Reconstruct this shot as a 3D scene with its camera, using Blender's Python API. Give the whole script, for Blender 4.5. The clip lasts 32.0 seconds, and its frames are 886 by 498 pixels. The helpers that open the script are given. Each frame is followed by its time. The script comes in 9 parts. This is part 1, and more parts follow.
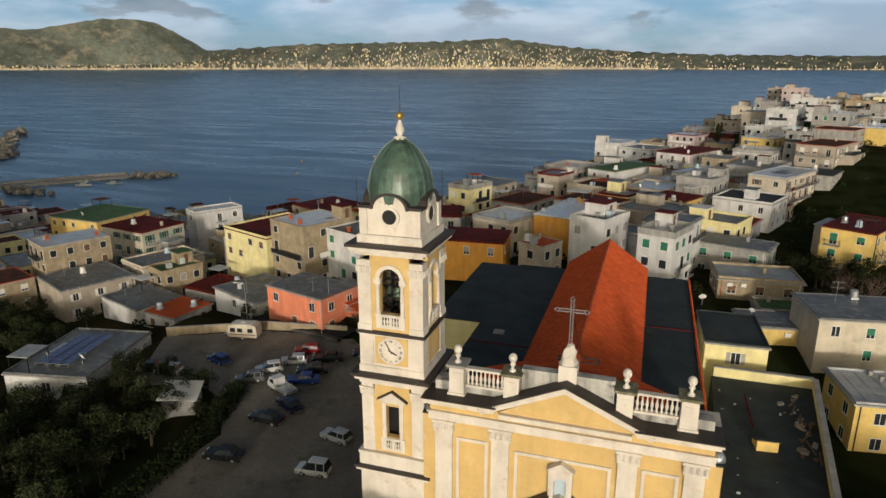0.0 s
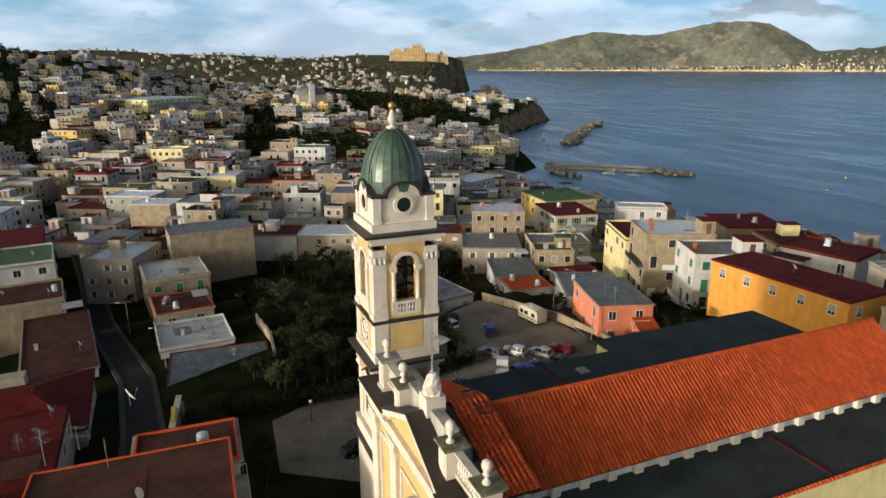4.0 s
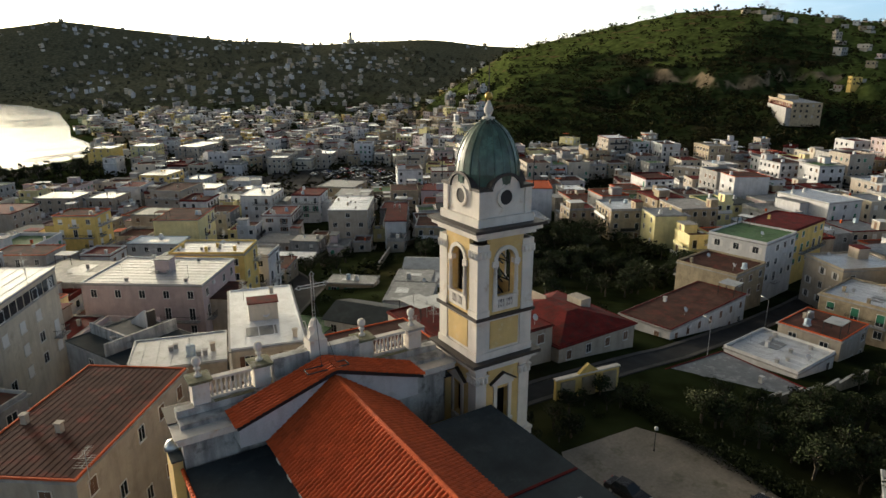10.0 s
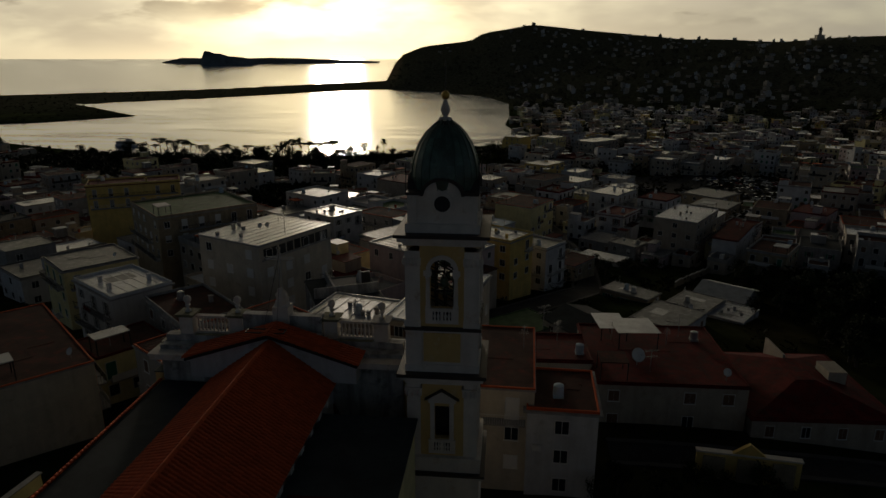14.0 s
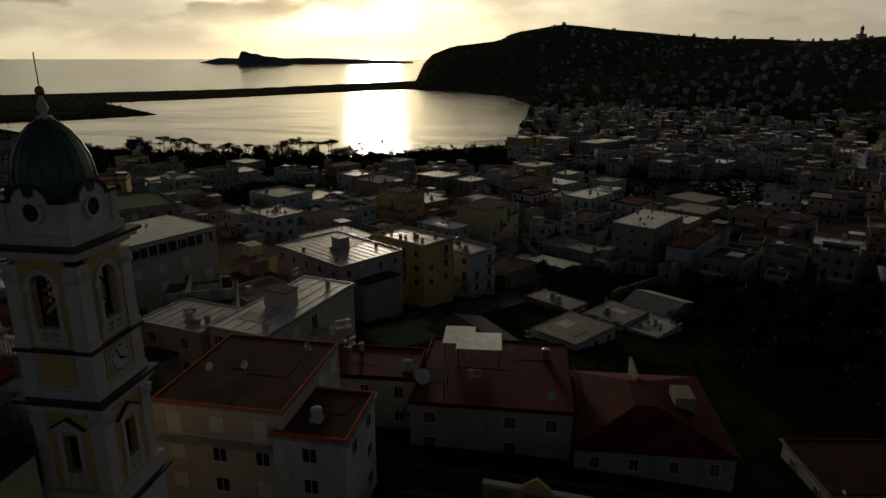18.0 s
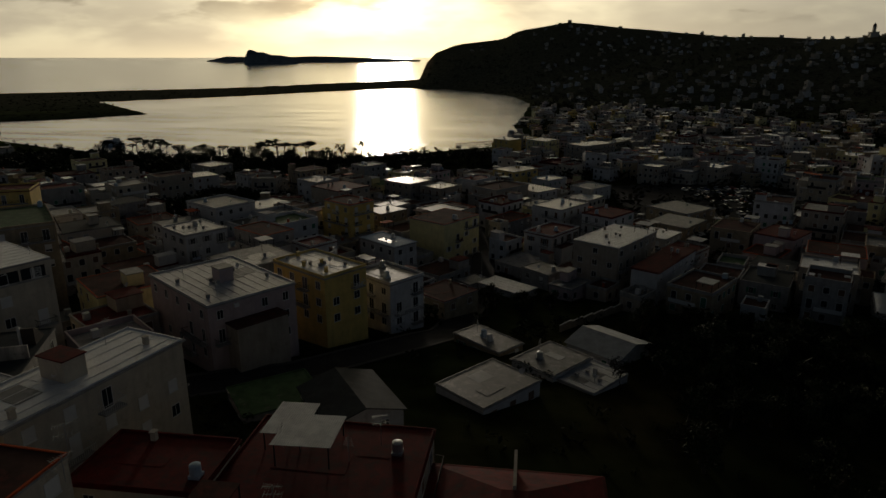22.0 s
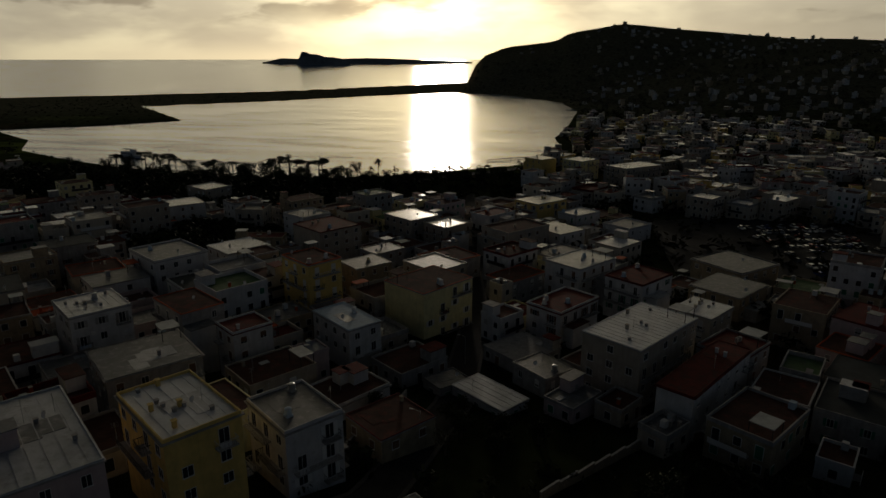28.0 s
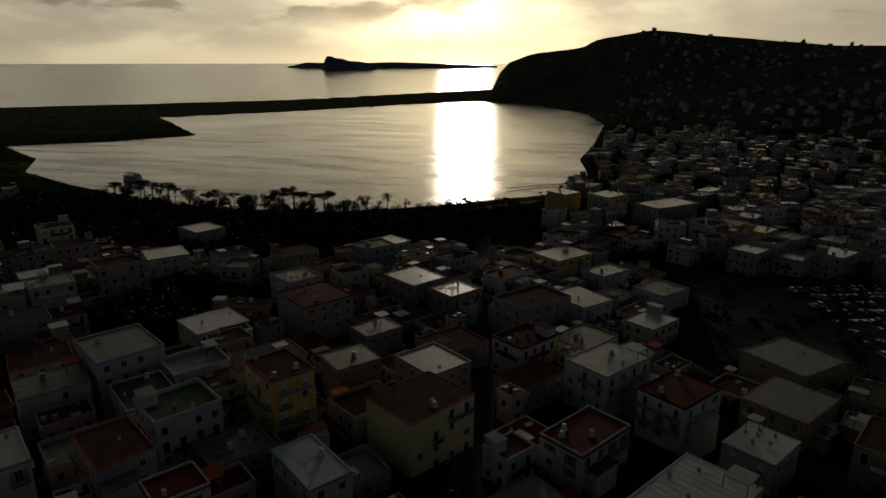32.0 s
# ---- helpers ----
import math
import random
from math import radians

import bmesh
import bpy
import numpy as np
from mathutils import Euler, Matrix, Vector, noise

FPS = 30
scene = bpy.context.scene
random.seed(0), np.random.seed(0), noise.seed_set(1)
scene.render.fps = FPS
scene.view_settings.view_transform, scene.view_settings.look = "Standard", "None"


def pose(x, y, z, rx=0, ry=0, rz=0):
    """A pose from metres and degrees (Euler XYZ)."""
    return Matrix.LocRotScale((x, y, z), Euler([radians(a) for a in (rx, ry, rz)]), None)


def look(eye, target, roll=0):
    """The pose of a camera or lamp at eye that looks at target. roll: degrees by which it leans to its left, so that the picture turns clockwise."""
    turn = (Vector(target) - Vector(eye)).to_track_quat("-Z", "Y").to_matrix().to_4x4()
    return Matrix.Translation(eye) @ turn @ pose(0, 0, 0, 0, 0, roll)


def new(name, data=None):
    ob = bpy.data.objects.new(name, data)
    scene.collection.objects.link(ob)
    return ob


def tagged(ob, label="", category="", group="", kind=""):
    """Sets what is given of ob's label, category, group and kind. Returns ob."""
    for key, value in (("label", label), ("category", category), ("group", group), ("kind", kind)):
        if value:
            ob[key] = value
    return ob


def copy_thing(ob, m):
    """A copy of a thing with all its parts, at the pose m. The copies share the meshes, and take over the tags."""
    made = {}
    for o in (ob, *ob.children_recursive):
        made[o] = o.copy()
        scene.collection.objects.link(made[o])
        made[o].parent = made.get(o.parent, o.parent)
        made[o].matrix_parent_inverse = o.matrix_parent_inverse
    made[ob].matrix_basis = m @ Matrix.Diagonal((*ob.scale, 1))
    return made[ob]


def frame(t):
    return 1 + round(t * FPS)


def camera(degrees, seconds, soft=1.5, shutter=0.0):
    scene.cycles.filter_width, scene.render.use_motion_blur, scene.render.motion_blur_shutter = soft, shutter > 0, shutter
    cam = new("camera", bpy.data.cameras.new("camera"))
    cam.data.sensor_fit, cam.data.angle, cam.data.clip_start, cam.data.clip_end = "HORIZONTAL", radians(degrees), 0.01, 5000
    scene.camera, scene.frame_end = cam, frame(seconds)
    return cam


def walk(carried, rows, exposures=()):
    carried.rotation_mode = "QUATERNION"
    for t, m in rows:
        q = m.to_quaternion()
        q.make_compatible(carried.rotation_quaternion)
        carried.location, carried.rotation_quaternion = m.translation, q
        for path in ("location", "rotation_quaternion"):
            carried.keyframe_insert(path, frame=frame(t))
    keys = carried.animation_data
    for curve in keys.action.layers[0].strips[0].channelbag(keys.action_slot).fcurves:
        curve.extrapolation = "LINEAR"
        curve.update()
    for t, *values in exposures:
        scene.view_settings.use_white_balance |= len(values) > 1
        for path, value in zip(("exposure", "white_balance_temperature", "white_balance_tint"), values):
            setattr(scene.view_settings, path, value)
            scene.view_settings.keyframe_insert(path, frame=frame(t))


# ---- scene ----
cam = camera(69.03, 32.0, soft=1.5)
walk(cam, [
    (0, pose(16.73, -41.59, 41.28, 74.00, 0, 18.01)),
    (0.5, pose(21.29, -39.57, 41.16, 74.02, 0, 24.26)),
    (1, pose(25.58, -37.24, 41.08, 74.03, 0, 30.45)),
    (1.5, pose(29.51, -34.43, 41.04, 74.06, 0, 36.51)),
    (2, pose(33.18, -31.12, 40.94, 74.08, 0, 42.65)),
    (2.5, pose(36.39, -27.43, 40.78, 74.10, 0, 48.74)),
    (4.5, pose(45.71, -10.05, 40.57, 74.12, 0, 73.48)),
    (5, pose(47.03, -5.21, 40.65, 74.03, 0, 80.36)),
    (5.5, pose(47.61, -0.12, 40.68, 73.92, 0, 87.53)),
    (6, pose(47.56, 4.99, 40.71, 73.92, 0, 94.69)),
    (6.5, pose(46.86, 9.84, 40.68, 73.87, 0, 101.75)),
    (7, pose(45.41, 14.58, 40.57, 73.82, 0, 108.90)),
    (7.5, pose(43.19, 19.11, 40.41, 73.80, 0, 115.92)),
    (8, pose(40.56, 23.31, 40.37, 73.78, 0, 122.98)),
    (8.5, pose(37.64, 27.19, 40.31, 73.76, 0, 129.94)),
    (9, pose(34.34, 30.68, 40.20, 73.73, 0, 136.50)),
    (9.5, pose(30.60, 33.74, 40.22, 73.72, 0, 142.17)),
    (10, pose(26.69, 36.39, 40.24, 73.68, 0, 147.81)),
    (10.5, pose(22.81, 38.65, 40.42, 73.68, 0, 153.48)),
    (11, pose(18.89, 40.51, 40.34, 73.64, 0, 159.06)),
    (11.5, pose(14.95, 41.93, 40.13, 73.66, 0, 164.34)),
    (12, pose(11.07, 42.83, 40.19, 73.65, 0, 169.29)),
    (12.5, pose(7.21, 43.24, 40.16, 73.61, 0, 174.27)),
    (13, pose(3.40, 43.12, 40.14, 73.60, 0, 179.46)),
    (13.5, pose(-0.25, 42.60, 40.12, 73.61, 0, -176.02)),
    (14, pose(-3.81, 41.99, 40.11, 73.58, 0, -174.46)),
    (14.5, pose(-7.15, 41.32, 40.03, 73.53, 0, -173.68)),
    (16.5, pose(-19.89, 38.35, 39.81, 73.61, 0, -172.10)),
    (17, pose(-22.91, 37.17, 39.74, 73.63, 0, -171.83)),
    (17.5, pose(-25.76, 35.62, 39.70, 73.61, 0, -171.53)),
    (18, pose(-28.31, 33.79, 39.63, 73.59, 0, -171.28)),
    (18.5, pose(-30.64, 31.68, 39.68, 73.59, 0, -171.05)),
    (19, pose(-32.79, 29.27, 39.66, 73.57, 0, -170.94)),
    (19.5, pose(-34.79, 26.50, 39.62, 73.55, 0, -170.86)),
    (20, pose(-36.64, 23.47, 39.55, 73.53, 0, -170.78)),
    (20.5, pose(-38.40, 20.22, 39.49, 73.51, 0, -170.70)),
    (21, pose(-39.99, 16.85, 39.42, 73.50, 0, -170.60)),
    (21.5, pose(-41.41, 13.44, 39.33, 73.48, 0, -170.47)),
    (22, pose(-42.73, 9.97, 39.18, 73.48, 0, -170.43)),
    (22.5, pose(-43.99, 6.41, 38.98, 73.47, 0, -170.42)),
    (23, pose(-45.12, 2.93, 38.65, 73.46, 0, -170.40)),
    (23.5, pose(-46.17, -0.46, 38.26, 73.47, 0, -170.54)),
    (24, pose(-47.18, -3.89, 37.87, 73.51, 0, -170.67)),
    (24.5, pose(-48.05, -7.23, 37.53, 73.54, 0, -170.74)),
    (25, pose(-48.74, -10.52, 37.38, 73.54, 0, -170.48)),
    (25.5, pose(-49.39, -14.18, 37.71, 73.48, 0, -169.05)),
    (27.5, pose(-51.42, -31.51, 42.99, 73.53, 0, -166.47)),
    (28, pose(-51.55, -35.82, 44.55, 73.56, 0, -165.77)),
    (28.5, pose(-51.43, -40.16, 46.16, 73.61, 0, -165.43)),
    (29, pose(-51.17, -44.45, 47.76, 73.62, 0, -165.15)),
    (29.5, pose(-50.90, -48.67, 49.32, 73.63, 0, -164.86)),
    (30, pose(-50.60, -52.86, 50.87, 73.66, 0, -164.59)),
    (30.5, pose(-50.21, -57.20, 52.45, 73.69, 0, -164.29)),
    (31, pose(-49.74, -61.61, 54.08, 73.71, 0, -164.03)),
    (31.5, pose(-49.16, -66.06, 55.73, 73.73, 0, -163.80)),
    (32, pose(-48.50, -70.51, 57.38, 73.73, 0, -163.56)),
], exposures=[(0, -0.9, 5950, 10), (2.5, -0.72, 5950, 10), (5, -0.2, 5950, 10), (7.5, 0.05, 6000, 10), (9, 0.12, 6000, 10), (11, -0.72, 6250, 10), (12, -2.08, 6250, 10), (13, -2.95, 6250, 10), (14.5, -3.42, 6250, 10), (25, -3.42, 6250, 10), (32, -3.65, 6250, 10)])

SEA = -28.0

# ---- world and sun ----
SUN_AZ, SUN_EL = 194.5, 6.5
world = bpy.data.worlds.new("evening_sky")
scene.world = world
world.use_nodes = True
wt = world.node_tree
wn, wl = wt.nodes, wt.links
wn.clear()


def wnode(kind, **kw):
    n = wn.new(kind)
    for k, v in kw.items():
        n.inputs[k].default_value = v
    return n


def wmath(op, a, b=None, clamp=False):
    n = wn.new("ShaderNodeMath")
    n.operation, n.use_clamp = op, clamp
    for i, v in enumerate((a, b)):
        if v is None:
            continue
        if isinstance(v, (int, float)):
            n.inputs[i].default_value = v
        else:
            wl.new(v, n.inputs[i])
    return n.outputs[0]


def wmix(fac, a, b, blend="MIX"):
    n = wn.new("ShaderNodeMix")
    n.data_type, n.blend_type = "RGBA", blend
    for sock, v in ((n.inputs[0], fac), (n.inputs[6], a), (n.inputs[7], b)):
        if isinstance(v, (int, float)):
            sock.default_value = v
        elif isinstance(v, tuple):
            sock.default_value = (*v, 1)
        else:
            wl.new(v, sock)
    return n.outputs[2]


sky = wn.new("ShaderNodeTexSky")
sky.sky_type, sky.sun_disc = "NISHITA", False
sky.sun_elevation, sky.sun_rotation = radians(SUN_EL), radians(360 - SUN_AZ)
sky.air_density, sky.dust_density, sky.ozone_density = 1.0, 0.5, 3.0
coords = wn.new("ShaderNodeTexCoord")
split = wn.new("ShaderNodeSeparateXYZ")
wl.new(coords.outputs["Generated"], split.inputs[0])
height = wmath("MAXIMUM", split.outputs[2], 0.0)
# broken cloud: soft heaps drawn out sideways, their undersides greyer than their tops


def cloud_noise(scale, squash, shift, detail=7.0, rough=0.55, distortion=0.3):
    mp_ = wn.new("ShaderNodeMapping")
    mp_.inputs["Scale"].default_value = (1.0, 1.0, squash)
    mp_.inputs["Location"].default_value = shift
    wl.new(coords.outputs["Generated"], mp_.inputs[0])
    q_ = wnode("ShaderNodeTexNoise", Scale=scale, Detail=detail, Roughness=rough, Distortion=distortion)
    wl.new(mp_.outputs[0], q_.inputs["Vector"])
    return q_.outputs["Fac"]


def wramp(v, lo, hi, a_=0.0, b_=1.0):
    q_ = wn.new("ShaderNodeMapRange")
    q_.interpolation_type = "SMOOTHSTEP"
    wl.new(v, q_.inputs[0])
    for i_, x_ in enumerate((lo, hi, a_, b_)):
        q_.inputs[i_ + 1].default_value = x_
    return q_.outputs[0]


bank = cloud_noise(4.6, 3.2, (0.3, 0.1, 0.0), 6.0, 0.5, 0.1)
bank_up = cloud_noise(4.6, 3.2, (0.3, 0.1, 0.07), 6.0, 0.5, 0.1)
thick = wmath("MULTIPLY", wramp(bank, 0.36, 0.58), wramp(height, 0.0, 0.03, 0.35, 1.0))
belly = wramp(bank_up, 0.40, 0.66)
# the aureole of the low sun in hazy air
sun_dir = wn.new("ShaderNodeVectorMath")
sun_dir.operation = "DOT_PRODUCT"
wl.new(coords.outputs["Generated"], sun_dir.inputs[0])
_a, _e = radians(SUN_AZ), radians(SUN_EL)
SUN_VEC = Vector((-math.sin(_a) * math.cos(_e), math.cos(_a) * math.cos(_e), math.sin(_e)))
sun_dir.inputs[1].default_value = SUN_VEC
near_sun = wmath("MAXIMUM", sun_dir.outputs["Value"], 0.0)
halo_wide = wmath("POWER", near_sun, 3.2)
halo_tight = wmath("POWER", near_sun, 120.0)
bright = wmix(1.0, sky.outputs[0], (1.02, 0.96, 1.14), "MULTIPLY")
bright = wmix(1.0, bright, (2.6, 4.5, 6.1), "ADD")
glow = wmix(halo_wide, (0.0, 0.0, 0.0), (118.0, 97.0, 55.0))
glow2 = wmix(halo_tight, (0.0, 0.0, 0.0), (212.0, 166.0, 82.0))
clear = wmix(1.0, wmix(1.0, bright, glow, "ADD"), glow2, "ADD")
cloud_top = wmix(1.0, wmix(1.0, clear, (0.55, 0.52, 0.50), "MULTIPLY"), (8.4, 8.4, 8.7), "ADD")
cloud_base = wmix(1.0, wmix(1.0, clear, (0.48, 0.45, 0.43), "MULTIPLY"), (4.7, 5.1, 6.0), "ADD")
clouded = wmix(belly, cloud_top, cloud_base)
# upper sky, out of view, is dimmed to weaken fill on roofs and ground
overhead_dim = wn.new("ShaderNodeMapRange")
wl.new(height, overhead_dim.inputs[0])
for i, v in enumerate((0.12, 0.50, 1.0, 0.15)):
    overhead_dim.inputs[i + 1].default_value = v
final = wmix(1.0, wmix(wmath("MULTIPLY", thick, 0.85), clear, clouded), overhead_dim.outputs[0], "MULTIPLY")
# separate puffs of low cloud under the dimmed upper sky
puff = cloud_noise(6.5, 3.2, (1.7, 0.4, 0.2), 6.0, 0.55, 0.15)
puffs = wmath("MULTIPLY", wmath("MULTIPLY", wramp(puff, 0.54, 0.63), wramp(height, 0.035, 0.075)), 0.8)
final = wmix(puffs, final, wmix(1.0, wmix(1.0, final, (0.46, 0.43, 0.41), "MULTIPLY"), (0.9, 0.92, 0.98), "ADD"))
bg = wn.new("ShaderNodeBackground")
bg.inputs[1].default_value = 0.10
wl.new(final, bg.inputs[0])
out = wn.new("ShaderNodeOutputWorld")
wl.new(bg.outputs[0], out.inputs[0])

sun_data = bpy.data.lights.new("sun", "SUN")
sun_data.energy, sun_data.angle, sun_data.color = 4.2, radians(4.0), (1.0, 0.85, 0.67)
sun = new("sun", sun_data)
sun.matrix_world = look(SUN_VEC * 300, (0, 0, 0))


# ---- materials ----
def mat(name, col, rough=0.85, var=0.25, scale=0.6, fine=14.0, bump=0.15, streak=0.0, metal=0.0, stain=None, stain_at=0.6, rand=0.0, spec=0.5):
    m = bpy.data.materials.new(name)
    m.use_nodes = True
    nt = m.node_tree
    n, l = nt.nodes, nt.links
    bs = n["Principled BSDF"]
    geo = n.new("ShaderNodeNewGeometry")
    big = n.new("ShaderNodeTexNoise")
    big.inputs["Scale"].default_value, big.inputs["Detail"].default_value, big.inputs["Roughness"].default_value = scale, 6, 0.65
    l.new(geo.outputs["Position"], big.inputs["Vector"])
    small = n.new("ShaderNodeTexNoise")
    small.inputs["Scale"].default_value, small.inputs["Detail"].default_value = fine, 3
    l.new(geo.outputs["Position"], small.inputs["Vector"])

    def mix(blend, fac, a, b):
        q = n.new("ShaderNodeMix")
        q.data_type, q.blend_type = "RGBA", blend
        for s, v in ((q.inputs[0], fac), (q.inputs[6], a), (q.inputs[7], b)):
            if isinstance(v, (int, float)):
                s.default_value = v
            elif isinstance(v, tuple):
                s.default_value = (*v, 1)
            else:
                l.new(v, s)
        return q.outputs[2]

    def ramp(v, lo, hi, a, b):
        q = n.new("ShaderNodeMapRange")
        l.new(v, q.inputs[0])
        for i, x in enumerate((lo, hi, a, b)):
            q.inputs[i + 1].default_value = x
        return q.outputs[0]

    shade = ramp(big.outputs["Fac"], 0.3, 0.7, 1 - var, 1 + var * 0.55)
    grain = ramp(small.outputs["Fac"], 0.3, 0.7, 1 - var * 0.45, 1 + var * 0.3)
    mul = n.new("ShaderNodeMath")
    mul.operation = "MULTIPLY"
    l.new(shade, mul.inputs[0]), l.new(grain, mul.inputs[1])
    value = mul.outputs[0]
    if rand:
        info = n.new("ShaderNodeObjectInfo")
        r = ramp(info.outputs["Random"], 0, 1, 1 - rand, 1 + rand)
        mul2 = n.new("ShaderNodeMath")
        mul2.operation = "MULTIPLY"
        l.new(value, mul2.inputs[0]), l.new(r, mul2.inputs[1])
        value = mul2.outputs[0]
    if streak:
        mp = n.new("ShaderNodeMapping")
        mp.inputs["Scale"].default_value = (1.3, 1.3, 0.16)
        l.new(geo.outputs["Position"], mp.inputs[0])
        st = n.new("ShaderNodeTexNoise")
        st.inputs["Scale"].default_value, st.inputs["Detail"].default_value = 1.0, 5
        l.new(mp.outputs[0], st.inputs["Vector"])
        r = ramp(st.outputs["Fac"], 0.42, 0.72, 1.0, 1 - streak)
        mul3 = n.new("ShaderNodeMath")
        mul3.operation = "MULTIPLY"
        l.new(value, mul3.inputs[0]), l.new(r, mul3.inputs[1])
        value = mul3.outputs[0]
    base = mix("MULTIPLY", 1.0, col, value)
    if stain:
        sn = n.new("ShaderNodeTexNoise")
        sn.inputs["Scale"].default_value, sn.inputs["Detail"].default_value = scale * 1.7, 8
        sn.inputs["Roughness"].default_value = 0.7
        l.new(geo.outputs["Position"], sn.inputs["Vector"])
        base = mix("MIX", ramp(sn.outputs["Fac"], stain_at - 0.06, stain_at + 0.08, 0, 0.8), base, stain)
    l.new(base, bs.inputs["Base Color"])
    bs.inputs["Metallic"].default_value = metal
    bs.inputs["Specular IOR Level"].default_value = spec
    l.new(ramp(small.outputs["Fac"], 0.3, 0.7, max(0.02, rough - 0.1), min(1, rough + 0.08)), bs.inputs["Roughness"])
    if bump:
        bp = n.new("ShaderNodeBump")
        bp.inputs["Strength"].default_value, bp.inputs["Distance"].default_value = bump, 0.04
        l.new(small.outputs["Fac"], bp.inputs["Height"])
        l.new(bp.outputs[0], bs.inputs["Normal"])
    return m


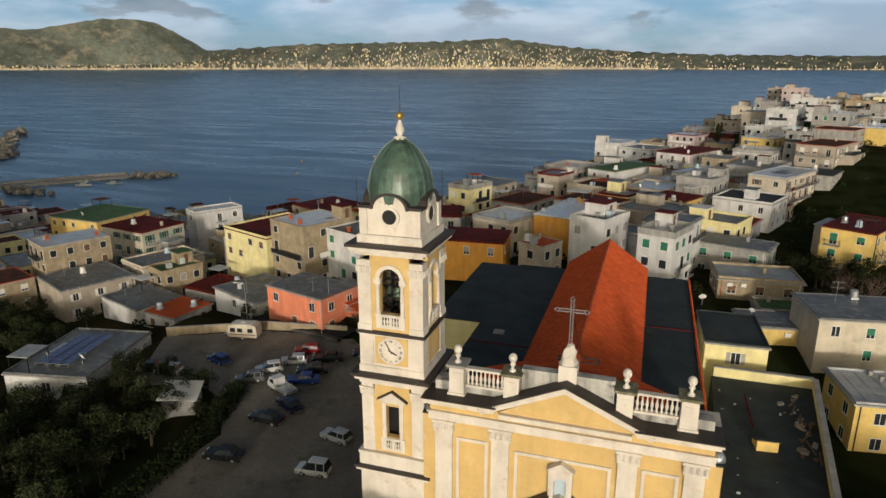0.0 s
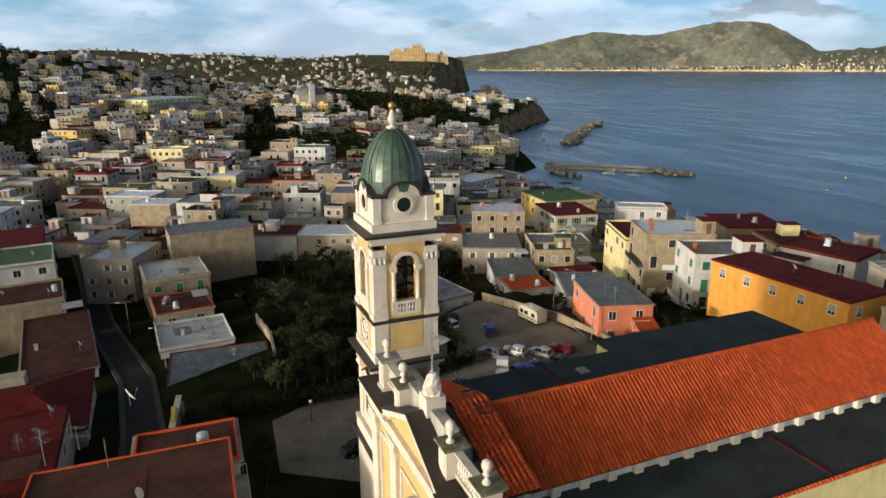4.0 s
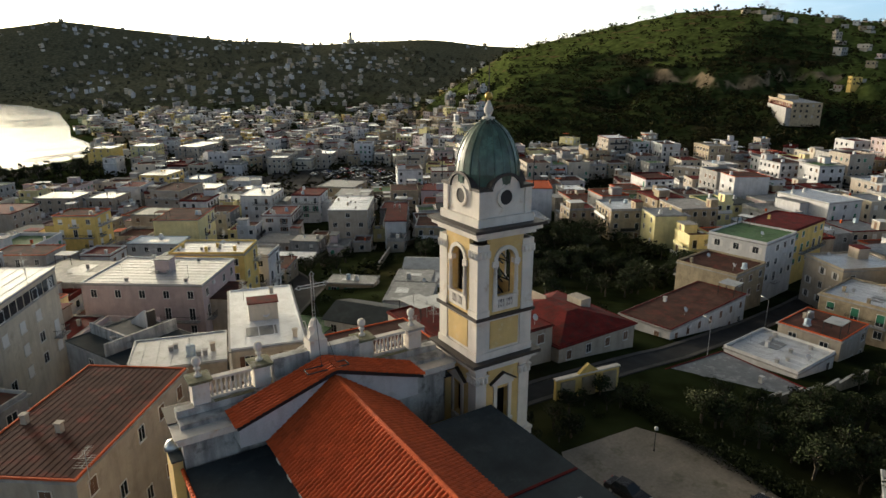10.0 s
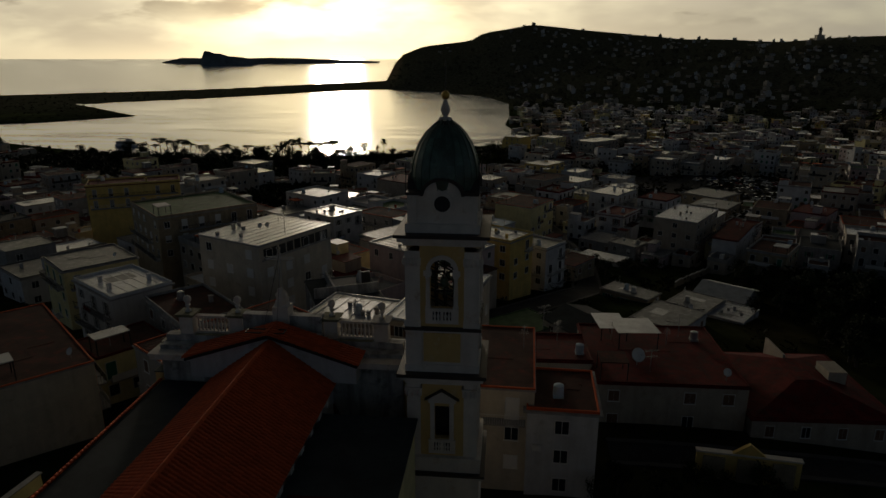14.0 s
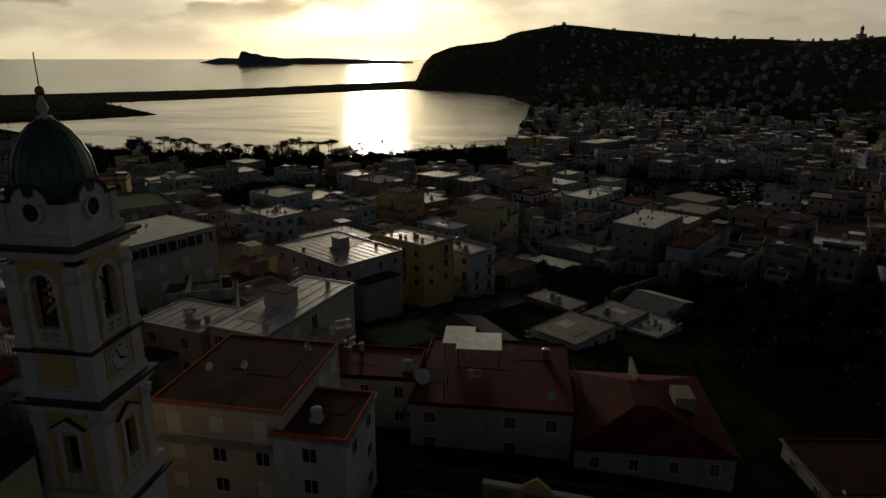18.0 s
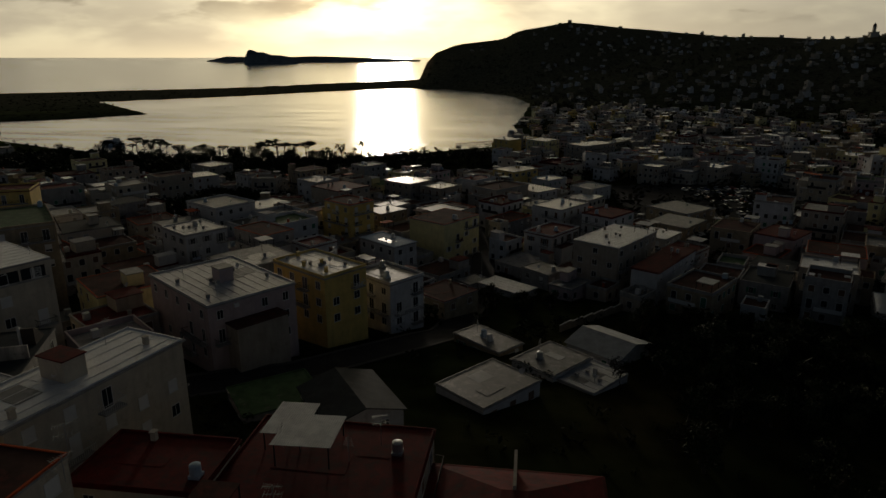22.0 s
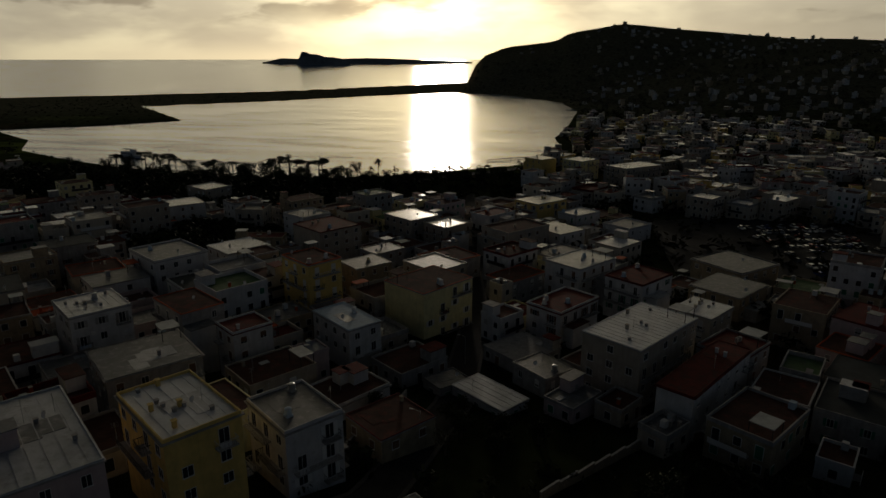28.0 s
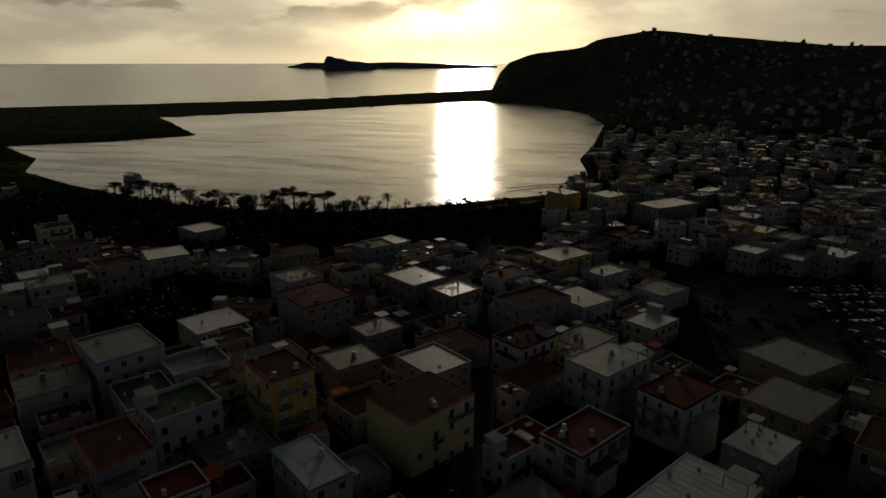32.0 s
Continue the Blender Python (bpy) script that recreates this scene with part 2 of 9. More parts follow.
M = {
    "white": mat("white_plaster", (0.60, 0.595, 0.59), streak=0.16, var=0.2, scale=0.35, stain=(0.36, 0.34, 0.31), stain_at=0.62),
    "trim": mat("church_stucco", (0.68, 0.625, 0.55), streak=0.14, var=0.13, stain=(0.46, 0.35, 0.24), stain_at=0.63),
    "ochre": mat("church_ochre", (0.63, 0.44, 0.17), streak=0.10, var=0.12, stain=(0.62, 0.52, 0.33), stain_at=0.63),
    "cream": mat("cream_plaster", (0.56, 0.50, 0.40), streak=0.16, var=0.2, scale=0.35, stain=(0.36, 0.31, 0.24), stain_at=0.62),
    "yellow": mat("yellow_plaster", (0.72, 0.52, 0.16), streak=0.14, var=0.2),
    "lemon": mat("lemon_plaster", (0.74, 0.66, 0.34), streak=0.12, var=0.18),
    "orange": mat("orange_plaster", (0.70, 0.33, 0.05), streak=0.18, var=0.15),
    "coral": mat("coral_plaster", (0.72, 0.24, 0.13), streak=0.2, var=0.15),
    "pink": mat("pink_plaster", (0.50, 0.40, 0.39), streak=0.14, var=0.18),
    "tuff": mat("weathered_tuff", (0.36, 0.29, 0.19), streak=0.2, var=0.35, fine=6, bump=0.4),
    "concrete": mat("bare_concrete", (0.35, 0.34, 0.325), streak=0.25, var=0.3, bump=0.3),
    "beige": mat("beige_plaster", (0.42, 0.365, 0.295), streak=0.2, var=0.22, scale=0.35, stain=(0.26, 0.22, 0.17), stain_at=0.61),
    "blue": mat("pale_blue_plaster", (0.48, 0.58, 0.66), streak=0.2, var=0.15),
    "grey_roof": mat("grey_bitumen", (0.15, 0.155, 0.16), rough=0.5, var=0.4, scale=0.5, stain=(0.32, 0.32, 0.315), stain_at=0.58, spec=0.4),
    "pale_roof": mat("pale_roof_coat", (0.46, 0.475, 0.50), rough=0.30, var=0.3, scale=0.4, stain=(0.26, 0.255, 0.25), stain_at=0.60),
    "white_roof": mat("white_roof_coat", (0.70, 0.715, 0.74), rough=0.30, var=0.22, scale=0.4, stain=(0.44, 0.43, 0.41), stain_at=0.64),
    "red_roof": mat("red_roof_coat", (0.14, 0.015, 0.013), rough=0.8, var=0.5, scale=0.45, stain=(0.06, 0.022, 0.019), stain_at=0.55, spec=0.1),
    "brown_roof": mat("brown_bitumen", (0.085, 0.045, 0.036), rough=0.9, var=0.45, scale=0.3, stain=(0.16, 0.045, 0.035), stain_at=0.58, spec=0.06),
    "green_roof": mat("green_roof_coat", (0.09, 0.16, 0.07), rough=0.7, var=0.4, scale=0.5, stain=(0.2, 0.2, 0.16), stain_at=0.62, spec=0.1),
    "slate": mat("dark_membrane", (0.048, 0.058, 0.062), rough=0.8, var=0.35, scale=0.35, bump=0.1, stain=(0.075, 0.08, 0.08), stain_at=0.62, spec=0.15),
    "terracotta": mat("terracotta_tile", (0.51, 0.095, 0.026), rough=0.8, var=0.16, scale=1.2, bump=0.3, rand=0.14, spec=0.12),
    "copper": mat("verdigris_copper", (0.088, 0.150, 0.115), rough=0.38, var=0.45, scale=1.1, metal=0.05, streak=0.4, stain=(0.05, 0.07, 0.055), stain_at=0.55, rand=0.22),
    "lead": mat("dark_flashing", (0.035, 0.026, 0.022), rough=0.6, var=0.35),
    "iron": mat("dark_iron", (0.03, 0.03, 0.032), rough=0.5, metal=0.6, bump=0.0),
    "steel": mat("galvanised_steel", (0.5, 0.52, 0.53), rough=0.4, metal=0.8, bump=0.0),
    "bronze": mat("bell_bronze", (0.12, 0.17, 0.12), rough=0.5, metal=0.6),
    "gold": mat("gilded_ball", (0.55, 0.36, 0.08), rough=0.4, metal=0.7),
    "glass": mat("dark_window_glass", (0.025, 0.03, 0.035), rough=0.12, bump=0.0, var=0.1),
    "frame": mat("painted_frame", (0.66, 0.65, 0.62), rough=0.6, var=0.1),
    "wood": mat("brown_shutter", (0.14, 0.07, 0.035), rough=0.7, var=0.3),
    "green": mat("green_shutter", (0.02, 0.16, 0.09), rough=0.6, var=0.25),
    "asphalt": mat("worn_asphalt", (0.038, 0.038, 0.038), spec=0.08, rough=0.95, var=0.35, scale=0.3),
    "gravel": mat("dusty_gravel", (0.21, 0.185, 0.155), rough=0.95, var=0.4, scale=0.16, fine=3.0, bump=0.5, stain=(0.055, 0.06, 0.025), stain_at=0.60),
    "paving": mat("stone_paving", (0.085, 0.08, 0.075), rough=0.95, var=0.3, spec=0.05),
    "leaf": mat("evergreen_leaf", (0.021, 0.029, 0.010), rough=0.8, var=0.6, scale=0.8, fine=5, bump=0, rand=0.35, spec=0.1),
    "leaf2": mat("olive_leaf", (0.042, 0.049, 0.022), rough=0.8, var=0.5, scale=0.8, fine=5, bump=0, rand=0.3, spec=0.1),
    "dry": mat("winter_twigs", (0.13, 0.085, 0.06), rough=0.9, var=0.4, bump=0),
    "bark": mat("tree_bark", (0.09, 0.07, 0.05), rough=0.95, var=0.4, bump=0.5),
    "rock": mat("pale_rock", (0.25, 0.225, 0.19), rough=0.95, var=0.4, scale=0.5, bump=0.6),
    "tyre": mat("rubber_tyre", (0.02, 0.02, 0.02), rough=0.9, bump=0),
    "solar": mat("solar_cell", (0.02, 0.045, 0.20), rough=0.4, var=0.15, bump=0),
    "corrugated": mat("corrugated_sheet", (0.38, 0.40, 0.41), rough=0.55, var=0.3, metal=0.1, spec=0.4),
    "ochre_stone": mat("sunlit_ochre_stone", (0.52, 0.38, 0.19), rough=0.95, var=0.3, scale=0.08, fine=0.6, bump=0),
    "stained": mat("rain_streaked_plaster", (0.50, 0.485, 0.455), streak=0.75, var=0.3, stain=(0.10, 0.10, 0.09), stain_at=0.60),
    # distant scrub: its colour is paled and greyed to stand for haze
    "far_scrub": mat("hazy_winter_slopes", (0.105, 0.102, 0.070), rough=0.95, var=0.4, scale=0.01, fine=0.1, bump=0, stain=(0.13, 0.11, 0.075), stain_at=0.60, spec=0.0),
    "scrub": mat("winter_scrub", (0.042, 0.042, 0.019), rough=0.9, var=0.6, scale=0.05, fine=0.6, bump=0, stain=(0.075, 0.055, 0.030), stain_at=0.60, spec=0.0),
    "moss": mat("mossy_coping", (0.16, 0.155, 0.085), rough=0.95, var=0.5, scale=1.2, bump=0.4, stain=(0.30, 0.28, 0.24), stain_at=0.58),
    "cloth": mat("washed_cloth", (0.45, 0.55, 0.7), rough=0.95, var=0.2),
}


# ---- mesh helpers ----
class Build:
    """Collects boxes, prisms and turned shapes into one mesh."""

    def __init__(self, m=None):
        self.v, self.f, self.m, self.plain = [], [], m or Matrix(), m is None

    def add(self, verts, faces):
        o = len(self.v)
        if self.plain:
            self.v += [tuple(p) for p in verts]
        else:
            self.v += [tuple(self.m @ Vector(p)) for p in verts]
        self.f += [tuple(o + i for i in q) for q in faces]
        return self

    def box(self, x0, y0, z0, x1, y1, z1):
        v = [(x, y, z) for z in (z0, z1) for y in (y0, y1) for x in (x0, x1)]
        return self.add(v, [(0, 2, 3, 1), (4, 5, 7, 6), (0, 1, 5, 4), (2, 6, 7, 3), (0, 4, 6, 2), (1, 3, 7, 5)])

    def prism(self, pts, z0, z1):
        n = len(pts)
        v = [(x, y, z0) for x, y in pts] + [(x, y, z1) for x, y in pts]
        return self.add(v, [tuple(range(n))[::-1], tuple(range(n, 2 * n))] + [(i, (i + 1) % n, n + (i + 1) % n, n + i) for i in range(n)])

    def extrude_y(self, pts, y0, y1):
        n = len(pts)
        v = [(x, y0, z) for x, z in pts] + [(x, y1, z) for x, z in pts]
        return self.add(v, [tuple(range(n)), tuple(range(n, 2 * n))[::-1]] + [(i, n + i, n + (i + 1) % n, (i + 1) % n) for i in range(n)])

    def extrude_x(self, pts, x0, x1):
        n = len(pts)
        v = [(x0, y, z) for y, z in pts] + [(x1, y, z) for y, z in pts]
        return self.add(v, [tuple(range(n))[::-1], tuple(range(n, 2 * n))] + [(i, (i + 1) % n, n + (i + 1) % n, n + i) for i in range(n)])

    def turned(self, prof, n=12, c=(0, 0), square=False):
        v, f = [], []
        for r, z in prof:
            for i in range(n):
                a = 2 * math.pi * (i + 0.5) / n
                v.append((c[0] + r * math.cos(a), c[1] + r * math.sin(a), z))
        for j in range(len(prof) - 1):
            for i in range(n):
                k = (i + 1) % n
                f.append((j * n + i, j * n + k, (j + 1) * n + k, (j + 1) * n + i))
        f.append(tuple(range(n))[::-1])
        f.append(tuple((len(prof) - 1) * n + i for i in range(n)))
        return self.add(v, f)

    def frame_ring(self, x0, y0, x1, y1, t, z0, z1):
        """A closed low wall round a rectangle, t thick, in one piece."""
        v = [(x, y, z) for z in (z0, z1) for k in (0, t) for x, y in ((x0 + k, y0 + k), (x1 - k, y0 + k), (x1 - k, y1 - k), (x0 + k, y1 - k))]
        f = []
        for i in range(4):
            j = (i + 1) % 4
            f += [(i, j, 8 + j, 8 + i), (4 + j, 4 + i, 12 + i, 12 + j), (8 + i, 8 + j, 12 + j, 12 + i), (j, i, 4 + i, 4 + j)]
        return self.add(v, f)

    def tube(self, a, b, r=0.03, n=5):
        a, b = Vector(a), Vector(b)
        d = (b - a).normalized()
        s = d.orthogonal().normalized()
        t = d.cross(s)
        v = [p + s * (r * math.cos(2 * math.pi * i / n)) + t * (r * math.sin(2 * math.pi * i / n)) for p in (a, b) for i in range(n)]
        return self.add([tuple(p) for p in v], [tuple(range(n))[::-1], tuple(range(n, 2 * n))] + [(i, (i + 1) % n, n + (i + 1) % n, n + i) for i in range(n)])

    def holed(self, x0, x1, z0, z1, ox0, ox1, oz0, oz1, y0, y1, arch=True, n=10):
        """A slab in the xz plane, y0 to y1 thick, with an opening whose top is round or flat."""
        self.box(x0, y0, z0, ox0, y1, z1), self.box(ox1, y0, z0, x1, y1, z1)
        if oz0 > z0:
            self.box(ox0, y0, z0, ox1, y1, oz0)
        if not arch:
            return self.box(ox0, y0, oz1, ox1, y1, z1)
        c, r = (ox0 + ox1) / 2, (ox1 - ox0) / 2
        arc = [(c - r * math.cos(math.pi * i / n), oz1 + r * math.sin(math.pi * i / n)) for i in range(n + 1)]
        for (xa, za), (xb, zb) in zip(arc, arc[1:]):
            self.extrude_y([(xa, za), (xb, zb), (xb, z1), (xa, z1)], y0, y1)
        return self

    def arch_ring(self, c, z, r0, r1, y0, y1, n=12):
        arc = [(math.cos(math.pi * i / n), math.sin(math.pi * i / n)) for i in range(n + 1)]
        for (ca, sa), (cb, sb) in zip(arc, arc[1:]):
            self.extrude_y([(c - r0 * ca, z + r0 * sa), (c - r1 * ca, z + r1 * sa), (c - r1 * cb, z + r1 * sb), (c - r0 * cb, z + r0 * sb)], y0, y1)
        return self


def mesh_of(b, material, smooth=False, name="mesh"):
    me = bpy.data.meshes.new(name)
    me.from_pydata(b.v, [], b.f)
    me.materials.append(M[material] if isinstance(material, str) else material)
    if smooth:
        for p in me.polygons:
            p.use_smooth = True
    bm = bmesh.new()
    bm.from_mesh(me)
    if name in ("gable", "gable_flashing", "oculus", "niche", "arch_ring", "arch_bay", "belfry_arch", "archivolt"):
        bmesh.ops.remove_doubles(bm, verts=bm.verts, dist=0.0005)
    bmesh.ops.recalc_face_normals(bm, faces=bm.faces)
    bm.to_mesh(me)
    bm.free()
    return me


def part(name, b, material, parent=None, label="", smooth=False):
    me = b if isinstance(b, bpy.types.Mesh) else mesh_of(b, material, smooth, name)
    ob = new(name, me)
    if parent is not None:
        ob.parent = parent
    if label:
        ob["label"] = label
    return ob


def thing(name, label, category, group="", m=None, kind=""):
    ob = new(name)
    ob.empty_display_size = 0.2
    if m is not None:
        ob.matrix_world = m
    return tagged(ob, label, category, group, kind)


def structure(name, b, material, label="", smooth=False):
    ob = part(name, b, material, None, label, smooth)
    ob["kind"] = "structure"
    return ob


# ---- the lie of the land ----
def smooth(a, b, v):
    t = np.clip((v - a) / (b - a), 0, 1)
    return t * t * (3 - 2 * t)


def azimuth(x, y):
    return np.degrees(np.arctan2(-x, y)) % 360


def near_ground(x, y):
    """The streets round the church: falling to the lake, to the west gardens and to the sea."""
    z = np.interp(-y, [-400, 0, 40, 80, 110, 150, 190, 260, 330, 410, 430, 5000], [0, 0, -2.5, -8.5, -13.5, -18.5, -20, -23, -25, -27, -27.4, -27.4])
    west = smooth(-20, -110, x) * -8.5 * smooth(-120, -40, y)
    cape = 15.0 * smooth(20, 85, x) * smooth(110, 200, y)
    bay = -18.0 * smooth(150, 0, shore(x, y)) * smooth(25, -60, x)
    east_rise = 4.5 * smooth(-45, -15, x) * smooth(30, 60, y) * (1 - smooth(100, 220, y))
    z = z + west + east_rise + cape + bay
    edge_x = np.interp(y, [-10, 13, 20, 40], [-31, -31, -49, -55])
    level = smooth(edge_x - 7, edge_x, x) * (1 - smooth(-3, 2, x)) * smooth(-14, -8.5, y) * (1 - smooth(43, 49, y))
    return z * (1 - level)


def shore(x, y):
    """Positive on land, negative on the sea of the bay."""
    line = np.interp(x, [-2600, -1800, -1690, -1640, -1450, -1100, -900, -720, -690, -640, -585, -545, -488, -413, -345, -325, -300, -240, -150, -40, 30, 90, 200, 800], [1180, 850, 800, 720, 610, 480, 420, 460, 450, 395, 350, 300, 280, 255, 228, 200, 178, 185, 198, 225, 300, 420, 600, 800])
    return line - y


WEST_AZ = [60, 88, 95, 104, 111, 118, 122, 128, 133, 138, 142, 150, 158, 300]
WEST_EL = [-3, -2, 0.0, 1.5, 2.8, 3.9, 4.4, 3.9, 2.9, 1.6, 0.6, -4, -12, -12]
FAR_AZ = [-50, 58, 64, 72, 88, 100, 140, 150, 158, 166, 170, 174, 178, 182, 183.2, 187.2, 189.2, 190.7, 194, 310]
FAR_EL = [0.2, 0.2, 0.5, 0.85, 0.9, 1.1, 1.1, 1.5, 1.45, 1.6, 1.85, 2.2, 2.7, 2.2, 1.55, 1.2, 0.45, -1.8, -1.9, -1.9]
LAKE = [(570, -590), (467, -532), (415, -474), (337, -440), (212, -402), (133, -408), (67, -446), (5, -500), (-10, -583), (4, -666), (-2, -765), (0, -1009), (41, -1198), (120, -1330), (182, -1437), (290, -1470), (402, -1323), (535, -1095), (661, -933), (600, -880), (446, -735), (500, -650)]


def scalar_lake(x, y):
    inside, best = False, 1e18
    for (xa, ya), (xb, yb) in zip(LAKE, LAKE[1:] + LAKE[:1]):
        dx, dy = xb - xa, yb - ya
        t = min(1.0, max(0.0, ((x - xa) * dx + (y - ya) * dy) / (dx * dx + dy * dy)))
        best = min(best, (x - xa - t * dx) ** 2 + (y - ya - t * dy) ** 2)
        if (ya > y) != (yb > y) and x < dx * (y - ya) / (dy + 1e-9) + xa:
            inside = not inside
    return np.float64(math.sqrt(best) if inside else -math.sqrt(best))


def lake(x, y):
    """Distance into the lake from its bank; negative on land."""
    if np.ndim(x) == 0:
        if not (-60 < x < 720 and -1530 < y < -360):
            return np.float64(-900.0)
        return scalar_lake(float(x), float(y))
    inside, dist = np.zeros(np.shape(x), bool), np.full(np.shape(x), 1e9)
    for (xa, ya), (xb, yb) in zip(LAKE, LAKE[1:] + LAKE[:1]):
        t = np.clip(((x - xa) * (xb - xa) + (y - ya) * (yb - ya)) / ((xb - xa) ** 2 + (yb - ya) ** 2), 0, 1)
        dist = np.minimum(dist, np.hypot(x - xa - t * (xb - xa), y - ya - t * (yb - ya)))
        cross = (ya > y) != (yb > y)
        inside ^= cross & (x < (xb - xa) * (y - ya) / (yb - ya + 1e-9) + xa)
    return np.where(inside, dist, -dist)


def south_sea(x, y):
    """Positive past the sand bar, where the open sea begins."""
    return x - np.interp(-y, [800, 900, 1000, 1164, 1332, 1406, 1780, 2106, 2400], [2500, 1500, 1150, 960, 790, 715, 555, 400, 300])


def ground_z(x, y):
    x, y = np.asarray(x, float), np.asarray(y, float)
    az, r = azimuth(x, y), np.hypot(x, y)
    az = np.where(az > 310, az - 360, az)
    near = near_ground(x, y)
    west = 40 + 800 * np.tan(np.radians(np.interp(az, WEST_AZ, WEST_EL)))
    u = np.clip((r - 260) / 540, 0, 1)
    z = near + np.maximum(west - near, 0) * u ** 1.2 * (1 - 0.5 * smooth(820, 1500, r))
    # terraced fields on the west hill, and the bare tuff scarp half-way up
    hill = smooth(100, 108, az) * (1 - smooth(143, 150, az)) * smooth(360, 420, r) * (1 - smooth(820, 900, r))
    steps = z / 5.0 + 0.25 * np.sin(az * 0.9)
    z = z + hill * 0.8 * (np.floor(steps) + smooth(0.62, 0.98, steps - np.floor(steps)) - steps) * 5.0
    rim = 545 + 22 * np.sin(az * 0.55) + 9 * np.sin(az * 1.7 + 1)
    z = z - 11 * smooth(109, 113, az) * (1 - smooth(131, 136, az)) * smooth(rim - 120, rim - 14, r) * (1 - smooth(rim - 7, rim + 5, r))
    el = np.interp(az, FAR_AZ, FAR_EL)
    top = 40 + 2000 * np.tan(np.radians(el))
    first = np.interp(az, [60, 138, 146, 168, 180, 192], [700, 700, 900, 900, 1250, 1500])
    v = np.clip((r - first) / (1950 - first), 0, 1)
    far = -26 + (top + 26) * v ** 1.15 - np.maximum(r - 2000, 0) * 0.06
    z = np.maximum(z, np.where(el > -1, far, -26.5))
    bump = np.sin(x * 0.021 + 1.3) * np.cos(y * 0.017) * 3 + np.sin(x * 0.006 - y * 0.008) * 5
    z = z + bump * smooth(450, 900, r) * (el > 0.5) * (z > -15)
    s = shore(x, y)
    z = np.where(s < 60, np.minimum(z, SEA - 3 + (z - SEA + 3) * smooth(-6, 26, s)), z)
    z = np.where(lake(x, y) > -14, np.minimum(z, SEA - 2.5 + (z - SEA + 2.5) * smooth(4, -14, lake(x, y))), z)
    open_sea = smooth(-15, 25, south_sea(x, y)) * (az > 185)
    return z * (1 - open_sea) + (SEA - 4) * open_sea


def gz(x, y):
    return float(ground_z(x, y))


# terrain sheet in rings round the church
rings = np.concatenate([np.arange(0, 140, 7), np.arange(140, 900, 9), np.arange(900, 1600, 22), np.arange(1600, 3000, 60), [3200, 3600, 4200, 4900]])
angles = np.radians(np.arange(0, 360, 0.75))
rr_, aa_ = np.meshgrid(rings, angles, indexing="ij")
gx, gy = -rr_ * np.sin(aa_), rr_ * np.cos(aa_)
gzv = ground_z(gx, gy)
gzv = np.where(rr_ > 2600, np.minimum(gzv, SEA - 6), gzv)
verts = np.stack([gx, gy, gzv], -1).reshape(-1, 3)
na = len(angles)
faces = [(i * na + j, i * na + (j + 1) % na, (i + 1) * na + (j + 1) % na, (i + 1) * na + j) for i in range(len(rings) - 1) for j in range(na)]


def meadow(x, y):
    """How far open grass takes the place of scrub: 1 on the high fields, 0 in the gullies."""
    az, r = azimuth(x, y), np.hypot(x, y)
    hill = smooth(100, 112, az) * (1 - smooth(144, 152, az))
    high = smooth(560, 690, r + 45 * np.sin(az * 0.45 + 1.0) + 25 * np.sin(x * 0.02 - y * 0.013))
    low = 0.75 * smooth(0.5, 1.0, np.sin(x * 0.017 + 0.6) * np.cos(y * 0.014 + 0.4) + 0.3 * np.sin(y * 0.05)) * smooth(300, 360, r)
    strip = 0.5 + 0.5 * np.sin(ground_z(x, y) * 0.9 + 0.4 * np.sin(x * 0.03))
    return np.clip(hill * (high * (0.45 + 0.55 * strip) + low * 0.8) + (1 - hill) * low * 0.7, 0, 1)


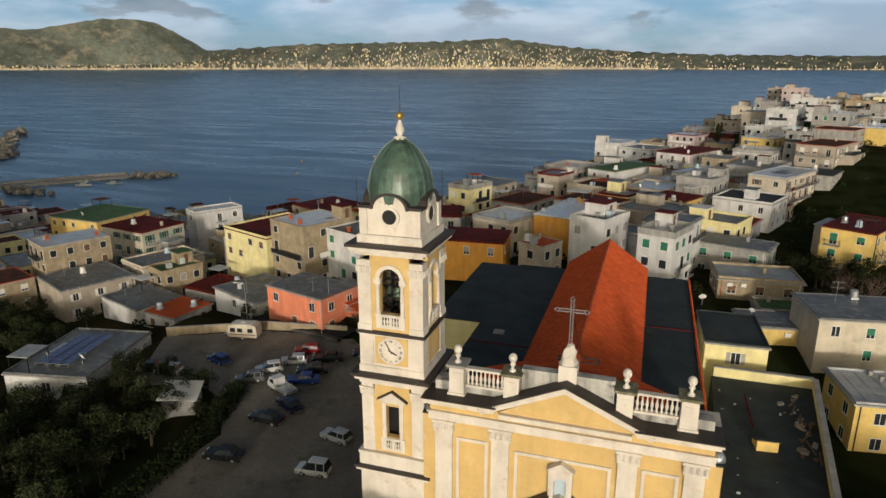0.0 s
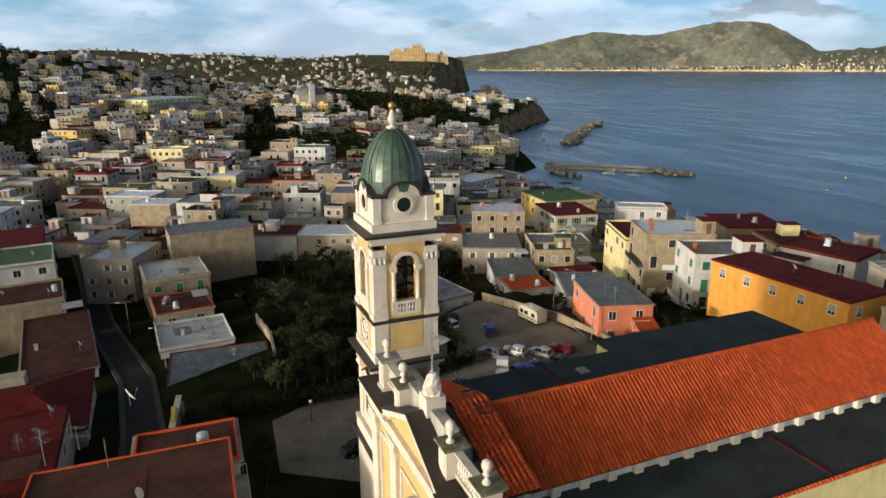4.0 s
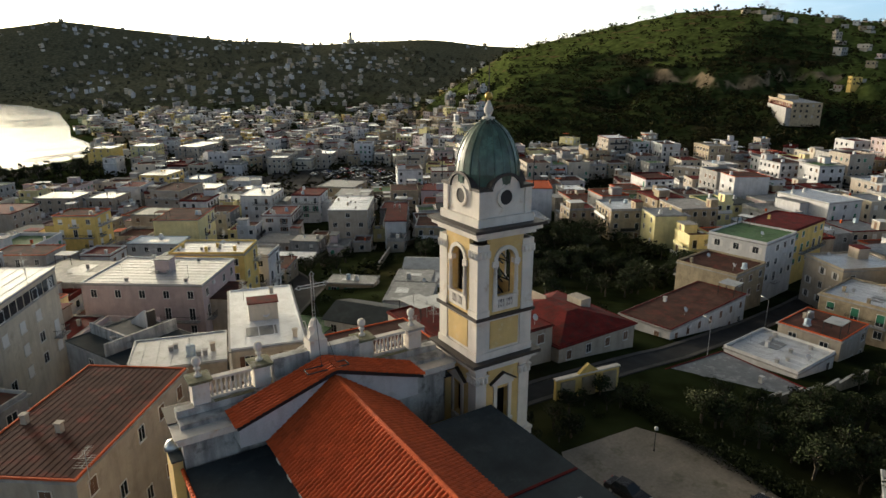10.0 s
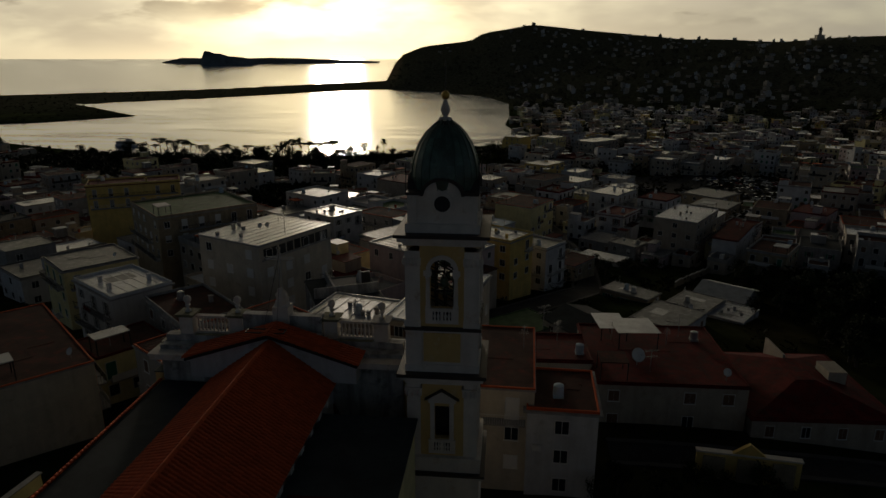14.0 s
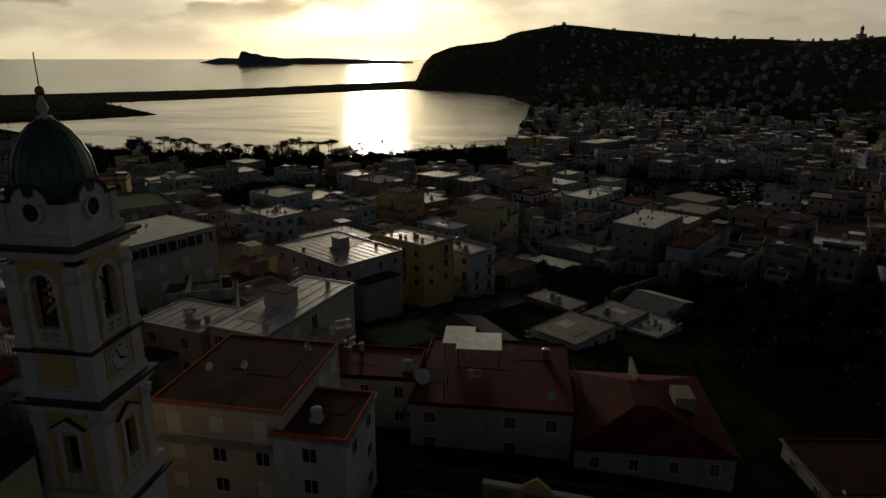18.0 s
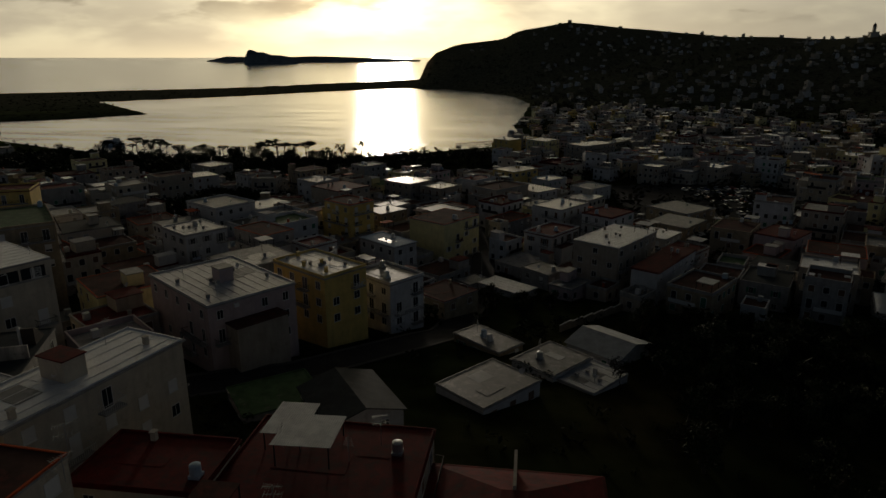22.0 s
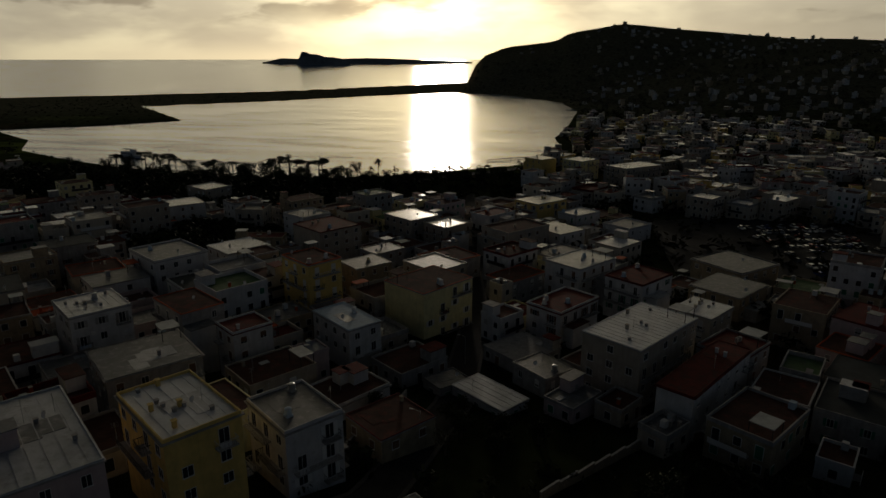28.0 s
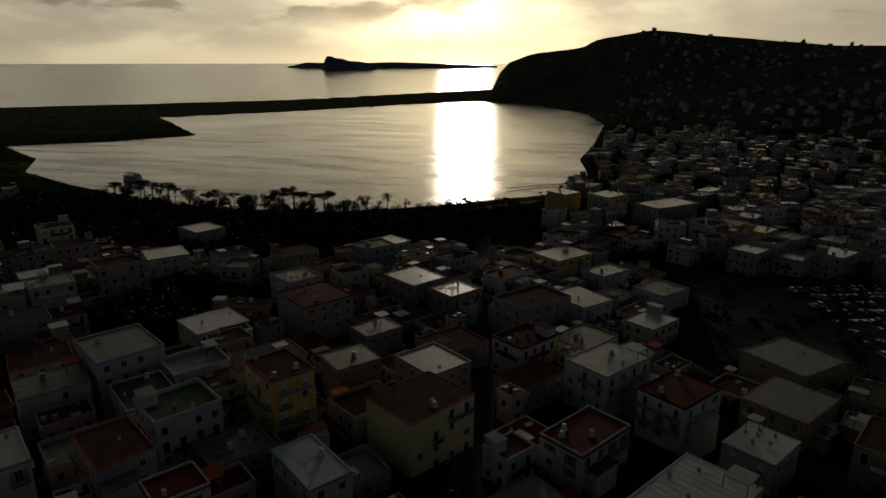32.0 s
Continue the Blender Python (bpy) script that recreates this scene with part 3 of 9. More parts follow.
def ground_material():
    m = bpy.data.materials.new("fields_and_scrub")
    m.use_nodes = True
    n, l = m.node_tree.nodes, m.node_tree.links
    geo = n.new("ShaderNodeNewGeometry")
    a = n.new("ShaderNodeTexNoise")
    a.inputs["Scale"].default_value, a.inputs["Detail"].default_value = 0.012, 8
    b = n.new("ShaderNodeTexNoise")
    b.inputs["Scale"].default_value, b.inputs["Detail"].default_value = 0.16, 8
    l.new(geo.outputs["Position"], a.inputs["Vector"]), l.new(geo.outputs["Position"], b.inputs["Vector"])
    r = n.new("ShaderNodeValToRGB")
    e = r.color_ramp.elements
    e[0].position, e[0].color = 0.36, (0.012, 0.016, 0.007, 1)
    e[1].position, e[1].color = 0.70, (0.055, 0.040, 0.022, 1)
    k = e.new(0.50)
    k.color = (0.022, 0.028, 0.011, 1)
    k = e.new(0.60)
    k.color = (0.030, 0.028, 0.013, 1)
    l.new(a.outputs["Fac"], r.inputs[0])
    # garden colours by the streets are darkened as shade; green fields take over beyond
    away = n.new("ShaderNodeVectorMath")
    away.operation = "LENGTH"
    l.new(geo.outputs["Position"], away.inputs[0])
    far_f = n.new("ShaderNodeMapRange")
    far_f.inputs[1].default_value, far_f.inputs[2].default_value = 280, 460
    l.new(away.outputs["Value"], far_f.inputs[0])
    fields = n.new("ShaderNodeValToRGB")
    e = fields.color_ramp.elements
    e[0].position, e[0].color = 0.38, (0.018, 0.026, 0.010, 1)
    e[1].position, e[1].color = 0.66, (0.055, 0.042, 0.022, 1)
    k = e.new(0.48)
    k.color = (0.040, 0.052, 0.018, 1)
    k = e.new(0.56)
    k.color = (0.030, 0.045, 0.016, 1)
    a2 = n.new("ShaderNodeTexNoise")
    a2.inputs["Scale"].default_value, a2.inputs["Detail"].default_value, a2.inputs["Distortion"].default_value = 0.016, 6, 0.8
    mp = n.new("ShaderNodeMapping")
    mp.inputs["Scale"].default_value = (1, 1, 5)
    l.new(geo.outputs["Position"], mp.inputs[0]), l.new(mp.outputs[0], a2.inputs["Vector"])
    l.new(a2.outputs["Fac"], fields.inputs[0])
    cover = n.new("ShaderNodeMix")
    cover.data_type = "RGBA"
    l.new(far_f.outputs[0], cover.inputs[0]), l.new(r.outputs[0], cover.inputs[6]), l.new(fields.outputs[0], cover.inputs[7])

    def over(fac, low, col):
        z_ = n.new("ShaderNodeMix")
        z_.data_type = "RGBA"
        l.new(fac, z_.inputs[0]), l.new(low, z_.inputs[6])
        z_.inputs[7].default_value = (*col, 1)
        return z_.outputs[2]

    def step(v, lo, hi):
        z_ = n.new("ShaderNodeMapRange")
        z_.inputs[1].default_value, z_.inputs[2].default_value = lo, hi
        l.new(v, z_.inputs[0])
        return z_.outputs[0]

    # grass where the meadows lie, dry earth in patches on it, bare tuff where the slope is steep
    grass = n.new("ShaderNodeAttribute")
    grass.attribute_name = "meadow"
    edge = n.new("ShaderNodeTexNoise")
    edge.inputs["Scale"].default_value, edge.inputs["Detail"].default_value = 0.05, 7
    l.new(geo.outputs["Position"], edge.inputs["Vector"])
    frayed = n.new("ShaderNodeMath")
    frayed.operation = "MULTIPLY_ADD"
    frayed.inputs[1].default_value = 1.1
    l.new(edge.outputs["Fac"], frayed.inputs[0]), l.new(grass.outputs["Fac"], frayed.inputs[2])
    ground_col = over(step(frayed.outputs[0], 0.92, 1.06), cover.outputs[2], (0.085, 0.108, 0.030))
    ground_col = over(step(frayed.outputs[0], 1.48, 1.60), ground_col, (0.130, 0.095, 0.045))
    # haze put into the colour: ground pales with distance from the church
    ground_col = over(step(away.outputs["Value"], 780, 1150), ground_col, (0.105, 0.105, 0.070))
    up = n.new("ShaderNodeSeparateXYZ")
    l.new(geo.outputs["Normal"], up.inputs[0])
    tilt = n.new("ShaderNodeMath")
    tilt.operation = "MULTIPLY_ADD"
    tilt.inputs[1].default_value = 0.25
    l.new(edge.outputs["Fac"], tilt.inputs[0]), l.new(up.outputs[2], tilt.inputs[2])
    ground_col = over(step(tilt.outputs[0], 0.955, 0.90), ground_col, (0.20, 0.155, 0.10))
    q = n.new("ShaderNodeMix")
    q.data_type, q.blend_type = "RGBA", "MULTIPLY"
    q.inputs[0].default_value = 1.0
    mr = n.new("ShaderNodeMapRange")
    for i, v in enumerate((0.3, 0.7, 0.45, 1.35)):
        mr.inputs[i + 1].default_value = v
    l.new(b.outputs["Fac"], mr.inputs[0])
    l.new(ground_col, q.inputs[6]), l.new(mr.outputs[0], q.inputs[7])
    bs = n["Principled BSDF"]
    l.new(q.outputs[2], bs.inputs["Base Color"])
    bs.inputs["Roughness"].default_value = 0.95
    bs.inputs["Specular IOR Level"].default_value = 0.0
    return m


me = bpy.data.meshes.new("ground")
me.from_pydata(verts.tolist(), [], faces)
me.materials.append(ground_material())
me.attributes.new("meadow", "FLOAT", "POINT").data.foreach_set("value", meadow(gx, gy).reshape(-1).astype(np.float32))
for p in me.polygons:
    p.use_smooth = True
tagged(new("ground", me), "dark winter fields, gardens and scrub round the town", "ground", kind="structure")


# ---- water: one sheet, rising slightly far out so that it meets the horizon ----
def water_material():
    m = bpy.data.materials.new("sea_water")
    m.use_nodes = True
    n, l = m.node_tree.nodes, m.node_tree.links
    bs = n["Principled BSDF"]
    bs.inputs["Base Color"].default_value = (0.045, 0.135, 0.26, 1)
    bs.inputs["Roughness"].default_value = 0.16
    bs.inputs["IOR"].default_value = 1.33
    geo = n.new("ShaderNodeNewGeometry")
    mp = n.new("ShaderNodeMapping")
    mp.inputs["Scale"].default_value = (0.35, 0.35, 0.35)
    l.new(geo.outputs["Position"], mp.inputs[0])
    w = n.new("ShaderNodeTexNoise")
    w.inputs["Scale"].default_value, w.inputs["Detail"].default_value, w.inputs["Roughness"].default_value = 1.0, 6, 0.6
    l.new(mp.outputs[0], w.inputs["Vector"])
    calm = n.new("ShaderNodeTexNoise")
    mp2 = n.new("ShaderNodeMapping")
    mp2.inputs["Scale"].default_value = (0.0022, 0.011, 0.01)
    mp2.inputs["Rotation"].default_value = (0, 0, 0.35)
    l.new(geo.outputs["Position"], mp2.inputs[0])
    l.new(mp2.outputs[0], calm.inputs["Vector"])
    calm.inputs["Detail"].default_value = 4
    mr = n.new("ShaderNodeMapRange")
    for i, v in enumerate((0.35, 0.65, 0.16, 0.40)):
        mr.inputs[i + 1].default_value = v
    l.new(calm.outputs["Fac"], mr.inputs[0])
    bp = n.new("ShaderNodeBump")
    bp.inputs["Distance"].default_value = 0.6
    lull = n.new("ShaderNodeMath")
    lull.operation = "MULTIPLY"
    xyz = n.new("ShaderNodeSeparateXYZ")
    l.new(geo.outputs["Position"], xyz.inputs[0])
    bay_side = n.new("ShaderNodeMapRange")
    for i, v in enumerate((-200.0, 150.0, 1.0, 0.10)):
        bay_side.inputs[i + 1].default_value = v
    l.new(xyz.outputs[1], bay_side.inputs[0])
    l.new(mr.outputs[0], lull.inputs[0]), l.new(bay_side.outputs[0], lull.inputs[1])
    l.new(lull.outputs[0], bp.inputs["Strength"])
    l.new(w.outputs["Fac"], bp.inputs["Height"])
    l.new(bp.outputs[0], bs.inputs["Normal"])
    mr2 = n.new("ShaderNodeMapRange")
    for i, v in enumerate((0.35, 0.65, 0.10, 0.22)):
        mr2.inputs[i + 1].default_value = v
    l.new(calm.outputs["Fac"], mr2.inputs[0])
    wind = n.new("ShaderNodeMapRange")
    for i, v in enumerate((-200.0, 250.0, 0.0, 0.14)):
        wind.inputs[i + 1].default_value = v
    l.new(xyz.outputs[1], wind.inputs[0])
    ruffled = n.new("ShaderNodeMath")
    l.new(mr2.outputs[0], ruffled.inputs[0]), l.new(wind.outputs[0], ruffled.inputs[1])
    l.new(ruffled.outputs[0], bs.inputs["Roughness"])
    return m


def far_r(dip):
    """Distance on the water sheet at which the eye sees it that many degrees under the level."""
    flat_r = 69 / math.tan(radians(dip))
    return flat_r if flat_r < 2600 else 2600 + 2250 * (1 - 2600 / flat_r)


def sheet_z(r):
    if r <= 2600:
        return SEA
    k = (r - 2600) / 2250
    flat_r = 2600 / max(1 - k, 1e-3)
    return 41 - 69 * r / flat_r


wr = [0, 200, 600, 1200, 2000, 2600, 2800, 3000, 3200, 3400, 3600, 3800, 4000, 4200, 4400, 4600, 4750, 4830]
wa = np.radians(np.arange(0, 360, 3.0))
wv = [(-r * math.sin(a), r * math.cos(a), sheet_z(r)) for r in wr for a in wa]
k = len(wa)
wf = [(i * k + j, i * k + (j + 1) % k, (i + 1) * k + (j + 1) % k, (i + 1) * k + j) for i in range(len(wr) - 1) for j in range(k)]
me = bpy.data.meshes.new("water")
me.from_pydata(wv, [], wf)
me.materials.append(water_material())
for p in me.polygons:
    p.use_smooth = True
tagged(new("water", me), "calm blue bay and lake water with light ripples", "water", kind="structure")


# ---- the church ----
church = thing("church", "yellow and white baroque church with red tiled nave roof", "church", m=pose(0, 0, 0))
CX, FY = 12.65, -3.2            # middle of the front, plane of the front
b = Build().box(3.3, FY + 0.25, -1, 22.0, -1.71, 18.6)
part("front_wall", b, "ochre", church, "ochre plaster front")
for x in (4.3, 8.4, 16.9, 21.0):
    b = Build().box(x - 0.62, FY - 0.05, -0.5, x + 0.62, FY + 0.25, 16.3).box(x - 0.8, FY - 0.2, -0.8, x + 0.8, FY + 0.2, 1.4)
    part("pilaster", b, "trim", church, "white pilaster")
    b = Build().box(x - 0.75, FY - 0.16, 16.3, x + 0.75, FY + 0.2, 16.5).box(x - 0.68, FY - 0.12, 16.5, x + 0.68, FY + 0.2, 17.0).box(x - 0.82, FY - 0.22, 17.0, x + 0.82, FY + 0.2, 17.2)
    for s in (-0.62, -0.2, 0.2, 0.62):
        b.turned([(0.0, 16.45), (0.13, 16.5), (0.17, 16.72), (0.1, 16.98), (0, 17.0)], 6, (x + s, FY - 0.14))
    part("capital", b, "trim", church, "carved white capital")
for x0, x1, z1 in ((5.2, 7.5, 15.9), (9.4, 15.9, 15.6), (17.8, 20.1, 15.9)):
    b = Build()
    b.box(x0, FY + 0.12, 1.5, x0 + 0.22, FY + 0.32, z1).box(x1 - 0.22, FY + 0.12, 1.5, x1, FY + 0.32, z1).box(x0 + 0.22, FY + 0.12, z1 - 0.22, x1 - 0.22, FY + 0.32, z1)
    part("panel_frame", b, "trim", church, "white moulded frame")
b = Build().box(3.2, FY - 0.1, 17.2, 22.1, FY + 0.3, 17.75).box(3.1, FY - 0.22, 17.75, 22.2, FY + 0.3, 17.9)
part("architrave", b, "trim", church)
b = Build().box(3.3, FY + 0.02, 17.9, 22.0, FY + 0.3, 18.5)
part("frieze", b, "ochre", church)
for x0, x1 in ((3.0, 8.0), (17.3, 22.3)):
    part("cornice", Build().box(x0, FY - 0.5, 18.55, x1, 0.4, 18.85).box(x0 - 0.12, FY - 0.7, 18.85, x1 + 0.12, 0.4, 19.0), "trim", church)
    part("cornice_flashing", Build().box(x0 - 0.15, FY - 0.72, 19.004, x1 + 0.15, -1.6, 19.09), "lead", church, "dark weathered flashing")
# pediment, its raking cornice and flashing
b = Build().extrude_y([(8.2, 18.5), (17.1, 18.5), (CX, 20.75)], FY - 0.05, -1.8)
part("pediment", b, "ochre", church, "yellow triangular pediment")
b = Build()
for s in (-1, 1):
    b.extrude_y([(CX + s * 5.6, 18.35), (CX + s * 5.6, 18.72), (CX, 21.25), (CX, 20.85)], FY - 0.55, FY + 0.3)
b.box(8.3, FY - 0.4, 18.2, 17.0, FY + 0.1, 18.52)
part("raking_cornice", b, "trim", church)
b = Build()
for s in (-1, 1):
    b.extrude_y([(CX + s * 5.75, 18.726), (CX + s * 5.75, 18.82), (CX, 21.36), (CX, 21.262)], FY - 0.6, -2.5)
part("pediment_flashing", b, "lead", church, "dark weathered flashing")
# attic wall behind the pediment, stepped, with pedestals and balustrades
b = Build().box(9.6, -2.45, 18.9, 15.7, -1.75, 21.6).box(3.4, -2.3, 18.9, 21.9, -1.6, 19.75).box(9.6, -1.7, 17.5, 15.7, -0.9, 20.3)
part("attic_wall", b, "stained", church, "stained white parapet wall")
b = Build().box(3.2, -1.7, 13.8, 21.9, -0.6, 19.3)
part("rear_parapet", b, "stained", church, "streaked plaster back of the front")
b = Build()
for x in (CX - 2.2, CX + 2.2):
    b.extrude_y([(x - 2.4 * (1 if x < CX else -1), 14.0), (x + 1.6 * (1 if x < CX else -1), 14.0), (CX, 20.9), (CX - 0.7 * (1 if x < CX else -1), 21.0)], -0.59, -0.45)
part("red_flashing", b, "red_roof", church, "red painted waterproof strip")
URN = [(0.05, 0.0), (0.32, 0.0), (0.32, 0.12), (0.16, 0.22), (0.14, 0.42), (0.24, 0.5), (0.3, 0.6), (0.18, 0.68), (0.2, 0.74), (0.36, 0.92), (0.4, 1.1), (0.34, 1.3), (0.18, 1.42), (0.0, 1.45)]
for x, y, mossy in ((5.1, -2.4, 0), (9.0, -2.6, 1), (16.4, -2.6, 1), (20.3, -2.4, 1)):
    b = Build().box(x - 0.52, y - 0.45, 18.9, x + 0.52, y + 0.6, 21.15).box(x - 0.62, y - 0.55, 18.9, x + 0.62, y + 0.7, 19.25).box(x - 0.3, y - 0.5, 19.6, x + 0.3, y - 0.453, 20.8)
    p = part("pedestal", b, "trim", church, "white pedestal")
    b = Build().box(x - 0.62, y - 0.55, 21.154, x + 0.62, y + 0.72, 21.28).box(x - 0.72, y - 0.65, 21.28, x + 0.72, y + 0.85, 21.4)
    part("pedestal_cap", b, "moss" if mossy else "concrete", p, "mossy green capping" if mossy else "grey capping")
    b = Build(pose(x, y, 21.4) @ Matrix.Diagonal((0.72, 0.72, 0.9, 1))).turned(URN, 14)
    part("finial", b, "trim", p, "white ball finial", smooth=True)
BAL = [(0.07, 0.0), (0.1, 0.02), (0.1, 0.08), (0.055, 0.14), (0.11, 0.32), (0.12, 0.42), (0.06, 0.62), (0.05, 0.78), (0.09, 0.84), (0.09, 0.9)]
bal_mesh = mesh_of(Build().turned(BAL, 7), "trim", True, "baluster")
for x0, x1 in ((5.7, 8.4), (17.0, 19.7)):
    b = Build().box(x0, -2.58, 20.95, x1, -2.22, 21.08).box(x0, -2.63, 21.08, x1, -2.17, 21.14)
    part("balustrade_rail", b, "trim", church)
    b = Build().box(x0, -2.6, 19.7, x1, -2.2, 19.86)
    part("balustrade_plinth", b, "trim", church)
    for i in range(9):
        o = part("baluster", bal_mesh, None, church)
        o.location, o.scale = (x0 + (i + 0.5) * (x1 - x0) / 9, -2.4, 19.86), (1, 1, 1.21)
for x0, x1 in ((5.75, 8.3), (17.1, 19.6)):
    part("mossy_ledge", Build().box(x0, -1.95, 19.754, x1, -1.62, 19.79), "moss", church, "moss on the ledge")
# rounded shoulders that close the front against tower and side
for x0, x1, z1 in ((2.66, 3.3, 17.3), (22.0, 22.6, 17.0)):
    part("shoulder_wall", Build().box(x0, -2.9, -1, x1, -0.6, z1), "ochre", church)
    part("shoulder_cap", Build().box(x0 - 0.05, -2.95, z1 + 0.003, x1 + 0.05, -0.55, z1 + 0.1), "slate", church, "dark flashing")
for x in (3.0, 22.3):
    b = Build().turned([(0.0, 17.0), (0.5, 17.05), (0.48, 17.3), (0.3, 17.6), (0, 17.7)], 10, (x, -2.2))
    part("loudspeaker", b, "steel", church, "grey horn loudspeaker", smooth=True)
# cross on its carved base
b = Build().box(12.05, -2.7, 21.0, 13.25, -1.5, 22.3)
lump = random.Random(12)
b.turned([(0.62, 22.3), (0.56, 22.55), (0.5, 22.8), (0.4, 23.1), (0.34, 23.35), (0.2, 23.6), (0.08, 23.68)], 9, (12.65, -2.1))
b.v[8:] = [(x + lump.uniform(-0.1, 0.1), y + lump.uniform(-0.1, 0.1), z + lump.uniform(-0.06, 0.06)) for x, y, z in b.v[8:]]
part("cross_base", b, "trim", church, "white base of rough piled rock on a block", smooth=False)
b = Build()
for dx in (-0.09, 0.09):
    b.tube((12.65 + dx, -2.1, 23.5), (12.65 + dx, -2.1, 26.7), 0.028)
    b.tube((11.8, -2.1, 26.0 + dx), (13.5, -2.1, 26.0 + dx), 0.028)
for i in range(12):
    z = 23.7 + i * 0.25
    b.tube((12.56, -2.1, z), (12.74, -2.1, z + 0.12), 0.014)
for cx, cz, ux, uz in ((12.65, 26.75, 0, 1), (11.75, 26.0, -1, 0), (13.55, 26.0, 1, 0)):
    q = [(cx - 0.16 * uz - 0.0, -2.1, cz - 0.16 * abs(ux)), (cx + 0.24 * ux, -2.1, cz + 0.24 * uz), (cx + 0.16 * uz, -2.1, cz + 0.16 * abs(ux)), (cx - 0.1 * ux, -2.1, cz - 0.1 * uz)]
    for p0, p1 in zip(q, q[1:] + q[:1]):
        b.tube(p0, p1, 0.026)
for k in range(8):
    a = math.pi * (k + 0.5) / 4
    b.tube((12.65 + 0.15 * math.cos(a), -2.1, 26 + 0.15 * math.sin(a)), (12.65 + 0.42 * math.cos(a), -2.1, 26 + 0.42 * math.sin(a)), 0.014)
part("cross", b, "steel", church, "openwork iron cross with rays")
b = Build().tube((12.65, -2.1, 26.2), (13.3, 0.6, 21.0), 0.02).tube((12.65, -2.1, 25.2), (12.2, 0.8, 20.9), 0.015)
for x0, y0, x1, y1 in ((11.6, 0.3, 14.4, 0.3), (11.6, 1.0, 14.4, 1.0), (11.6, 0.3, 11.6, 1.0), (14.4, 0.3, 14.4, 1.0), (13, 0.3, 13, 1.0)):
    b.tube((x0, y0, 21.35), (x1, y1, 21.35), 0.05)
part("cross_stay", b, "iron", church, "dark steel stay and frame")
# doorway aedicule with niche
b = Build().extrude_y([(9.6, 11.2), (CX, 13.0), (15.7, 11.2), (15.7, 10.8), (9.6, 10.8)], FY - 0.5, FY + 0.2).box(10.0, FY - 0.35, 1, 10.9, FY + 0.2, 10.8).box(14.4, FY - 0.35, 1, 15.3, FY + 0.2, 10.8)
part("doorway_surround", b, "trim", church, "white doorway frame with pediment")
for s in (-1, 1):
    b = Build().extrude_y([(CX + s * 3.2, 11.2), (CX + s * 3.2, 11.35), (CX + s * 0.7, 13.0), (CX + s * 0.7, 12.8)], FY - 0.6, FY + 0.2)
    part("doorway_flashing", b, "lead", church)
b = Build().holed(CX - 0.8, CX + 0.8, 12.2, 15.0, CX - 0.42, CX + 0.42, 12.6, 14.0, FY - 0.35, FY + 0.1).extrude_y([(CX - 0.95, 15.0), (CX + 0.95, 15.0), (CX, 15.6)], FY - 0.45, FY + 0.1)
part("niche", b, "trim", church, "white niche with small gable")
b = Build().box(CX - 0.4, FY + 0.05, 12.6, CX + 0.4, FY + 0.2, 14.4)
part("niche_picture", b, "blue", church, "tiled picture in the niche")
b = Build().box(CX - 1.5, FY - 0.1, -0.5, CX + 1.5, FY + 0.26, 6.0)
part("door", b, "wood", church, "brown wooden church door")

# nave, aisles, chapels
EAVE, RIDGE, HALF, Y0, Y1 = 17.5, 20.75, 4.45, 0.6, 36.6
b = Build().box(CX - HALF + 0.45, -0.6, -1, CX + HALF - 0.45, Y1 - 0.2, EAVE - 0.25)
b.extrude_y([(CX - HALF + 0.45, EAVE - 0.25), (CX + HALF - 0.45, EAVE - 0.25), (CX, RIDGE - 0.25)], 0.7, Y1 - 0.2)
part("nave_wall", b, "white", church)
for i in range(18):
    y = 1.6 + i * 2.0
    for s in (-1, 1):
        xa = CX + s * (HALF - 0.45)
        part("buttress", Build().box(min(xa, xa + s * 0.34), y, 16.3, max(xa, xa + s * 0.34), y + 0.6, EAVE - 0.35), "trim", church)
b = Build()
for s in (-1, 1):
    b.tube((CX + s * (HALF + 0.08), Y0, EAVE - 0.06), (CX + s * (HALF + 0.08), Y1, EAVE - 0.06), 0.09, 6)
part("gutter", b, "iron", church, "dark metal gutter")
b = Build().box(17.0, -0.6, -1, 21.9, 36.8, 16.25)
part("aisle_wall", b, "lemon", church, "pale yellow side wall")
b = Build().box(16.6, -0.4, 16.254, 21.95, 37.0, 16.45)
part("aisle_roof", b, "slate", church, "dark membrane flat roof")
b = Build().box(1.9, 3.4, -1, 8.4, 36.8, 16.25).box(-5.0, 22.9, -1, 1.9, 44.0, 13.8)
part("chapel_wall", b, "lemon", church, "plastered chapel wall")
b = Build().box(1.7, 3.2, 16.254, 8.4, 37.0, 16.45)
part("chapel_roof", b, "slate", church, "dark membrane flat roof")
b = Build().box(-5.2, 22.7, 13.804, 1.89, 44.2, 14.0)
part("chapel_roof", b, "slate", church, "dark membrane flat roof")
b = Build().box(8.2, 36.6, -1, 17.0, 44.0, 13.9)
part("apse_wall", b, "white", church)
b = Build().box(8.2, 36.4, 13.904, 17.0, 44.2, 14.06)
part("apse_roof", b, "slate", church, "dark membrane flat roof")
for x0, x1, y0 in ((17.1, 21.8, 20.6), (1.8, 7.9, 12.0)):
    part("roof_seam", Build().box(x0, y0, 16.454, x1, y0 + 0.2, 16.51), "red_roof", church, "rusty red roof joint")
b = Build().box(3.6, 14.3, 16.454, 4.6, 15.1, 16.62)
part("roof_hatch", b, "concrete", church, "small grey roof hatch")
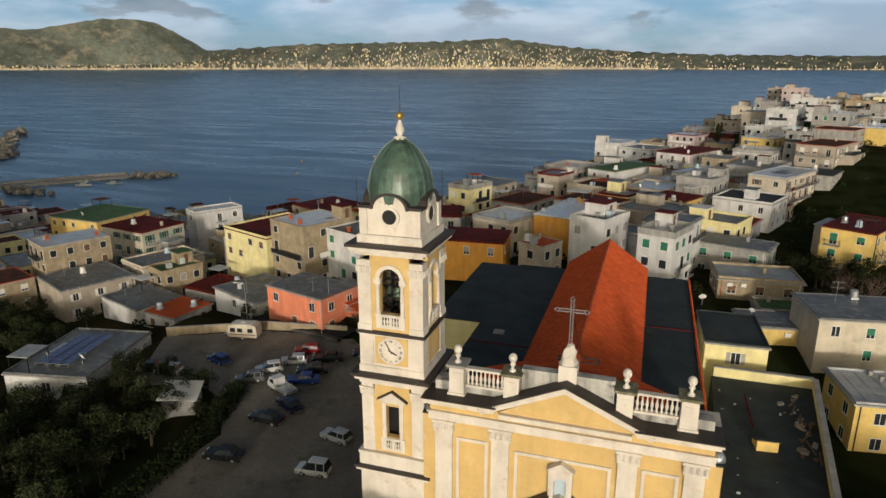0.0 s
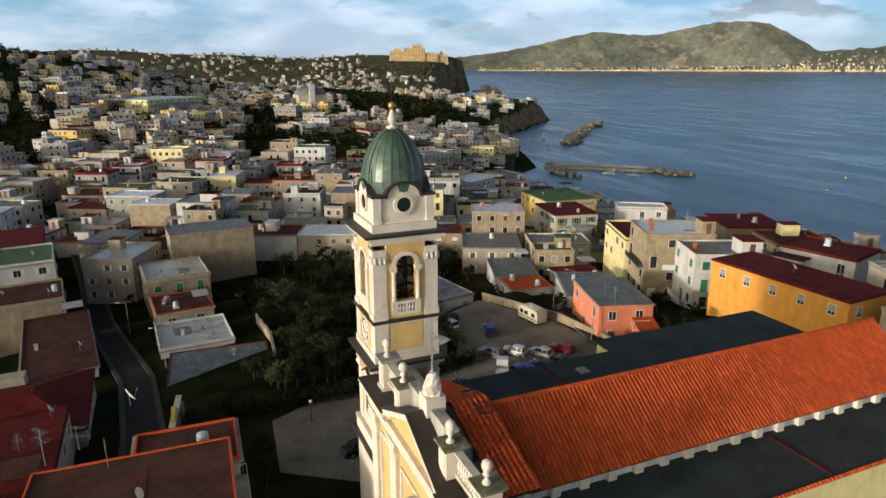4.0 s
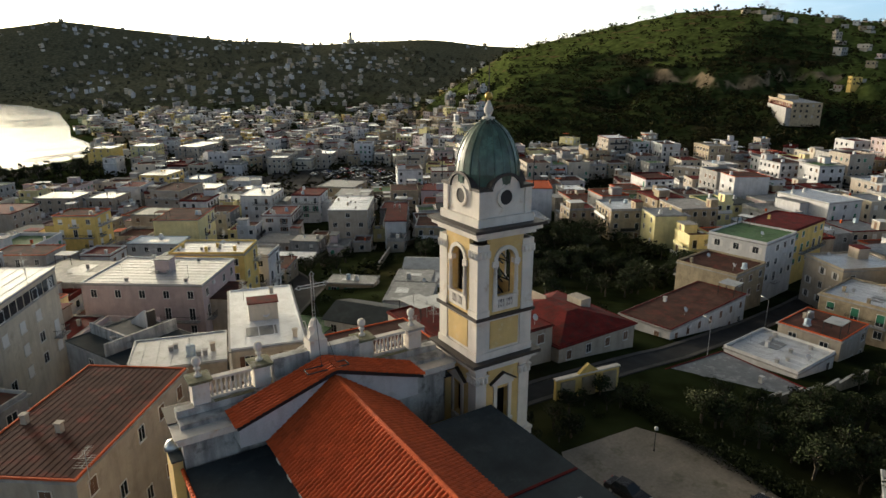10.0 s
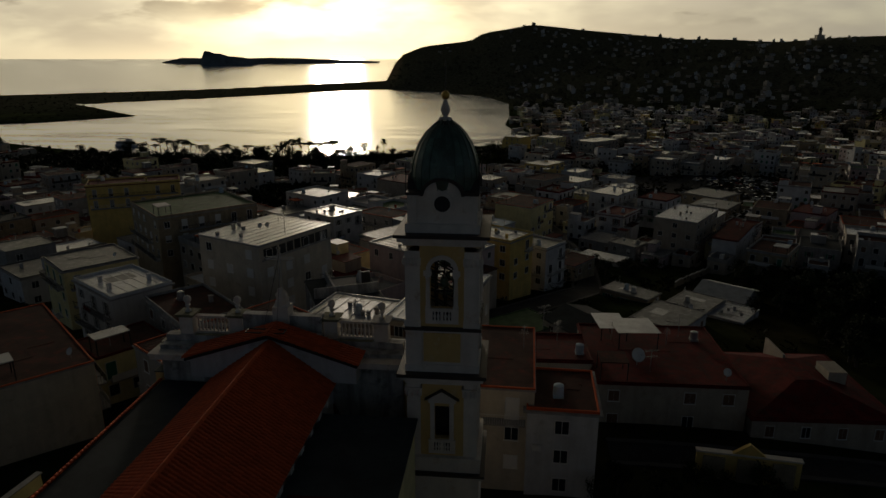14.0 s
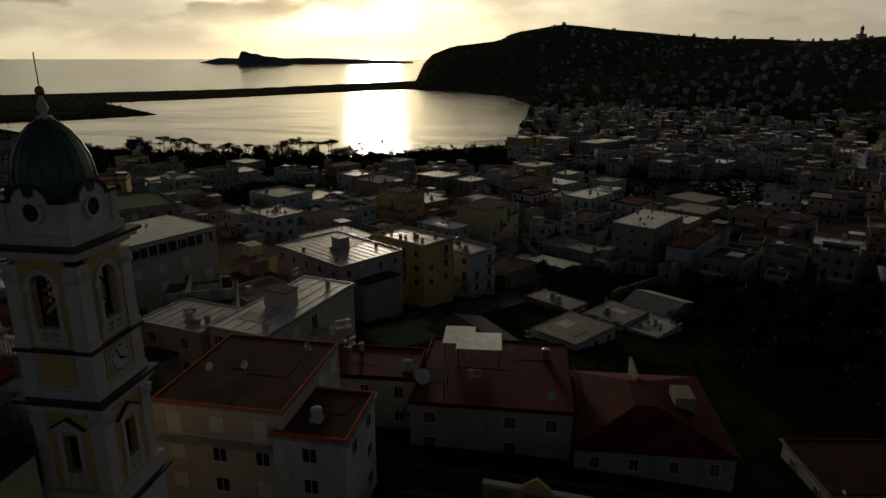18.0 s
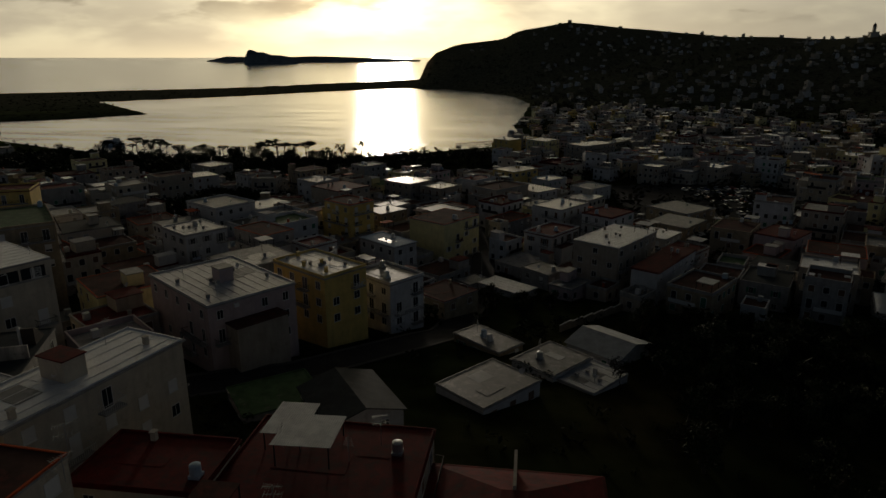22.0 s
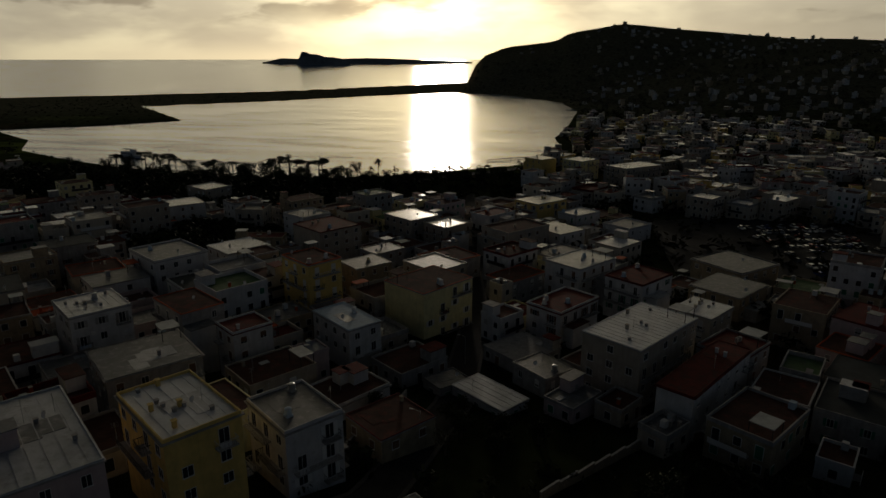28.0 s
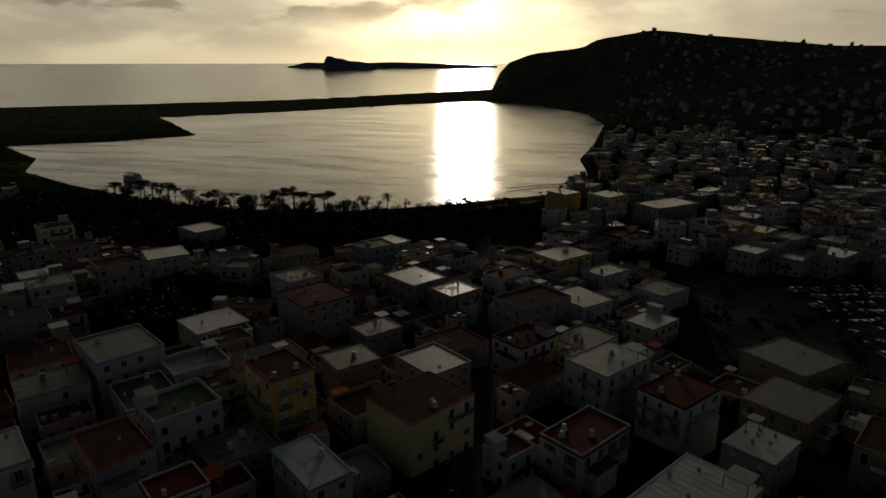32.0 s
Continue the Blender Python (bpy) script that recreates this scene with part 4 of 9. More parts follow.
# tiled edging along the outer side of the aisle
tile_edge = mesh_of(Build().turned([(0.13, 0), (0.11, 0.42)], 8), "terracotta", True, "edge_tile")
for i in range(110):
    o = part("edge_tile", tile_edge, None, church)
    o.location, o.rotation_euler = (22.1, -0.4 + i * 0.34, 16.5), (radians(-90), 0, 0)
# small tiled saddle between front and nave
b = Build()
for s in (-1, 1):
    b.extrude_y([(CX, 21.35), (CX + s * 6.4, 19.25), (CX + s * 6.4, 19.05), (CX, 21.1)], -0.9, 1.4)
part("saddle_deck", b, "iron", church, "dark roof boarding")
b = Build().box(CX - 6.2, -0.6, 17.6, CX + 6.2, 0.9, 19.0).extrude_y([(CX - 6.2, 19.0), (CX + 6.2, 19.0), (CX, 21.0)], -0.6, 0.9)
part("saddle_wall", b, "white", church)


def tiles(name, parent, ridge, eave, along, y0, y1, singles=0, pick=(0, 0)):
    """Overlapping curved tiles on a slope from ridge (x, z) to eave (x, z)."""
    (xr, zr), (xe, ze) = ridge, eave
    length = math.hypot(xe - xr, zr - ze)
    ux, uz = (xe - xr) / length, (ze - zr) / length
    nx, nz = (-uz, ux) if ux > 0 else (uz, -ux)
    rows, cols = int(length / 0.42), int((y1 - y0) / 0.31)
    pitch = length / rows
    step = (y1 - y0) / cols
    prof = [(0.0, -0.03), (0.012, 0.03), (0.05, 0.085), (0.0975, 0.105), (0.15, 0.085), (0.185, 0.02), (0.235, -0.03)]
    tv = [(ux * a + nx * (h + lift), p * step / 0.235, uz * a + nz * (h + lift)) for a, lift in ((0, 0.0), (pitch + 0.03, 0.065)) for p, h in prof]
    k = len(prof)
    tv += [(ux * (pitch + 0.03) + nx * (h - 0.02), p * step / 0.235, uz * (pitch + 0.03) + nz * (h - 0.02)) for p, h in prof]
    tf = [(j * k + i, j * k + i + 1, (j + 1) * k + i + 1, (j + 1) * k + i) for j in range(2) for i in range(k - 1)]
    single = bpy.data.meshes.new("tile")
    single.from_pydata(tv, [], tf)
    single.materials.append(M["terracotta"])
    v, f = [], []
    made = 0
    for r in range(rows):
        for c in range(cols):
            jx, jy, jz = random.uniform(-0.012, 0.012), random.uniform(-0.008, 0.008), random.uniform(-0.008, 0.01)
            px, py, pz = xr + ux * r * pitch + jx, y0 + c * step + jy, zr + uz * r * pitch + 0.03 + jz
            if made < singles and pick[0] <= py <= pick[1]:
                made += 1
                o = new("tile", single)
                o.parent, o.location = parent, (px, py, pz)
                continue
            o = len(v)
            v += [(px + x, py + y, pz + z) for x, y, z in tv]
            f += [tuple(o + i for i in q) for q in tf]
    me = bpy.data.meshes.new(name)
    me.from_pydata(v, [], f)
    me.materials.append(M["terracotta_joined"])
    ob = part(name, me, None, parent, "orange-red curved roof tiles")
    ob["kind"] = "stuff"
    return ob


def island_random(m):
    """Small changes of tone from piece to piece inside one joined mesh."""
    n, l = m.node_tree.nodes, m.node_tree.links
    bs = n["Principled BSDF"]
    src = bs.inputs["Base Color"].links[0].from_socket
    g = n.new("ShaderNodeNewGeometry")
    mr = n.new("ShaderNodeMapRange")
    for i, v in enumerate((0, 1, 0.82, 1.16)):
        mr.inputs[i + 1].default_value = v
    l.new(g.outputs["Random Per Island"], mr.inputs[0])
    q = n.new("ShaderNodeMix")
    q.data_type, q.blend_type = "RGBA", "MULTIPLY"
    q.inputs[0].default_value = 1.0
    l.new(src, q.inputs[6]), l.new(mr.outputs[0], q.inputs[7])
    l.new(q.outputs[2], bs.inputs["Base Color"])
    return m


M["terracotta_joined"] = island_random(mat("terracotta_tiles", (0.50, 0.090, 0.025), rough=0.78, var=0.15, scale=0.9, bump=0.3, spec=0.15))
b = Build()
for s in (-1, 1):
    b.extrude_y([(CX, RIDGE), (CX + s * (HALF + 0.05), EAVE), (CX + s * (HALF + 0.05), EAVE - 0.12), (CX, RIDGE - 0.14)], Y0, Y1)
part("roof_deck", b, "terracotta", church)
for s in (-1, 1):
    tiles("nave_tiles", church, (CX, RIDGE), (CX + s * (HALF + 0.15), EAVE - 0.05), 1, Y0, Y1, 150, (0, 9) if s > 0 else (0, 9))
    tiles("saddle_tiles", church, (CX, 21.38), (CX + s * 6.5, 19.25), 1, -0.95, 1.45)
b = Build()
for i in range(90):
    y = Y0 + i * 0.4
    b.extrude_y([(CX - 0.16, RIDGE + 0.02), (CX - 0.11, RIDGE + 0.14), (CX, RIDGE + 0.2), (CX + 0.11, RIDGE + 0.14), (CX + 0.16, RIDGE + 0.02)], y, y + 0.39)
part("ridge_tiles", b, "terracotta_joined", church, "row of ridge tiles")

# ---- the bell tower ----
tower = thing("bell_tower", "tall yellow and white bell tower with green copper dome", "bell tower", m=pose(0.1, 0, 0))
HW = 2.42
FACES = [pose(0, 0, 0, 0, 0, a) for a in (0, 90, 180, 270)]        # front, +x, back, -x


def ring(name, material, half, z0, z1, label="", inner=0.0):
    if inner:
        b = Build().box(-half, -half, z0, half, -inner, z1).box(-half, inner, z0, half, half, z1).box(-half, -inner, z0, -inner, inner, z1).box(inner, -inner, z0, half, inner, z1)
    else:
        b = Build().box(-half, -half, z0, half, half, z1)
    return part(name, b, material, tower, label)


ring("tower_base", "trim", HW + 0.22, -1, 11.5, "white tower base")
ring("base_moulding", "trim", HW + 0.5, 11.5, 11.75)
ring("base_flashing", "lead", HW + 0.62, 11.754, 11.95, "dark weathered flashing")
ring("pedestal_course", "trim", HW + 0.28, 11.954, 12.9)
ring("moulding", "trim", HW + 0.34, 12.9, 13.1)
# lower stage with windows
for m in FACES:
    b = Build(m).holed(-1.5, 1.5, 13.1, 18.42, -0.52, 0.52, 14.45, 17.0, -HW + 0.05, -HW + 0.5, arch=False)
    part("stage_wall", b, "ochre", tower)
    b = Build(m).box(-HW - 0.02, -HW - 0.02, 13.1, -1.5, -1.5, 18.75)
    part("corner_pilaster", b, "trim", tower)
    b = Build(m).box(-HW - 0.1, -HW - 0.1, 17.8, -1.4, -1.4, 18.3).box(-HW - 0.16, -HW - 0.16, 18.304, -1.36, -1.36, 18.42)
    for x in (-2.3, -1.95, -1.6, 1.6, 1.95, 2.3):
        part("capital_leaf", Build(m).turned([(0, 17.75), (0.13, 17.82), (0.16, 18.0), (0.08, 18.25), (0, 18.3)], 6, (x, -HW - 0.1)), "trim", tower)
    part("capital", b, "trim", tower, "carved white capital")
    b = Build(m).box(-0.82, -HW - 0.06, 14.3, -0.52, -HW + 0.1, 17.3).box(0.52, -HW - 0.06, 14.3, 0.82, -HW + 0.1, 17.3).box(-0.95, -HW - 0.1, 17.3, 0.95, -HW + 0.1, 17.5)
    b.extrude_y([(-1.05, 17.5), (1.05, 17.5), (0, 18.2)], -HW - 0.12, -HW + 0.1)
    part("window_surround", b, "trim", tower, "white window frame with pediment")
    b = Build(m)
    for s in (-1, 1):
        b.extrude_y([(s * 1.2, 17.5), (s * 1.2, 17.6), (0, 18.36), (0, 18.22)], -HW - 0.2, -HW + 0.1)
    part("window_flashing", b, "lead", tower)
    b = Build(m).box(-0.95, -HW - 0.1, 14.2, 0.95, -HW + 0.05, 14.4).box(-0.95, -HW - 0.06, 13.3, 0.95, -HW + 0.05, 13.5)
    b.box(-0.95, -HW - 0.05, 13.5, -0.55, -HW + 0.05, 14.2).box(0.55, -HW - 0.05, 13.5, 0.95, -HW + 0.05, 14.2).box(-0.12, -HW - 0.05, 13.5, 0.12, -HW + 0.05, 14.2)
    part("window_parapet", b, "trim", tower)
    # dark panel on the wall stands for the shade behind the balusters
    b = Build(m).box(-0.55, -HW + 0.03, 13.5, 0.55, -HW + 0.045, 14.2)
    part("parapet_gap", b, "iron", tower, "dark gap behind the balusters")
    for x in (-0.42, -0.22, 0.22, 0.42):
        o = part("baluster", bal_mesh, None, tower)
        o.matrix_local = m @ pose(x, -HW - 0.0, 13.5) @ Matrix.Diagonal((0.85, 0.85, 0.78, 1))
    b = Build(m).box(-1.36, -HW - 0.04, 18.424, 1.36, -HW + 0.3, 18.75)
    part("frieze", b, "ochre", tower)
ring("entablature", "trim", HW + 0.12, 18.75, 19.1)
ring("entablature", "trim", HW + 0.4, 19.1, 19.4)
ring("cornice_flashing", "lead", HW + 0.62, 19.404, 19.66, "dark weathered flashing")
# clock stage
ring("clock_stage", "trim", HW + 0.1, 19.664, 20.2)
ring("clock_stage", "trim", HW - 0.05, 20.2, 22.6)
for i, m in enumerate(FACES):
    b = Build(m).box(-HW - 0.03, -HW - 0.03, 20.2, -1.4, -1.4, 22.6)
    part("corner_pilaster", b, "trim", tower)
    b = Build(m).box(-1.25, -HW - 0.01, 20.4, 1.25, -HW + 0.3, 22.5)
    part("clock_panel", b, "ochre", tower, "ochre panel")
    if i in (0, 3):
        cm = m @ pose(0, -HW - 0.012, 21.5) @ pose(0, 0, 0, 90, 0, 0)
        face = part("clock_face", Build(cm).turned([(0, 0.0), (1.02, 0.0), (1.02, 0.06), (0.96, 0.09), (0, 0.09)], 40), "trim", tower, "pale clock face with dark numerals")
        for k, num in enumerate(("XII", "I", "II", "III", "IIII", "V", "VI", "VII", "VIII", "IX", "X", "XI")):
            a = radians(90 - 30 * k)
            cu = bpy.data.curves.new("numeral", "FONT")
            cu.body, cu.size, cu.align_x, cu.align_y, cu.extrude = num, 0.27, "CENTER", "CENTER", 0.008
            cu.materials.append(M["iron"])
            o = new("numeral", cu)
            o.parent = face
            o.matrix_local = cm @ pose(0.79 * math.cos(a), 0.79 * math.sin(a), 0.1, 0, 0, -30 * k)
        b = Build(cm)
        for ang, ln, wd in ((radians(90 - 115), 0.55, 0.045), (radians(90 + 30), 0.82, 0.034)):
            u, w = Vector((math.cos(ang), math.sin(ang), 0)), Vector((-math.sin(ang), math.cos(ang), 0))
            pts = [tuple(p) for p in (-u * 0.2 - w * wd, -u * 0.2 + w * wd, u * ln * 0.8 + w * wd * 1.3, u * ln, u * ln * 0.8 - w * wd * 1.3)]
            b.add([(x, y, z + h) for h in (0.12, 0.14) for x, y, z in pts], [(0, 1, 2, 3, 4), (9, 8, 7, 6, 5)])
        part("clock_pointers", b, "iron", face, "dark clock pointers")
ring("moulding", "trim", HW + 0.08, 22.6, 22.72)
ring("string_flashing", "lead", HW + 0.2, 22.724, 22.95, "dark weathered flashing")
# belfry: open arches, bells inside
ring("belfry_floor", "concrete", HW - 0.1, 22.954, 23.2)
for m in FACES:
    b = Build(m).holed(-1.45, 1.45, 22.954, 28.2, -0.78, 0.78, 24.25, 26.9, -HW + 0.05, -HW + 0.5)
    part("belfry_wall", b, "ochre", tower)
    b = Build(m).box(-HW - 0.02, -HW - 0.02, 23.4, -1.45, -1.45, 28.2).box(-HW - 0.1, -HW - 0.1, 22.958, -1.42, -1.42, 23.4)
    part("corner_pilaster", b, "trim", tower)
    b = Build(m).box(-HW - 0.1, -HW - 0.1, 27.25, -1.38, -1.38, 27.75)
    for x in (-2.3, -1.95, -1.6, 1.6, 1.95, 2.3):
        part("capital_leaf", Build(m).turned([(0, 27.2), (0.13, 27.27), (0.16, 27.45), (0.08, 27.7), (0, 27.75)], 6, (x, -HW - 0.1)), "trim", tower)
    part("capital", b, "trim", tower, "carved white capital")
    b = Build(m).arch_ring(0, 26.9, 0.78, 1.06, -HW - 0.08, -HW + 0.1).box(-1.2, -HW - 0.1, 26.55, -0.7, -HW + 0.3, 26.9).box(0.7, -HW - 0.1, 26.55, 1.2, -HW + 0.3, 26.9)
    part("arch_moulding", b, "trim", tower)
    for x in (-0.92, 0.92):
        b = Build(m).turned([(0.2, 24.3), (0.2, 24.42), (0.15, 24.5), (0.16, 25.2), (0.13, 26.35), (0.18, 26.42), (0.2, 26.55)], 10, (x, -HW - 0.02))
        part("colonnette", b, "trim", tower, "small white column", smooth=True)
    b = Build(m).box(-1.1, -HW - 0.12, 24.1, 1.1, -HW + 0.1, 24.28).box(-1.1, -HW - 0.05, 23.2, 1.1, -HW + 0.05, 23.42)
    b.box(-1.1, -HW - 0.06, 23.42, -0.62, -HW + 0.05, 24.1).box(0.62, -HW - 0.06, 23.42, 1.1, -HW + 0.05, 24.1).box(-0.1, -HW - 0.06, 23.42, 0.1, -HW + 0.05, 24.1)
    part("belfry_parapet", b, "trim", tower)
    # the same dark panel as shade behind the belfry balusters
    b = Build(m).box(-0.62, -HW + 0.03, 23.42, 0.62, -HW + 0.045, 24.1)
    part("parapet_gap", b, "iron", tower)
    for x in (-0.47, -0.24, 0.24, 0.47):
        o = part("baluster", bal_mesh, None, tower)
        o.matrix_local = m @ pose(x, -HW - 0.01, 23.42) @ Matrix.Diagonal((0.9, 0.9, 0.76, 1))
    b = Build(m).box(-1.45, -HW - 0.05, 28.2, 1.45, -HW + 0.3, 28.6)
    part("frieze", b, "ochre", tower)
b = Build()
for x in (-1.3, 1.3):
    for y in (-1.3, 1.3):
        b.box(x - 0.08, y - 0.08, 23.2, x + 0.08, y + 0.08, 28.0)
for z in (24.6, 26.0, 27.3):
    b.box(-1.3, -0.07, z, 1.3, 0.07, z + 0.14).box(-0.07, -1.3, z, 0.07, 1.3, z + 0.14)
# extra posts and cross braces, added so the open belfry looks dark inside
for x in (-0.62, 0.0, 0.62):
    for y in (-0.62, 0.62):
        b.box(x - 0.05, y - 0.05, 23.2, x + 0.05, y + 0.05, 27.9)
for z0, z1 in ((23.3, 24.7), (24.8, 26.1), (26.2, 27.4)):
    for y in (-1.2, -0.62, 0.62, 1.2):
        b.tube((-1.25, y, z0), (1.25, y, z1), 0.06, 4).tube((y, -1.25, z1), (y, 1.25, z0), 0.06, 4)
part("bell_frame", b, "iron", tower, "dark steel bell frame")
BELL = [(0.0, 0.62), (0.14, 0.62), (0.2, 0.55), (0.24, 0.35), (0.3, 0.15), (0.42, 0.0), (0.36, 0.0), (0.2, 0.3), (0, 0.5)]
bell = mesh_of(Build().turned(BELL, 14), "bronze", True, "bell")
for x, y, z, s in ((0, 0, 26.6, 1.2), (0.0, -0.9, 25.2, 1.1), (0.9, 0, 25.3, 1.0), (-0.9, 0.1, 25.0, 1.2), (0, 0.9, 25.4, 1.0), (0, -0.2, 24.4, 1.0)):
    o = part("bell", bell, None, tower, "green bronze bell")
    o.matrix_local = pose(x, y, z) @ Matrix.Diagonal((s, s, s, 1))
ring("belfry_ceiling", "concrete", HW - 0.2, 27.95, 28.2)
ring("entablature", "trim", HW + 0.12, 28.6, 28.9)
ring("cornice", "trim", HW + 0.45, 28.9, 29.2)
ring("cornice_flashing", "lead", HW + 0.66, 29.204, 29.42, "dark weathered flashing")
# attic with round openings under curved gables
ring("attic_base", "trim", HW - 0.02, 29.424, 30.0)
ring("attic_wall", "trim", HW - 0.3, 30.0, 31.9, "", inner=HW - 0.75)
for m in FACES:
    c = HW - 0.28
    b = Build(m)
    n = 20
    ringp = [(0.52 * math.cos(2 * math.pi * i / n), 31.3 + 0.52 * math.sin(2 * math.pi * i / n)) for i in range(n)]
    outer = [(0.74 * math.cos(2 * math.pi * i / n), 31.3 + 0.74 * math.sin(2 * math.pi * i / n)) for i in range(n)]
    for i in range(n):
        k = (i + 1) % n
        b.extrude_y([ringp[i], outer[i], outer[k], ringp[k]], -c - 0.14, -c + 0.3)
    part("oculus", b, "trim", tower, "round white opening")
    # dark disc over the wall stands for the shade inside the oculus
    b = Build(m).turned([(0, 0), (0.53, 0), (0.53, 0.06), (0, 0.06)], 20)
    hole = part("oculus_shade", b, "iron", tower, "dark opening")
    hole.matrix_local = m @ pose(0, -c - 0.03, 31.3) @ pose(0, 0, 0, 90, 0, 0) @ m.inverted()
    b = Build(m)
    for i in range(12):
        a0, a1 = math.pi * i / 12, math.pi * (i + 1) / 12
        b.extrude_y([(0, 31.8), (-1.2 * math.cos(a0), 31.8 + 0.95 * math.sin(a0)), (-1.2 * math.cos(a1), 31.8 + 0.95 * math.sin(a1))], -c - 0.08, -c + 0.9)
    part("gable", b, "trim", tower, "curved white gable")
    b = Build(m)
    for i in range(12):
        a0, a1 = math.pi * i / 12, math.pi * (i + 1) / 12
        p = [(-k1 * math.cos(a), 31.82 + k2 * math.sin(a)) for a in (a0, a1) for k1, k2 in ((1.22, 0.98), (1.42, 1.16))]
        b.extrude_y([p[0], p[1], p[3], p[2]], -c - 0.22, -c + 0.95)
    b.box(-HW + 0.08, -HW + 0.08, 31.85, -1.25, -1.25, 32.05)
    part("gable_flashing", b, "lead", tower, "dark weathered flashing")
    b = Build(m).box(-HW + 0.18, -HW + 0.18, 30.0, -HW + 0.75, -HW + 0.75, 31.85)
    part("corner_strip", b, "trim", tower)
DOME = [(2.16, 31.9), (2.24, 32.35), (2.26, 32.9), (2.19, 33.6), (2.01, 34.3), (1.70, 35.0), (1.29, 35.6), (0.83, 36.05), (0.46, 36.3), (0.36, 36.42)]
part("dome", Build().turned([(r - 0.03, z) for r, z in DOME], 32), "lead", tower, "dark boarding under the copper sheets", smooth=True)
dome_r = lambda z: float(np.interp(z, [p[1] for p in DOME], [p[0] for p in DOME]))
SEAMS = [31.95, 32.9, 33.75, 34.6, 35.35, 36.1]
for k in range(24):
    for z0, z1 in zip(SEAMS, SEAMS[1:]):
        v, f = [], []
        for j in range(4):
            z = z0 + (z1 - z0) * j / 3
            lift = 0.022 - 0.016 * j / 3
            for i in range(3):
                a = radians(15 * (k - 0.5 + i / 2) + 22.5 + 7.5)
                v.append(((dome_r(z) + lift) * math.cos(a), (dome_r(z) + lift) * math.sin(a), z - (0.03 if j == 0 else 0)))
        f = [(j * 3 + i, j * 3 + i + 1, j * 3 + i + 4, j * 3 + i + 3) for j in range(3) for i in range(2)]
        part("copper_sheet", Build().add(v, f), "copper", tower, smooth=True)
for k in range(8):
    b = Build(pose(0, 0, 0, 0, 0, 45 * k + 22.5))
    for (r0, z0), (r1, z1) in zip(DOME, DOME[1:]):
        b.extrude_y([(r0 - 0.05, z0), (r0 + 0.08, z0), (r1 + 0.08, z1), (r1 - 0.05, z1)], -0.055, 0.055)
    part("dome_rib", b, "copper", tower)
for k in range(24):
    if k % 3:
        bb = Build(pose(0, 0, 0, 0, 0, 15 * k + 22.5))
        for (r0, z0), (r1, z1) in zip(DOME[:-2], DOME[1:-1]):
            bb.extrude_y([(r0 - 0.05, z0), (r0 + 0.04, z0), (r1 + 0.04, z1), (r1 - 0.05, z1)], -0.016, 0.016)
        part("sheet_seam", bb, "copper", tower)
# added dark core: makes the lower tower windows look shaded inside
ring("inner_shaft", "iron", 1.5, 13.1, 18.4, "dark tower shaft behind the windows")
b = Build().turned([(0.42, 36.3), (0.45, 36.5), (0.2, 36.56), (0.16, 36.62), (0.26, 36.8), (0.33, 37.0), (0.22, 37.3), (0.12, 37.55), (0.1, 37.68)], 14)
part("dome_finial", b, "trim", tower, "white vase finial", smooth=True)
b = Build().turned([(0.0, 37.62), (0.16, 37.66), (0.25, 37.8), (0.27, 37.92), (0.22, 38.08), (0.1, 38.18), (0, 38.2)], 14)
part("ball", b, "gold", tower, "yellow metal ball", smooth=True)
part("lightning_rod", Build().tube((0, 0, 38.1), (0, 0, 40.0), 0.035).tube((0.3, 0, 36.4), (0.0, 0, 38.1), 0.01), "iron", tower)
for x in (-2.3, 2.3):
    for y in (-2.3, 2.3):
        part("lightning_rod", Build().tube((x, y, 31.9), (x, y, 33.9), 0.028), "iron", tower)


# ---- houses ----
window_meshes = {}


